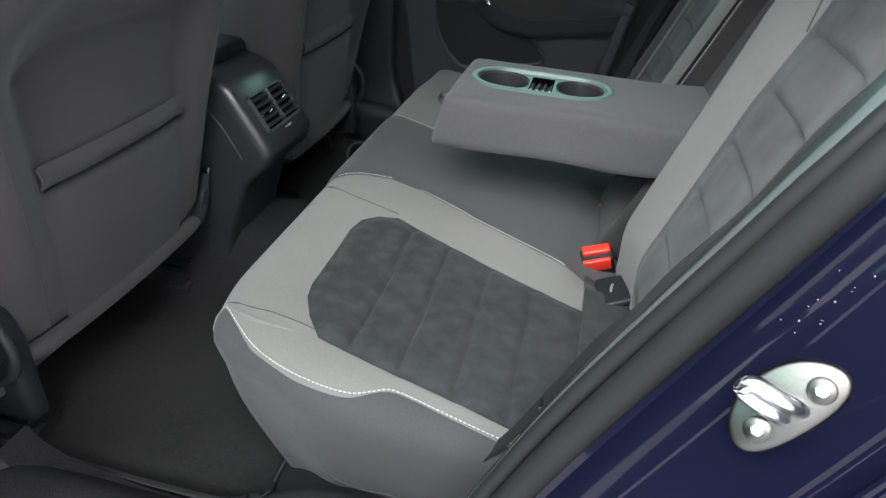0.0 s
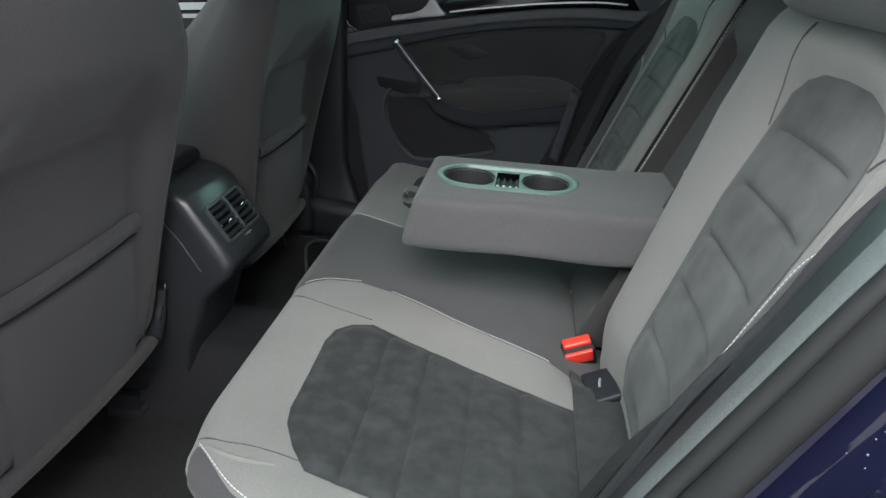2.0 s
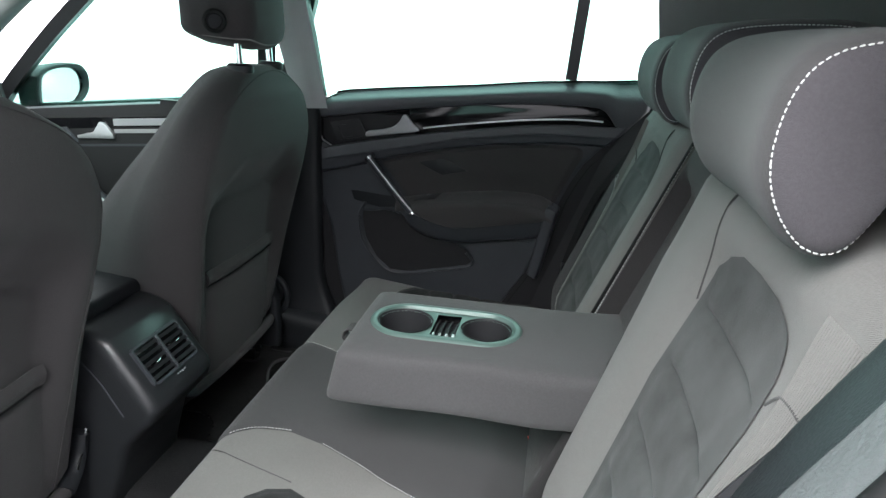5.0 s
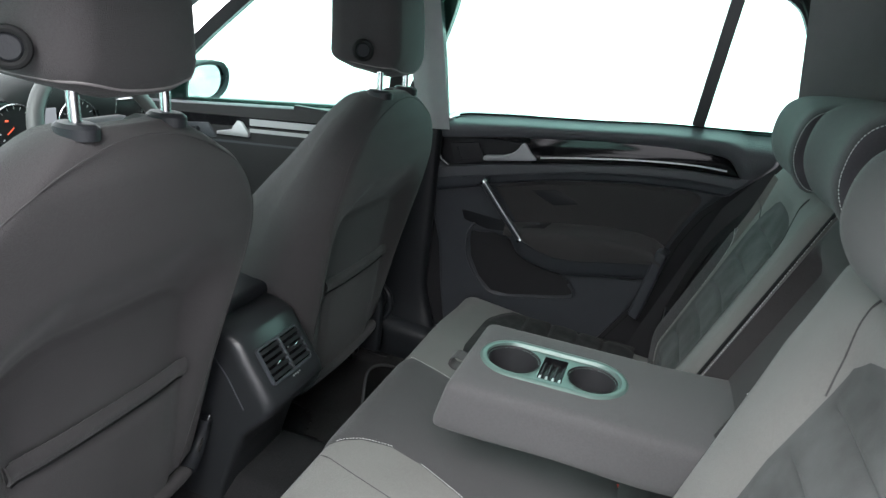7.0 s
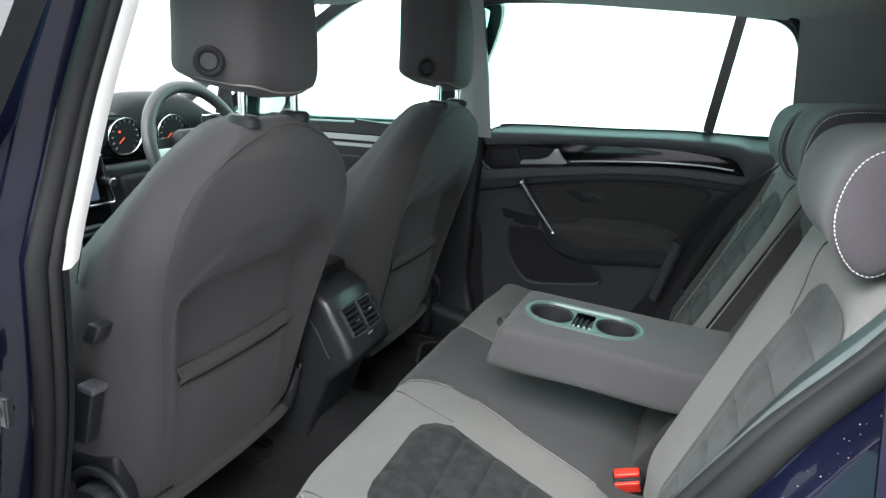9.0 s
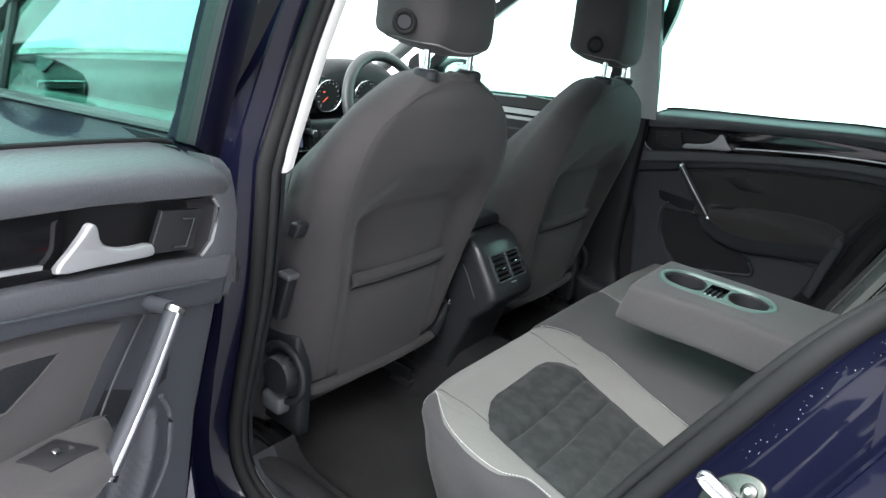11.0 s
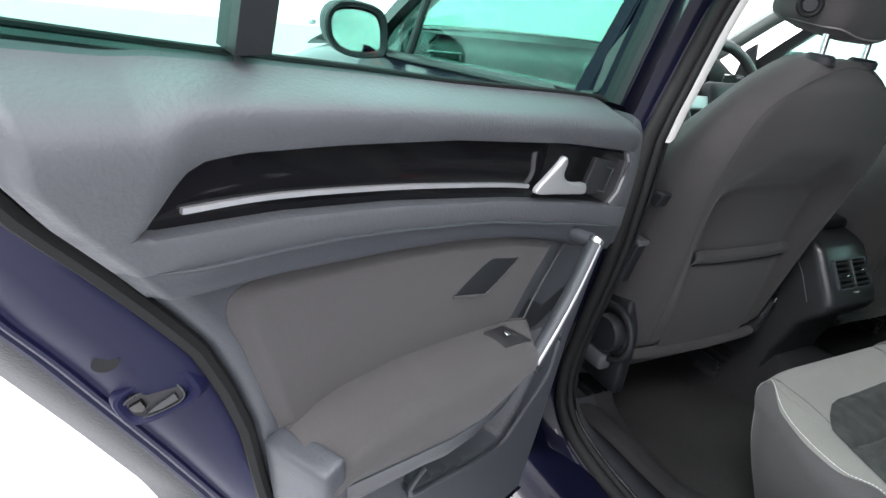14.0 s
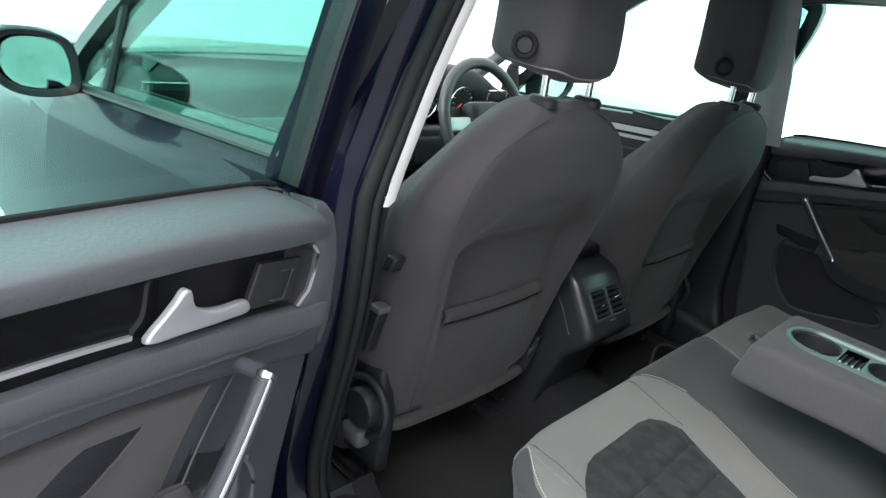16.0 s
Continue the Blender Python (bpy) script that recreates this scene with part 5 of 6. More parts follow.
def rear_door(P, label, glass_label, frame_paint, rocker, bar):
    base = P(0.76, 0.40)
    d = thing("rear_door", label, "car door", tuple(base), "rear doors")
    out = P(0, 0, 1) - P(0, 0, 0)
    back = (P(1, 0, 0) - P(0, 0, 0)).normalized()
    TS = steps(0, 0.84, 44) + steps(0.85, 0.985, 40) + [0.99, 0.994, 0.997, 1.0]

    def band(name, low, high, wprof, material, s0=None, rows=14, text="", thick=0.006, cols=TS):
        def f(t, v):
            s = 0.7 + 0.7 * t
            for _ in range(14):
                z = interp(s, low) + (interp(s, high) - interp(s, low)) * v
                a = interp(z, FRONT) if s0 is None else s0
                s += 0.45 * (a + (interp(z, REAR) - a) * t - s)
            z = interp(s, low) + (interp(s, high) - interp(s, low)) * v
            return P(s, z, wprof(v, s, z) - 0.012 * smooth01(0.985, 1, t) - (0.016 * (1 - smooth01(0, 0.035, t)) if s0 is None else 0))
        return part(name, slab(f, cols, rows if isinstance(rows, list) else steps(0, 1, rows), out * -thick), material, d, text, angle=55)

    # pillow of soft trim under the window, with a lip over the strip
    def pillow(v, s, z):
        lip = 1 - smooth01(1.392, 1.408, s)
        w = 0.008 - 0.013 * lip * (1 - smooth01(0, 0.055, v)) + 0.010 * math.sin(math.pi * min(v / 0.85, 1))
        return w - 0.040 * smooth01(0.50, 1.0, v) ** 1.6 - 0.010 * (1 - smooth01(0.69, 0.80, s))
    band("upper_trim", BTOP, BELT, pillow, M_SOFT, rows=[0, 0.015, 0.03, 0.045, 0.06] + steps(0.1, 1, 18), text="grained soft-touch upper trim")
    # piano-black strip lying in the recess
    s_top = [(0.950, 0.9425), (1.04, 0.954), (1.127, 0.965), (1.257, 0.975), (1.34, 0.979), (1.366, 0.977), (1.378, 0.971), (1.386, 0.962), (1.394, 0.951), (1.402, 0.940)]
    s_low = [(0.950, 0.8775), (1.04, 0.894), (1.191, 0.918), (1.303, 0.931), (1.384, 0.9355), (1.402, 0.9395)]

    def strip(u, q):
        u += 0.0135 * (1 - q) * (1 - smooth01(0.95, 1.02, u))
        v = interp(u, s_low) + (interp(u, s_top) - interp(u, s_low)) * q
        return P(u, v, -0.004 + 0.003 * math.sin(math.pi * q))

    black = part("gloss_strip", sheet(strip, steps(0.9505, 1.33, 40) + steps(1.334, 1.4015, 24), steps(0, 1, 12), 0.003), M_PIANO, d, "piano-black decorative strip")
    part("rim", tube([P(p.x, p.y, 0.0005) for p in curve_pts([(u, v, 0) for u, v in ((1.30, 0.9795), (1.345, 0.9805), (1.369, 0.978), (1.381, 0.971), (1.389, 0.962), (1.397, 0.951), (1.405, 0.940))], 5)], 0.0024, 8, up=(0, 0.3, 1)), M_TRIM, black, "slate rounded end rim")
    line = curve_pts([P(s, z, 0.0) for s, z in ((1.376, 0.9475), (1.307, 0.945), (1.196, 0.9325), (1.09, 0.917), (1.028, 0.907), (0.983, 0.8985))], 8)
    part("chrome_line", sweep(line, [(-0.002, -0.0019), (0.002, -0.0019), (0.002, 0.0019), (-0.002, 0.0019)]), M_ALU, black, "satin chrome line")
    # handle in its dish
    dish = [(0.955, 0.941), (0.928, 0.937), (0.84, 0.922), (0.744, 0.9045), (0.734, 0.893), (0.738, 0.872), (0.746, 0.852), (0.766, 0.840), (0.86, 0.861), (0.966, 0.882)]
    hollow = bmesh.new()
    mu, mv = sum(p[0] for p in dish) / len(dish), sum(p[1] for p in dish) / len(dish)
    rings = [[hollow.verts.new(P(mu + (u - mu) * k, mv + (v - mv) * k, w)) for u, v in dish] for k, w in ((1.0, -0.0025), (0.985, -0.006), (0.95, -0.022), (0.85, -0.030))]
    for A, B in zip(rings, rings[1:]):
        for i in range(len(A)):
            hollow.faces.new((A[i - 1], A[i], B[i], B[i - 1]))
    hollow.faces.new(rings[-1])
    part("handle_dish", hollow, M_WELL, black, "dark handle recess")
    # trim rim in aluminium, so its highlight is painted in
    part("dish_rim", tube([P(u, v, 0.003) for u, v in dish[3:8]], 0.0018, 6), M_ALU, black, "thin front rim of the dish, its highlight put into pale metal")
    lever = [(p.x, p.y) for p in curve_pts([(u, v, 0) for u, v in ((0.974, 0.8905), (0.963, 0.906), (0.953, 0.922), (0.947, 0.930), (0.939, 0.928), (0.930, 0.912), (0.919, 0.901), (0.903, 0.893), (0.880, 0.887), (0.853, 0.8815), (0.851, 0.868), (0.885, 0.874), (0.930, 0.882))], 3, True)]

    def lever_pt(u, v, w):
        return P(u, v, 0.002 + w + 0.010 * smooth01(0.895, 0.93, v) - 0.003 * smooth01(0.90, 0.85, u))
    part("door_handle", plate(lever, lever_pt, 0.007, 0.003, segs=3), M_ALU, black, "satin silver door handle", angle=60)
    part("lock_slider", plate([(0.832, 0.911), (0.764, 0.897), (0.780, 0.853), (0.852, 0.868)], lambda u, v, w: P(u, v, -0.004 + w), 0.006, 0.0015), M_WELL, black, "dark lock slider")
    part("slider_grip", tube([P(0.802, 0.895, 0.004), P(0.783, 0.891, 0.005), P(0.797, 0.862, 0.005), P(0.818, 0.867, 0.004)], 0.0010, 6), M_TRIM, black, "thin slate slider edge")
    part("slider_edge", tube([P(0.832, 0.911, 0.001), P(0.852, 0.868, 0.001)], 0.0012, 6), M_TRIM, black, "slate edge between lever and slider")

    # bands under the strip, one standing proud of the other
    def fade(s):
        return smooth01(0.70, 0.80, s) * (1 - smooth01(1.36, 1.42, s))
    band("middle_band", TLOW, BBOT, lambda v, s, z: 0.007 - 0.010 * smooth01(0.88, 1, v) * (1 - smooth01(1.392, 1.408, s)) + 0.001 * smooth01(1.39, 1.41, s), M_SOFT, rows=10, text="slate grained trim band")
    band("lower_band", FTOP, TLOW, lambda v, s, z: 0.004 + (0.005 * math.sin(math.pi * min(0.15 + v, 1) * 0.62) + 0.0025 * smooth01(0.7, 0.95, v)) * fade(s) - 0.012 * (1 - smooth01(0, 0.22, v)) * fade(s), M_TRIM, rows=[0, 0.04, 0.08, 0.13, 0.2, 0.3, 0.45, 0.6, 0.75, 0.85, 0.92, 0.96, 0.985, 1], text="slate grained trim ledge")
    part("band_edge", tube([P(s, interp(s, TLOW), 0.0085 * fade(s) + 0.004) for s in steps(0.76, 1.405, 60)], 0.0014, 6, up=(0, 0.3, 1), scale=lambda t: 1 - smooth01(0.9, 1, t) * 0.8), M_TRIM, d)
    cap = [(0.688, 0.83), (0.687, 0.875), (0.694, 0.905), (0.704, 0.932), (0.722, 0.948), (0.748, 0.957), (0.74, 0.910), (0.732, 0.893), (0.742, 0.85), (0.762, 0.836), (0.79, 0.836), (0.79, 0.80), (0.77, 0.782), (0.705, 0.762), (0.692, 0.79)]
    part("front_cap", plate(cap, lambda u, v, w: P(u, v, -0.03 + w), 0.0325, 0.008, segs=3), M_SOFT, d, "slate trim wrapping round the front end", angle=60)
    # lower panel with a hollow for the door pocket
    LOWZ = [(0.6, 0.36), (1.5, 0.36)]
    band("lower_trim", LOWZ, FTOP, lambda v, s, z: -0.006 - 0.034 * smooth01(0, 0.014, inside(s, z, MOUTH)), M_TRIM, rows=86, text="slate lower door trim with a pocket", thick=0.012, cols=steps(0, 0.75, 90) + steps(0.76, 1, 14))

    def cloth(t, v):
        s = 0.86 + 0.46 * t
        for _ in range(5):
            lo, hi = interp(s, ATOP) - 0.012, interp(s, FTOP) - 0.001
            z = lo + (hi - lo) * v
            s = interp(z, CFRONT) + (interp(z, CREAR) - interp(z, CFRONT)) * t
        e = min(t * 0.4, 1 - t, (1 - v) * 0.5)
        sink = 0.010 * math.exp(-((s - interp(z, CFRONT)) / 0.05) ** 2)
        return P(s, z, -0.005 + 0.008 * smooth01(0, 0.035, e) - sink + 0.0006 * noise.noise(Vector((s * 14, z * 14, 3))))

    part("cloth_panel", slab(cloth, steps(0, 0.9, 44) + steps(0.91, 1, 12), steps(0, 0.9, 20) + steps(0.91, 1, 8), out * -0.003), M_DOORCLOTH, d, "dark grey cloth door panel", angle=60)
    tag = [(1.090, 0.799), (1.066, 0.813), (1.045, 0.823), (1.028, 0.827), (0.974, 0.813), (0.999, 0.799), (1.031, 0.784)]
    lens = part("lamp_lens", plate(tag, lambda u, v, w: P(u, v, -0.004 + w), 0.0075, 0.0015), M_PLASTIC, d, "flush dark door lens")
    part("lens_rim", tube([P(u, v, 0.0035) for u, v in tag[4:] + tag[:1]], 0.0014, 6), M_DOORCLOTH, lens)

    # armrest: flat top, rolled front
    def rest(s, v):
        zb, zl = interp(s, ATOP), interp(s, ALOW)
        k = smooth01(0.915, 0.985, s)
        drop = 0.012 + 0.008 * smooth01(1.05, 1.2, s)
        if v < 0.45:
            q = v / 0.45
            w, z = 0.050 * q, zb - drop * q * q + 0.003 * math.sin(math.pi * q)
        elif v < 0.75:
            a = (v - 0.45) / 0.30 * math.pi / 2
            w, z = 0.050 + 0.011 * math.sin(a), zb - drop - 0.017 * (1 - math.cos(a))
        else:
            q = (v - 0.75) / 0.25
            z0 = zb - drop - 0.017
            w, z = 0.061 - 0.009 * q * q, z0 + (zl - z0) * q
        return P(s, z, -0.002 + w * (0.25 + 0.75 * k))

    part("armrest", slab(rest, steps(0.925, 1.288, 56), steps(0, 0.45, 10) + steps(0.48, 0.75, 9) + steps(0.78, 1, 8), out * -0.004), M_DOORCLOTH, d, "dark grey cloth armrest", angle=70)
    part("seam", tube([P(s, interp(s, ATOP) + 0.001, 0.0015) for s in steps(0.92, 1.288, 40)], 0.0012, 6), M_SEAM, d)

    def rim(s, v):
        zl, zr = interp(s, ALOW), interp(s, RIMLOW)
        k = 0.25 + 0.75 * smooth01(0.915, 0.985, s)
        w = interp(v, [(0, 0.044), (0.05, 0.053), (0.12, 0.0555), (0.25, 0.052), (0.8, 0.040), (0.9, 0.034), (1, 0.0)])
        z = zl + (zr - zl) * interp(v, [(0, -0.02), (0.05, -0.03), (0.12, 0.02), (0.8, 0.92), (0.9, 1.0), (1, 1.05)])
        return P(s, z, w * k - 0.004)

    part("armrest_rim", slab(rim, steps(0.93, 1.290, 50), [0, 0.05, 0.085, 0.12, 0.18, 0.25, 0.4, 0.6, 0.8, 0.86, 0.9, 0.95, 1], out * -0.003), M_TRIM, d, "slate underside of the armrest", angle=60)
    blk = rbox((1.281, 0.56, -0.01), (1.303, 0.738, 0.058), 0.005, (4, 10, 6), lambda v: P(v.x - 0.14 * max(v.z, 0) - 0.18 * (0.73 - v.y), v.y - 0.5 * (v.x - 1.287), v.z))
    part("rest_end", blk, M_TRIM, d, "slate end block of the armrest")

    def on_rest(s, w, lift):
        zb, q = interp(s, ATOP), w / 0.05
        return P(s, zb - (0.012 + 0.008 * smooth01(1.05, 1.2, s)) * q * q + 0.003 * math.sin(math.pi * q) + lift, w - 0.002)
    sw = part("window_switch", plate([(1.034, 0.015), (0.992, 0.012), (0.972, 0.041), (1.024, 0.040)], lambda u, v, w: on_rest(u, v, w), 0.0025, 0.0008), M_WELL, d, "black window switch plate")
    # near rocker's glint is put into chrome; the far one stays dull
    part("switch_rocker", rbox((1.002, 0.025, 0.002), (1.010, 0.031, 0.0050), 0.0012, (3, 3, 2), lambda v: on_rest(v.x, v.y, v.z)), rocker, sw, "small window rocker")
    # pocket edge
    lip = curve_pts([P(s, z, 0.001 + 0.012 * smooth01(0.52, 0.62, z)) for s, z in [(0.852, 0.70)] + MOUTH[:11]], 4)
    part("pocket_lip", tube(lip, 0.0034, 8), M_TRIM, d, "slate pocket edge")
    part("ledge_line", tube([P(s, 0.618 + 0.075 * (s - 1.085), -0.003) for s in steps(1.10, 1.245, 12)], 0.0026, 6), M_TRIM, d)
    # hollow behind the grip, and the grip
    # dark plate puts the hollow's shade into its colour
    part("grip_recess", plate([(0.79, 0.776), (0.845, 0.796), (0.868, 0.793), (0.888, 0.768), (0.909, 0.744), (0.931, 0.715), (0.93, 0.69), (0.88, 0.685), (0.82, 0.70)], lambda u, v, w: P(u, v, -0.011 + w - 0.004 * smooth01(0.72, 0.80, v)), 0.006, 0.001), M_PLASTIC, d, "dark plate carrying the shade of the hollow behind the grip")
    # pale tube paints the light line where that shade begins
    part("recess_edge", tube(curve_pts([P(0.853, 0.806, -0.002), P(0.871, 0.786, -0.002), P(0.906, 0.745, -0.001), P(0.930, 0.713, 0.001)], 6), 0.0013, 6), M_SOFT, d)
    g0, g1 = P(0.867, 0.8215, 0.042), P(0.973, 0.692, 0.047)
    ax = (g1 - g0)
    grip = part("grip_handle", sweep([g0 + ax * t + out * 0.003 * math.sin(math.pi * t) for t in steps(0, 1, 14)], ring(0.0102, 16, 0.0095)), M_TRIM, d, "slate pull grip")
    side = (out * 0.80 + back * 0.60).normalized()
    part("grip_trim", sweep([g0 + ax * t + side * 0.0072 + out * 0.003 * math.sin(math.pi * t) for t in steps(0.0, 1, 14)], ring(0.0040, 8, 0.0034)), M_ALU, grip, "satin chrome inlay of the grip")
    for c in (g0, g1):
        e = ax.normalized() * 0.003
        part("end_cap", tube([c - e, c + e], 0.0110, 14), M_CHROME, grip, "chrome end cap")
        part("mount", tube([c - out * 0.045, c - out * 0.004], 0.0088, 12), M_TRIM, grip, "slate grip mount")

    # painted shut face of the shell behind the trim
    def shut(z, f):
        r = interp(z, REAR) + 0.010
        e = max(interp(z, EDGE), r + 0.014) - 0.006
        return P(r + (e - r) * f, z, interp(f, [(0, -0.016), (0.12, -0.015), (0.35, -0.022), (0.7, -0.036), (0.88, -0.048), (1, -0.062)]))

    def lip_pt(z, q):
        e = max(interp(z, EDGE), interp(z, REAR) + 0.024)
        a, w = [(-0.006, -0.062), (-0.003, -0.064), (0.0, -0.063), (0.003, -0.065), (0.005, -0.070), (0.006, -0.082), (0.010, -0.083), (0.013, -0.087), (0.014, -0.096)][q]
        return P(e + a, z, w)
    ZS = steps(0.34, 1.03, 46)
    part("painted_edge", sheet(shut, ZS, [0, 0.06, 0.12, 0.22, 0.35, 0.5, 0.6, 0.7, 0.8, 0.88, 0.94, 1]), M_INNERBLUE, d, "dark blue painted door edge", angle=50)
    part("painted_lip", sheet(lip_pt, ZS, range(9)), M_INNERBLUE, d, "folded dark blue edge of the door skin", angle=20)
    part("edge_seal", tube([P(interp(z, REAR) + 0.007, z, -0.017) for z in ZS], 0.0075, 8, up=(0, 0.3, 1)), M_RUBBER, d, "black rubber edge")
    part("weather_seal", sheet(lambda z, q: P(max(interp(z, EDGE), interp(z, REAR) + 0.024) + 0.012 + 0.030 * q, z, -0.092 - 0.046 * q + 0.008 * math.sin(math.pi * q)), ZS, steps(0, 1, 8), 0.006), M_PLASTIC, d, "black rubber weather seal")

    def skin(t, z):
        a, b = interp(z, FRONT) - 0.03, max(interp(z, EDGE), interp(z, REAR) + 0.024) + 0.04
        s = a + (b - a) * t
        return P(s, min(z, interp(s, BELT) - 0.045), -0.138 - 0.02 * math.sin(math.pi * smooth01(0.3, 1.0, z)) * math.sin(math.pi * min(1, 4 * (1 - t)) / 2))
    part("outer_skin", sheet(skin, steps(0, 1, 20), steps(0.30, 0.985, 24), 0.004), M_BLUE, d, "dark blue painted outer skin")
    part("front_edge", sheet(lambda z, q: P(interp(z, FRONT) - 0.004 - 0.02 * q, z, -0.016 - 0.12 * q), steps(0.32, 0.965, 20), steps(0, 1, 4)), M_BLUE, d, "dark blue painted front edge")
    part("belt_top", sheet(lambda s, q: P(s, interp(s, BELT) - 0.004 - 0.035 * q, -0.03 - 0.11 * q), steps(0.76, 1.52, 30), steps(0, 1, 4), 0.004), M_RUBBER, d, "black window channel")
    part("belt_strip", tube([P(s, interp(s, BELT) + 0.0005, -0.034) for s in steps(0.77, 1.50, 30)], 0.003, 8, up=(0, 0.3, 1)), M_RUBBER, d, "black rubber window wiper")
    part("bottom_edge", sheet(lambda s, q: P(s, 0.335 - 0.01 * q, -0.012 - 0.12 * q), steps(0.78, 1.1, 10), steps(0, 1, 3)), M_BLUE, d)
    # latch in the shut face
    m = shut(0.793, 0.66)
    across = (shut(0.793, 0.85) - shut(0.793, 0.45)).normalized()
    nn = across.cross(Vector((0, 0, 1))).normalized()
    if nn.dot(out) < 0:
        nn = -nn
    un = (across * 0.85 - Vector((0, 0, 0.50))).normalized()
    vn = nn.cross(un)
    at = lambda u, v, w: m + un * u + vn * v + nn * w

    def oval(a, b, k=28):
        return [(a * math.copysign(abs(math.cos(t)) ** 0.6, math.cos(t)), b * math.copysign(abs(math.sin(t)) ** 0.6, math.sin(t))) for t in steps(0, 2 * math.pi, k)[:-1]]
    latch = part("door_latch", plate(oval(0.021, 0.0098), lambda u, v, w: at(u, v, w - 0.001), 0.003, 0.001), M_WELL, d, "black and steel door latch")
    part("latch_claw", plate([(0.006, -0.006), (0.016, -0.005), (0.015, 0.0), (0.010, 0.003), (0.006, 0.001)], lambda u, v, w: at(u, v, 0.002 + w), 0.004, 0.001), M_PLATE, latch, "dull steel latch claw")
    part("latch_pawl", plate([(-0.016, 0.0), (0.0, 0.003), (0.010, 0.006), (-0.002, 0.0075), (-0.016, 0.006)], lambda u, v, w: at(u, v, 0.002 + w), 0.003, 0.001), M_FRAME, latch, "dark steel latch pawl")
    part("latch_slot_edge", sweep([at(u, v, 0.002) for u, v in oval(0.021, 0.0101)], ring(0.0009, 6), True, tuple(nn)), M_FRAME, latch, "thin dark edge of the slot")
    bulge = bmesh.new()
    loops = [[bulge.verts.new(at(u * k - 0.004, v * k - 0.002, w)) for u, v in oval(0.032, 0.0175, 40)] for k, w in ((1.06, -0.003), (1.0, 0.001), (0.92, 0.0045), (0.82, 0.005), (0.70, 0.002), (0.62, -0.001))]
    for A, B in zip(loops, loops[1:]):
        for i in range(len(A)):
            bulge.faces.new((A[i - 1], A[i], B[i], B[i - 1]))
    part("latch_rim", bulge, M_INNERBLUE, latch, "raised dark blue rim round the latch")
    h = shut(0.834, 0.74)
    part("latch_hole", plate([(0.0095 * math.cos(t), 0.0065 * math.sin(t)) for t in steps(0, 2 * math.pi, 18)[:-1]], lambda u, v, w: h + un * u + vn * v + nn * (w - 0.002), 0.0035), M_RUBBER, d, "small black hole in the painted edge")

    # window frame, divider and glass (the upper part leans in)
    def lean(z):
        return -0.045 + 0.20 * max(0.0, z - 0.96)
    frame_line = curve_pts([P(s, z, lean(z)) for s, z in ((0.707, 0.95), (0.695, 1.10), (0.672, 1.27), (0.69, 1.318), (0.82, 1.337), (1.0, 1.345), (1.32, 1.347), (1.435, 1.333), (1.49, 1.25), (1.548, 1.10), (1.51, 1.03))], 6)
    part("window_frame", sweep(frame_line, [(-0.022, -0.018), (0.022, -0.018), (0.024, 0.0), (0.018, 0.016), (-0.018, 0.016), (-0.024, 0.0)], up=tuple(out)), frame_paint, d, "dark painted window frame")
    inner_line = [p + (P(1.08, 1.12, lean(1.12)) - p) * 0.055 for p in frame_line]
    part("glass_run", sweep(inner_line, [(-0.008, -0.012), (0.008, -0.012), (0.008, 0.014), (-0.008, 0.014)], up=tuple(out)), M_WELL, d, "black rubber glass channel")
    post = [(0.690, 0.925), (0.735, 0.950), (0.722, 1.10), (0.700, 1.29), (0.648, 1.29), (0.668, 1.10), (0.676, 1.0)]
    part("frame_post", plate(post, lambda u, v, w: P(u, v, lean(v) - 0.022 + w), 0.040, 0.004), frame_paint, d, "dark painted front post of the window frame")
    b0, b1 = bar
    part("divider_bar", sweep([P(b0 + (b1 - b0) * t, 1.02 + 0.32 * t, lean(1.02 + 0.32 * t) + 0.002) for t in steps(0.045, 1, 6)], [(-0.0135, -0.010), (0.0135, -0.010), (0.0135, 0.010), (-0.0135, 0.010)], up=tuple(out)), M_FRAME, d, "black window divider bar")

    def pane(pts):
        return plate(pts, lambda u, v, w: P(u, v, lean(v) + w), 0.004)
    part("window_glass", pane([(0.715, 0.955), (0.70, 1.10), (0.685, 1.30), (1.0, 1.338), (b1, 1.34), (b0, 1.015)]), M_GLASS, d, glass_label, smooth=False)
    part("quarter_glass", pane([(b0 + 0.008, 1.02), (b1 + 0.008, 1.34), (1.43, 1.328), (1.54, 1.10), (1.50, 1.04)]), M_GLASS, d, "green-tinted fixed quarter glass", smooth=False)
    return d


rear_door(place_left, "open rear door with slate trim, piano-black strip and dark blue painted edge", "green-tinted rear door glass", M_BLUE, M_CHROME, (1.3155, 1.322))
rear_door(place_right, "closed far rear door with dark trim, piano-black strip and silver handle", "green-tinted rear door glass", M_FRAME, M_SOFT, (1.299, 1.318))


# ---- hinge and check strap of the open door ----
hg = thing("hinge", "small galvanised steel door hinge on the blue pillar", "hinge", (-0.345, -0.785, 0.76))
part("knuckle", tube([(-0.352, -0.795, 0.735), (-0.352, -0.795, 0.785)], 0.009, 12), M_FRAME, hg)
part("leaf", rbox((-0.36, -0.80, 0.742), (-0.318, -0.79, 0.778), 0.003, (3, 2, 3)), M_FRAME, hg)
part("bolt", tube([(-0.33, -0.802, 0.76), (-0.33, -0.786, 0.76)], 0.007, 6), M_STEEL, hg)

# ---- striker on the body ----
sk = thing("door_striker", "polished steel door striker bolted to the blue body", "striker", (0.372, -0.775, 0.765))
SO, SN = Vector((0.3665, -0.776, 0.7765)), Vector((-0.36, -0.78, 0.50)).normalized()
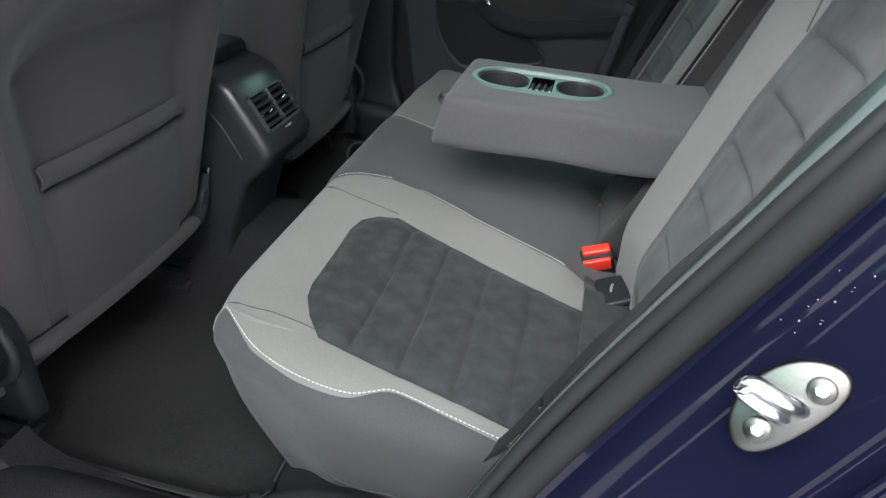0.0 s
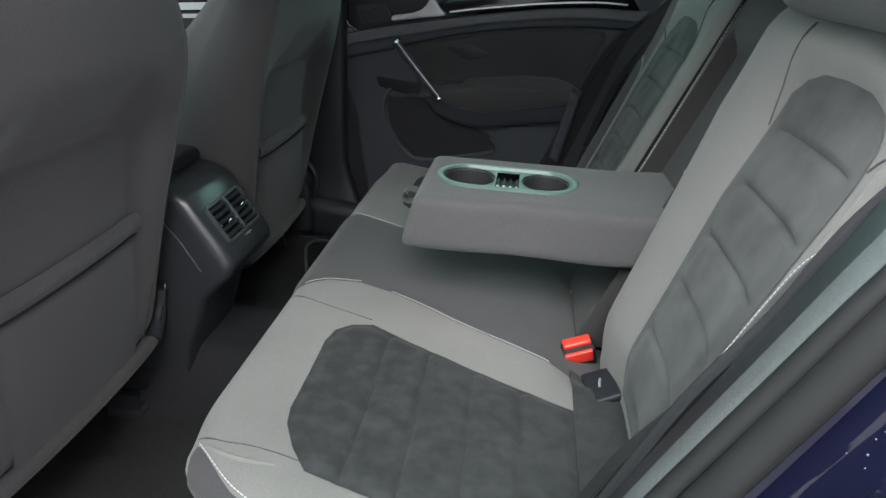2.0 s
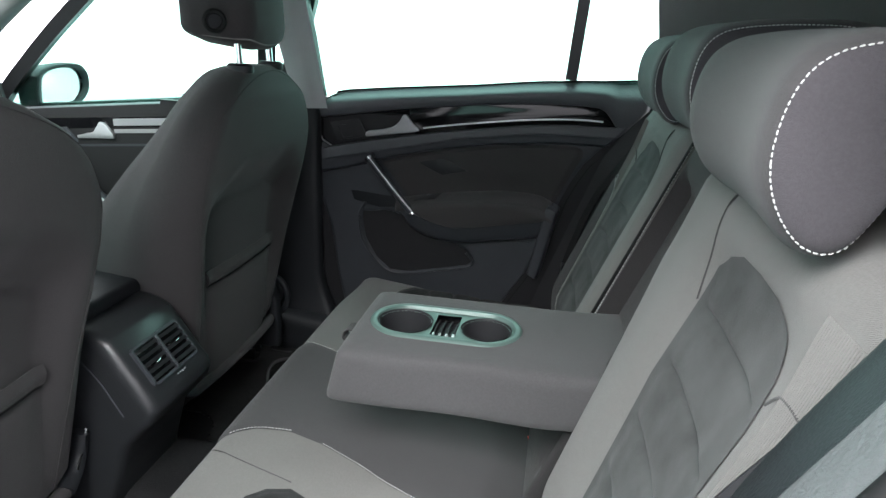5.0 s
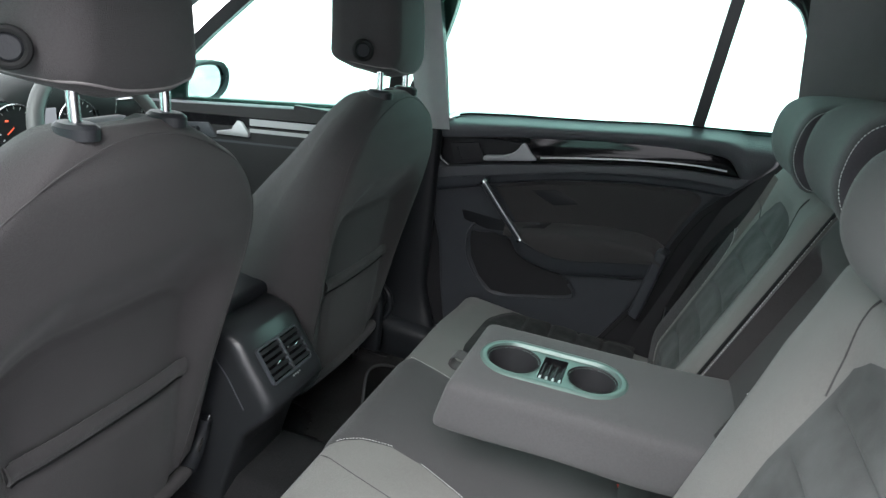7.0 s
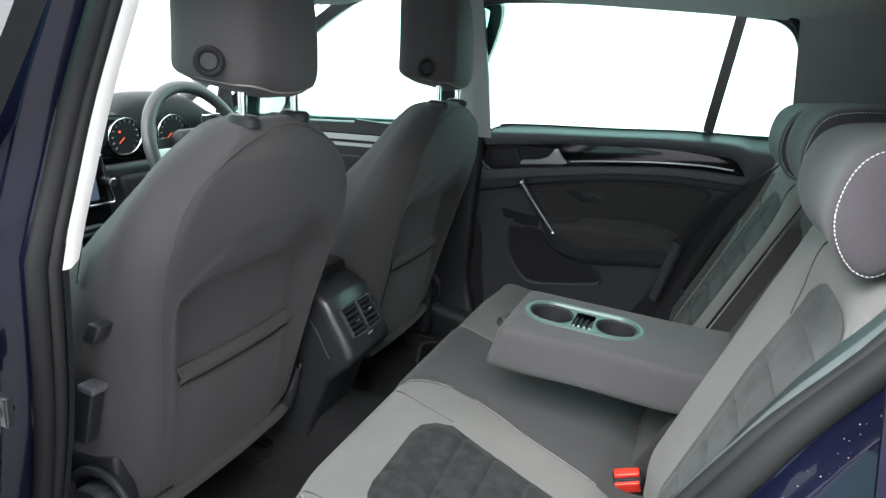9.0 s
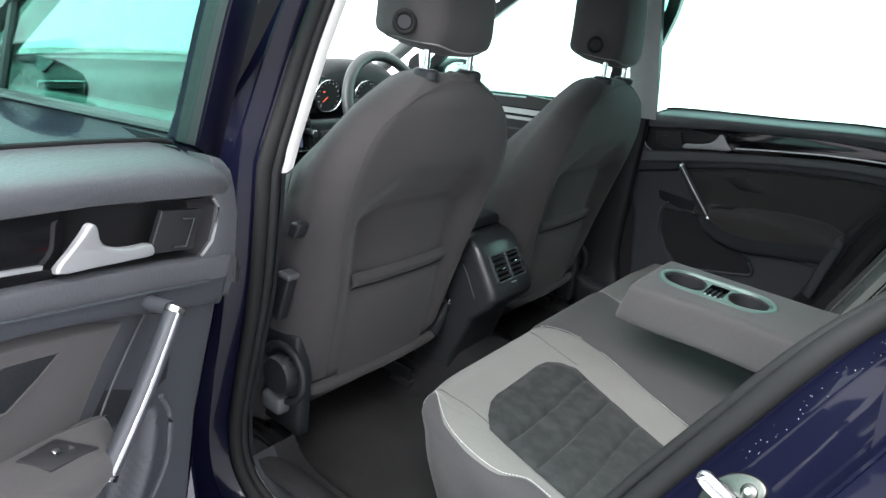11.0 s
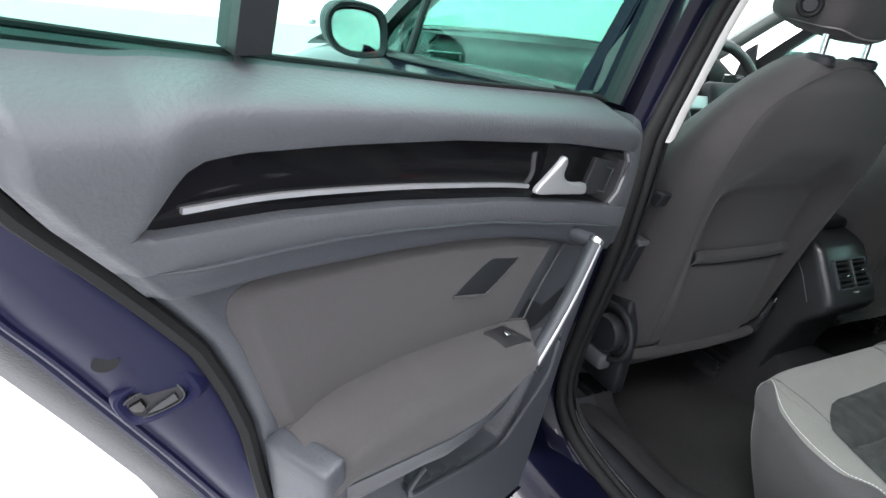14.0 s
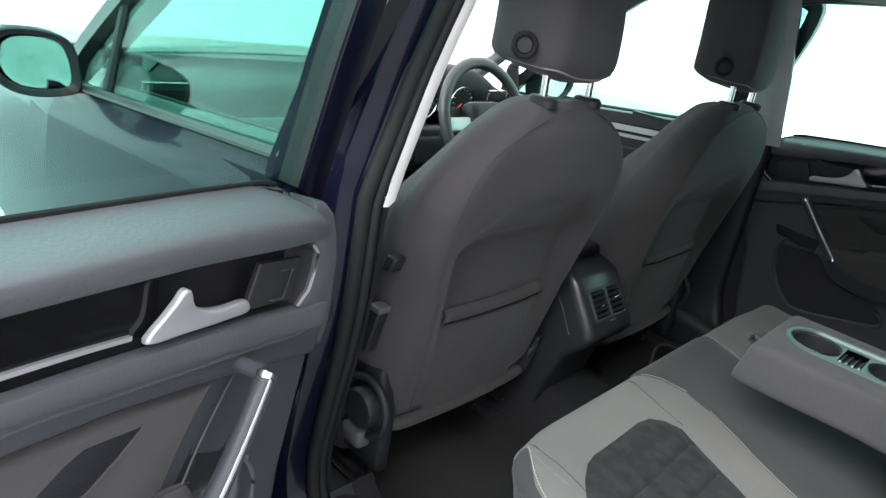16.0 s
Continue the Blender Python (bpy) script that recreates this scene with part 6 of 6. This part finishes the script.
SU = Vector((0.63, 0.18, 0.76))
SU = (SU - SN * SU.dot(SN)).normalized()
SV = SN.cross(SU).normalized()


def sk_at(u, v, w):
    return SO + SU * u + SV * v + SN * w


ell = [(0.034 * math.copysign(abs(math.cos(a)) ** 0.9, math.cos(a)), 0.018 * math.sin(a) * (1 + 0.25 * math.sin(a))) for a in steps(0, 2 * math.pi, 32)[:-1]]
part("base_plate", plate(ell, lambda u, v, w: sk_at(u, v, w - 0.014), 0.018, 0.0025, segs=3), M_PLATE, sk)
for u in (-0.019, 0.019):
    part("screw", sweep([sk_at(u, 0, 0.004), sk_at(u, 0, 0.0065), sk_at(u, 0, 0.0075)], ring(0.0072, 20), scale=lambda t: 1 if t < 0.9 else 0.8), M_PLATE, sk, "countersunk steel screw")
    part("screw_socket", sweep([sk_at(u, 0, 0.0065), sk_at(u, 0, 0.0082)], ring(0.0034, 6)), M_CHROME, sk)
loop = [(0.005, -0.004, 0.0), (0.003, 0.002, 0.010), (0.0, 0.011, 0.018), (-0.004, 0.020, 0.022), (-0.010, 0.021, 0.020), (-0.010, 0.014, 0.015), (-0.007, 0.005, 0.009), (-0.005, -0.003, 0.0)]
part("loop", tube(curve_pts([sk_at(*p) for p in loop], 6), 0.0048, 12), M_CHROME, sk, "bent steel striker loop")
# ---- roof and rear closing walls ----
roof = part("ceiling", sheet(lambda u, v: (u, v, 1.405 - 0.055 * (abs(v) / 0.6) ** 4 - 0.07 * smooth01(0.5, 1.2, u) - 0.06 * smooth01(-0.5, -0.85, u)), steps(-0.85, 1.25, 24), steps(-0.62, 0.62, 20), 0.03), M_LINER)
tagged(roof, "light grey cloth headliner", "ceiling", kind="structure")
skin_top = part("roof_panel", sheet(lambda u, v: (u, v, 1.450 - 0.06 * (abs(v) / 0.6) ** 4 - 0.075 * smooth01(0.5, 1.2, u) - 0.065 * smooth01(-0.5, -0.85, u)), steps(-0.85, 1.25, 24), steps(-0.62, 0.62, 20), 0.004), M_BLUE)
tagged(skin_top, "dark blue painted car roof", "roof", kind="structure")
tail = part("wall_rear", sheet(lambda u, v: (1.15 + 0.06 * math.sin(math.pi * v), -0.62 + 1.24 * u, 0.3 + 1.06 * v), steps(0, 1, 10), steps(0, 1, 10), 0.02), M_PLASTIC)
tagged(tail, "dark trim of the tailgate behind the seats", "wall", kind="structure")
shelf = thing("parcel_shelf", "black parcel shelf behind the rear seats", "shelf", (0.8, 0, 0.95))
part("board", rbox((0.62, -0.55, 0.935), (1.16, 0.55, 0.955), 0.008, (8, 10, 2)), M_WELL, shelf)
c = part("pillar_rear_left", sheet(lambda u, z: (0.50 + 0.64 * u - 0.06 * (1 - u) * (z - 1.0) / 0.35, -0.64 + 0.10 * u + 0.20 * max(0, z - 1.05), z), steps(0, 1, 10), steps(0.85, 1.37, 12), 0.01), M_PILLAR2)
tagged(c, "grey rear pillar trim by the open door", "trim", kind="structure")
for sgn, nm in ((-1, "roof_rail_left"), (1, "roof_rail_right")):
    p = curve_pts([(-1.42, 0.68 * sgn, 0.92), (-1.1, 0.635 * sgn, 1.15), (-0.78, 0.60 * sgn, 1.315), (-0.35, 0.59 * sgn, 1.365), (0.1, 0.59 * sgn, 1.375), (0.5, 0.59 * sgn, 1.35)], 6)
    tagged(part(nm, sweep(p, ring(0.035, 10, 0.028)), M_PILLAR), "light grey front pillar and roof rail trim", "trim", kind="structure")
hd = part("windscreen_header", sweep([(-0.80, y, 1.335) for y in steps(-0.6, 0.6, 12)], ring(0.04, 8, 0.02)), M_LINER)
tagged(hd, "grey trim over the windscreen", "trim", kind="structure")
ws = part("windscreen", sheet(lambda u, v: (-1.62 + 0.80 * v - 0.08 * (1 - (2 * u - 1) ** 2), -0.66 + 1.32 * u, 0.90 + 0.44 * v), steps(0, 1, 10), steps(0, 1, 8), 0.005), M_CLEAR)
tagged(ws, "clear windscreen", "window", kind="structure")


# ---- dashboard ----
def dashboard():
    d = thing("dashboard", "black dashboard with instrument dials and silver accents", "dashboard", (-1.4, 0, 0.3))
    def top(v):
        x, y, z = v
        hood = 0.075 * math.exp(-((y - 0.40) / 0.20) ** 4) * smooth01(-1.6, -1.35, x)
        return Vector((x + 0.05 * (z - 0.6) - 0.10 * smooth01(0.82, 0.62, z), y, z + hood * smooth01(0.7, 0.88, z)))
    part("body", rbox((-1.75, -0.70, 0.55), (-1.27, 0.70, 0.872), 0.05, (8, 40, 10), top), M_DASH, d)
    part("footwell", rbox((-1.8, -0.70, 0.25), (-1.36, 0.70, 0.57), 0.03, (4, 10, 4)), M_WELL, d)
    cl = part("instrument_panel", rbox((-1.315, 0.165, 0.755), (-1.262, 0.525, 0.90), 0.02, (3, 14, 6)), M_PIANO, d, "gloss black instrument cluster")
    for y in (0.248, 0.434):
        part("dial_ring", sweep([(-1.258, y + 0.060 * math.cos(a), 0.829 + 0.053 * math.sin(a)) for a in steps(0, 2 * math.pi, 40)[:-1]], ring(0.0022, 6), True, (1, 0, 0)), M_CHROME, cl, "bright dial ring")
        part("dial_face", tube([(-1.262, y, 0.829), (-1.2595, y, 0.829)], 0.053, 32, up=(0, 0, 1)), M_WELL, cl)
        marks = bmesh.new()
        for j in range(13):
            a = radians(225 - 22.5 * j)
            p, q = Vector((-1.2585, y + 0.042 * math.cos(a), 0.829 + 0.042 * math.sin(a))), Vector((-1.2585, y + 0.049 * math.cos(a), 0.829 + 0.049 * math.sin(a)))
            tube([p, q], 0.0009, 4, bm=marks)
        part("dial_marks", marks, M_ALU, cl, "pale dial scale")
        part("needle", tube([(-1.257, y - 0.005, 0.826), (-1.257, y - 0.022, 0.811)], 0.001, 5), M_NEEDLE, cl, "red needle")
    part("warning_lamp", rbox((-1.2585, 0.222, 0.842), (-1.256, 0.230, 0.846), 0.001, (2, 2, 2)), M_NEEDLE, cl, "small orange warning light")
    part("display", rbox((-1.262, 0.318, 0.800), (-1.256, 0.366, 0.866), 0.003, (2, 4, 4)), M_SCREEN, cl, "small white driver display")
    # centre stack
    st = part("radio_panel", rbox((-1.30, -0.17, 0.45), (-1.235, 0.145, 0.81), 0.02, (3, 8, 10), lambda v: Vector((v.x + 0.20 * (0.80 - v.z), v.y, v.z))), M_PIANO, d, "gloss black radio and climate panel")
    part("screen", rbox((-1.225, -0.100, 0.680), (-1.205, 0.085, 0.785), 0.004, (2, 6, 4), lambda v: Vector((v.x + 0.20 * (0.745 - v.z) + 0.008, v.y, v.z))), M_SCREEN2, st, "blue-grey touch screen")
    part("screen_frame", sweep([(-1.204 + 0.20 * (0.745 - z) + 0.008, y, z) for y, z in ((-0.115, 0.668), (0.128, 0.668), (0.112, 0.796), (-0.115, 0.796))], ring(0.004, 6), True, (1, 0, 0)), M_CHROME, st, "satin chrome screen frame")
    part("knee_panel", rbox((-1.34, 0.16, 0.60), (-1.262, 0.62, 0.755), 0.02, (4, 14, 8), lambda v: Vector((v.x + 0.25 * (0.74 - v.z), v.y, v.z))), M_CONSOLE, d, "slate lower dash panel")
    part("pocket", rbox((-1.30, 0.215, 0.625), (-1.247, 0.40, 0.715), 0.012, (3, 6, 4), lambda v: Vector((v.x + 0.25 * (0.74 - v.z), v.y, v.z))), M_WELL, d, "dark open pocket under the dials")
    for y in (-0.135, 0.126):
        part("radio_knob", tube([(-1.215, y, 0.722), (-1.180, y, 0.722), (-1.177, y, 0.722)], 0.014, 18, scale=lambda t: 1 if t < 0.9 else 0.8), M_CHROME, st, "chrome ringed rotary knob")
    for y in (-0.11, -0.03, 0.05):
        part("climate_knob", tube([(-1.19, y, 0.545), (-1.145, y, 0.545), (-1.142, y, 0.545)], 0.021, 20, scale=lambda t: 1 if t < 0.9 else 0.85), M_PLASTIC, st, "black climate knob")
        part("knob_ring", sweep([(-1.146, y + 0.021 * math.cos(a), 0.545 + 0.021 * math.sin(a)) for a in steps(0, 2 * math.pi, 24)[:-1]], ring(0.002, 6), True, (1, 0, 0)), M_CHROME, st, "thin chrome ring")
    for z in (0.60, 0.615, 0.50):
        part("button_strip", rbox((-1.19 + 0.2 * (0.745 - z) - 0.01, -0.12, z - 0.004), (-1.18 + 0.2 * (0.745 - z), 0.07, z + 0.004), 0.002, (2, 8, 2)), M_TRIM, st, "slim dark button strip")
    # outer air vents
    for y0, y1 in ((0.555, 0.675), (-0.675, -0.555), (-0.11, 0.01), (0.03, 0.150)):
        v = part("air_vent", sweep([(-1.262, y, z) for y, z in ((y0, 0.80), (y1 - 0.015, 0.80), (y1, 0.87), (y0 + 0.015, 0.87))], ring(0.005, 6), True, (1, 0, 0)), M_CHROME, d, "chrome framed air vent")
        for j in range(4):
            z = 0.812 + 0.014 * j
            part("slat", rbox((-1.275, y0 + 0.012, z - 0.002), (-1.263, y1 - 0.012, z + 0.002), 0.001, (2, 3, 2)), M_WELL, v)
    part("trim_line", rbox((-1.268, -0.69, 0.755), (-1.258, -0.20, 0.785), 0.004, (2, 8, 3)), M_ALU, d, "satin silver trim line")


dashboard()


def steering_wheel():
    s = thing("steering_wheel", "black leather steering wheel with silver spokes", "steering wheel", (-1.05, 0.33, 0.815))
    c = Vector((-1.05, 0.33, 0.815))
    tilt = Euler((0, radians(-24), 0)).to_matrix()
    P = lambda y, z, x=0.0: c + tilt @ Vector((x, y, z))
    part("rim", sweep([P(0.187 * math.cos(a), 0.187 * math.sin(a) if math.sin(a) > -0.85 else -0.16) for a in steps(0, 2 * math.pi, 56)[:-1]], ring(0.0190, 12, 0.017), True, tuple(tilt @ Vector((1, 0, 0)))), M_LEATHER, s, "black leather rim")
    part("airbag_boss", rbox((-0.02, -0.085, -0.075), (0.045, 0.085, 0.065), 0.03, (4, 8, 8), lambda v: P(v.y, v.z, v.x - 0.02)), M_PLASTIC, s, "black centre boss")
    for y in (-1, 1):
        part("spoke", rbox((-0.008, 0.06, -0.03), (0.008, 0.182, 0.015), 0.006, (3, 6, 4), lambda v: P(y * v.y, v.z, v.x)), M_ALU, s, "satin silver spoke")
        part("paddle", rbox((-0.03, 0.09, 0.01), (-0.022, 0.15, 0.05), 0.003, (2, 4, 4), lambda v: P(y * v.y, v.z, v.x)), M_PLASTIC, s)
    part("spoke", rbox((-0.008, -0.02, -0.17), (0.008, 0.02, -0.06), 0.006, (3, 4, 6), lambda v: P(v.y, v.z, v.x)), M_ALU, s, "satin silver spoke")
    part("badge", tube([P(0, 0, 0.022), P(0, 0, 0.028)], 0.024, 24), M_CHROME, s, "round chrome badge")
    part("column", tube([P(0, 0, -0.02), P(0, -0.02, -0.17)], 0.045, 16), M_PLASTIC, s, "black steering column shroud")
    for y in (-1, 1):
        part("stalk", tube([P(0.03 * y, -0.01, -0.04), P(0.15 * y, 0.005, -0.045)], 0.008, 8), M_PLASTIC, s, "black control stalk")


steering_wheel()


# ---- front doors, mirrors, wings ----
def wing_mirror(sgn, x, label):
    m = thing("door_mirror", label, "mirror", (x, 0.86 * sgn, 0.85), "door mirrors")
    out = [(-0.088, 0.875), (-0.082, 0.95), (-0.06, 0.985), (-0.01, 1.0), (0.055, 0.998), (0.084, 0.975), (0.092, 0.94), (0.082, 0.90), (0.05, 0.868), (0.0, 0.855), (-0.06, 0.858)]
    loop = [(p.x, p.y) for p in curve_pts([(y, z, 0) for y, z in out], 4, True)]
    wide = 0.94 if sgn < 0 else 1.25
    loop = [(y * wide, 0.918 + (z - 0.93) * 0.92) for y, z in loop]
    cz = 0.918
    bm = bmesh.new()
    R = []
    for dx, k in ((-0.006, 0.78), (0.0, 0.82), (0.004, 0.95), (0.0, 1.0), (-0.03, 1.0), (-0.07, 0.90), (-0.10, 0.62), (-0.11, 0.25)):
        R.append([bm.verts.new((x + dx, sgn * (0.893 + y * k), cz + (z - cz) * k)) for y, z in loop])
    for A, B in zip(R, R[1:]):
        for i in range(len(A)):
            bm.faces.new((A[i - 1], A[i], B[i], B[i - 1]))
    bm.faces.new(R[-1])
    part("housing", bm, M_PLASTIC, m, "black mirror housing")
    bm = bmesh.new()
    tilt = (0.40, 0.24) if sgn < 0 else (0.03, 0.06)
    vs = [bm.verts.new((x - 0.004 - tilt[0] * (y + 0.088) * 0.6 - tilt[1] * (z - cz + 0.07) * 0.6, sgn * (0.893 + y * 0.80), cz + (z - cz) * 0.80)) for y, z in loop]
    bm.faces.new(vs)
    bmesh.ops.solidify(bm, geom=bm.faces[:], thickness=0.003)
    part("mirror_glass", bm, M_MIRROR, m, "mirror glass reflecting the white studio", smooth=False)
    part("arm", sweep([(x - 0.03, sgn * 0.87, 0.872), (x - 0.03, sgn * 0.80, 0.862)], ring(0.022, 8, 0.012)), M_BLUE, m, "dark blue mirror foot")
    part("repeater", tube([(x - 0.01, sgn * 1.004, 0.925), (x - 0.05, sgn * 1.0, 0.92)], 0.006, 8), M_ALU, m, "slim clear indicator lens")
    return m


wing_mirror(-1, -1.205, "black and blue door mirror by the passenger door")
wing_mirror(1, -1.20, "black and blue door mirror on the driver side")


def front_door(sgn, label):
    d = thing("front_door", label, "car door", (-0.9, 0.8 * sgn, 0.3), "front doors")
    belt = lambda x: 0.935 + 0.085 * (x + 0.47) * 1.1
    def skin(u, v):
        x = -0.40 - 1.0 * u
        zt = belt(x) - 0.012
        z = 0.26 + (zt - 0.26) * v
        return (x + 0.03 * (1 - v) * (1 - u), sgn * (0.805 + 0.035 * math.sin(math.pi * (0.15 + 0.8 * v) ** 1.2) - 0.02 * smooth01(0.9, 1, v)), z)
    part("outer_skin", sheet(skin, steps(0, 1, 20), steps(0, 1, 20), 0.006), M_BLUE, d, "dark blue painted door skin")
    part("belt_moulding", tube([(x, sgn * 0.80, belt(x)) for x in steps(-0.42, -1.36, 20)], 0.009, 8), M_FRAME, d, "black window moulding")
    lean = lambda z: 0.785 - 0.22 * max(0, z - 0.93)
    pts = [(-0.445, 0.94), (-0.37, 1.10), (-0.315, 1.26), (-0.34, 1.31), (-0.52, 1.335), (-0.76, 1.30), (-1.02, 1.13), (-1.25, 0.95), (-1.32, 0.875)]
    part("window_frame", sweep(curve_pts([(x, sgn * lean(z), z) for x, z in pts], 6), [(-0.018, -0.015), (0.018, -0.015), (0.018, 0.015), (-0.018, 0.015)], up=(0, sgn, 0.2)), M_FRAME, d, "black window frame")
    if sgn < 0:
        part("quarter_bar", tube([(-1.13, sgn * lean(0.9), 0.872), (-1.10, sgn * lean(1.07), 1.07)], 0.011, 8), M_FRAME, d, "black quarter light bar")
    bm = plate([(-0.44, 0.93), (-0.37, 1.10), (-0.315, 1.26), (-0.34, 1.305), (-0.52, 1.33), (-0.76, 1.295), (-1.02, 1.125), (-1.25, 0.945), (-1.33, 0.86)], lambda u, v, w: (u, sgn * (lean(v) - w), v), 0.004)
    part("window_glass", bm, M_GLASS, d, "green-tinted front door glass", smooth=False)
    # inner trim
    inner = lambda z: 0.70 - 0.02 * math.sin(math.pi * min(max((z - 0.4) / 0.5, 0), 1))
    part("inner_panel", sheet(lambda u, v: (-0.42 - 0.92 * u, sgn * inner(0.35 + 0.5 * v), 0.35 + (belt(-0.42 - 0.92 * u) - 0.35) * v), steps(0, 1, 16), steps(0, 1, 16), 0.01), M_DASH, d, "dark inner door panel")
    part("belt_pad", sweep([(x, sgn * 0.725, belt(x) - 0.012) for x in steps(-0.40, -1.34, 16)], ring(0.028, 10, 0.016)), M_SOFT, d, "dark padded window ledge")
    part("gloss_strip", sweep([(x, sgn * 0.682, belt(x) - 0.062 - 0.02 * (x + 0.9)) for x in steps(-0.46, -1.13, 12)], [(-0.004, -0.033), (0.004, -0.033), (0.004, 0.033), (-0.004, 0.033)]), M_PIANO, d, "piano-black strip")
    part("chrome_line", sweep([(x, sgn * 0.676, belt(x) - 0.066 - 0.02 * (x + 0.9)) for x in steps(-0.46, -0.88, 12)], [(-0.003, -0.005), (0.003, -0.005), (0.003, 0.005), (-0.003, 0.005)]), M_ALU, d, "satin chrome line")
    part("trim_band", sweep([(x, sgn * 0.680, belt(x) - 0.112 - 0.02 * (x + 0.9)) for x in steps(-0.46, -1.10, 12)], [(-0.006, -0.012), (0.006, -0.012), (0.006, 0.012), (-0.006, 0.012)]), M_TRIM, d, "slate trim band")
    part("door_handle", plate([(-0.99, -0.006), (-0.94, 0.006), (-0.92, 0.034), (-0.905, 0.032), (-0.88, 0.004), (-0.88, -0.008), (-0.99, -0.014)], lambda u, v, w: (u, sgn * (0.676 - w), belt(-0.93) - 0.073 + v), 0.01, 0.003), M_ALU, d, "satin silver inner handle")
    part("silver_strip", sweep([(x, sgn * 0.676, belt(x) - 0.042 - 0.02 * (x + 0.9)) for x in steps(-0.46, -0.88, 12)], [(-0.003, -0.009), (0.003, -0.009), (0.003, 0.009), (-0.003, 0.009)]), M_ALU, d, "bright silver strip")
    sw = part("switch_plate", plate([(-1.115, -0.008), (-1.023, 0.004), (-0.993, -0.034), (-1.065, -0.046)], lambda u, v, w: (u, sgn * (0.676 - w), belt(-1.05) - 0.052 + v), 0.006, 0.002), M_TRIM, d, "grey switch panel")
    part("mirror_knob", tube([(-1.062, sgn * 0.67, belt(-1.05) - 0.073), (-1.062, sgn * 0.655, belt(-1.05) - 0.073)], 0.011, 14), M_PLASTIC, sw, "round mirror adjuster knob")
    part("grip_handle", sweep([(-1.012 + 0.119 * t, sgn * (0.65 - 0.006 * math.sin(math.pi * t)), 0.743 - 0.117 * t) for t in steps(0, 1, 10)], ring(0.012, 12, 0.011)), M_TRIM, d, "slate pull grip")
    part("grip_trim", sweep([(-1.012 + 0.119 * t, sgn * (0.64 - 0.006 * math.sin(math.pi * t)), 0.745 - 0.117 * t) for t in steps(0, 1, 10)], ring(0.004, 8)), M_ALU, d, "satin inlay of the grip")
    part("mirror_sail", plate([(-1.345, 0.862), (-1.33, 0.96), (-1.29, 0.99), (-1.262, 0.862)], lambda u, v, w: (u, sgn * (0.745 - w), v), 0.012, 0.003), M_FRAME, d, "black mirror triangle")
    return d


front_door(-1, "closed front passenger door in dark blue with green-tinted glass")
front_door(1, "closed driver door with dark trim and chrome line")
for sgn, nm in ((-1, "front_wing"), (1, "front_wing")):
    w = thing(nm, "dark blue front wing of the car", "car wing", (-1.8, 0.8 * sgn, 0.3), "front wings")
    part("panel", sheet(lambda u, v: (-1.40 - 1.1 * u, sgn * (0.815 - 0.05 * u * u - 0.25 * smooth01(0.75, 1.0, v) - 0.15 * u * smooth01(0.4, 1, v)), 0.30 + 0.60 * v - 0.16 * u * u * v), steps(0, 1, 14), steps(0, 1, 16), 0.006), M_BLUE, w)
bn = thing("bonnet", "dark blue bonnet in front of the windscreen", "bonnet", (-2.0, 0, 0.8))
part("panel", sheet(lambda u, v: (-1.55 - 0.95 * u, -0.60 + 1.2 * v, 0.915 - 0.17 * u * u - 0.02 * (2 * v - 1) ** 2 - 0.03 * u), steps(0, 1, 10), steps(0, 1, 12), 0.006), M_BLUE, bn)
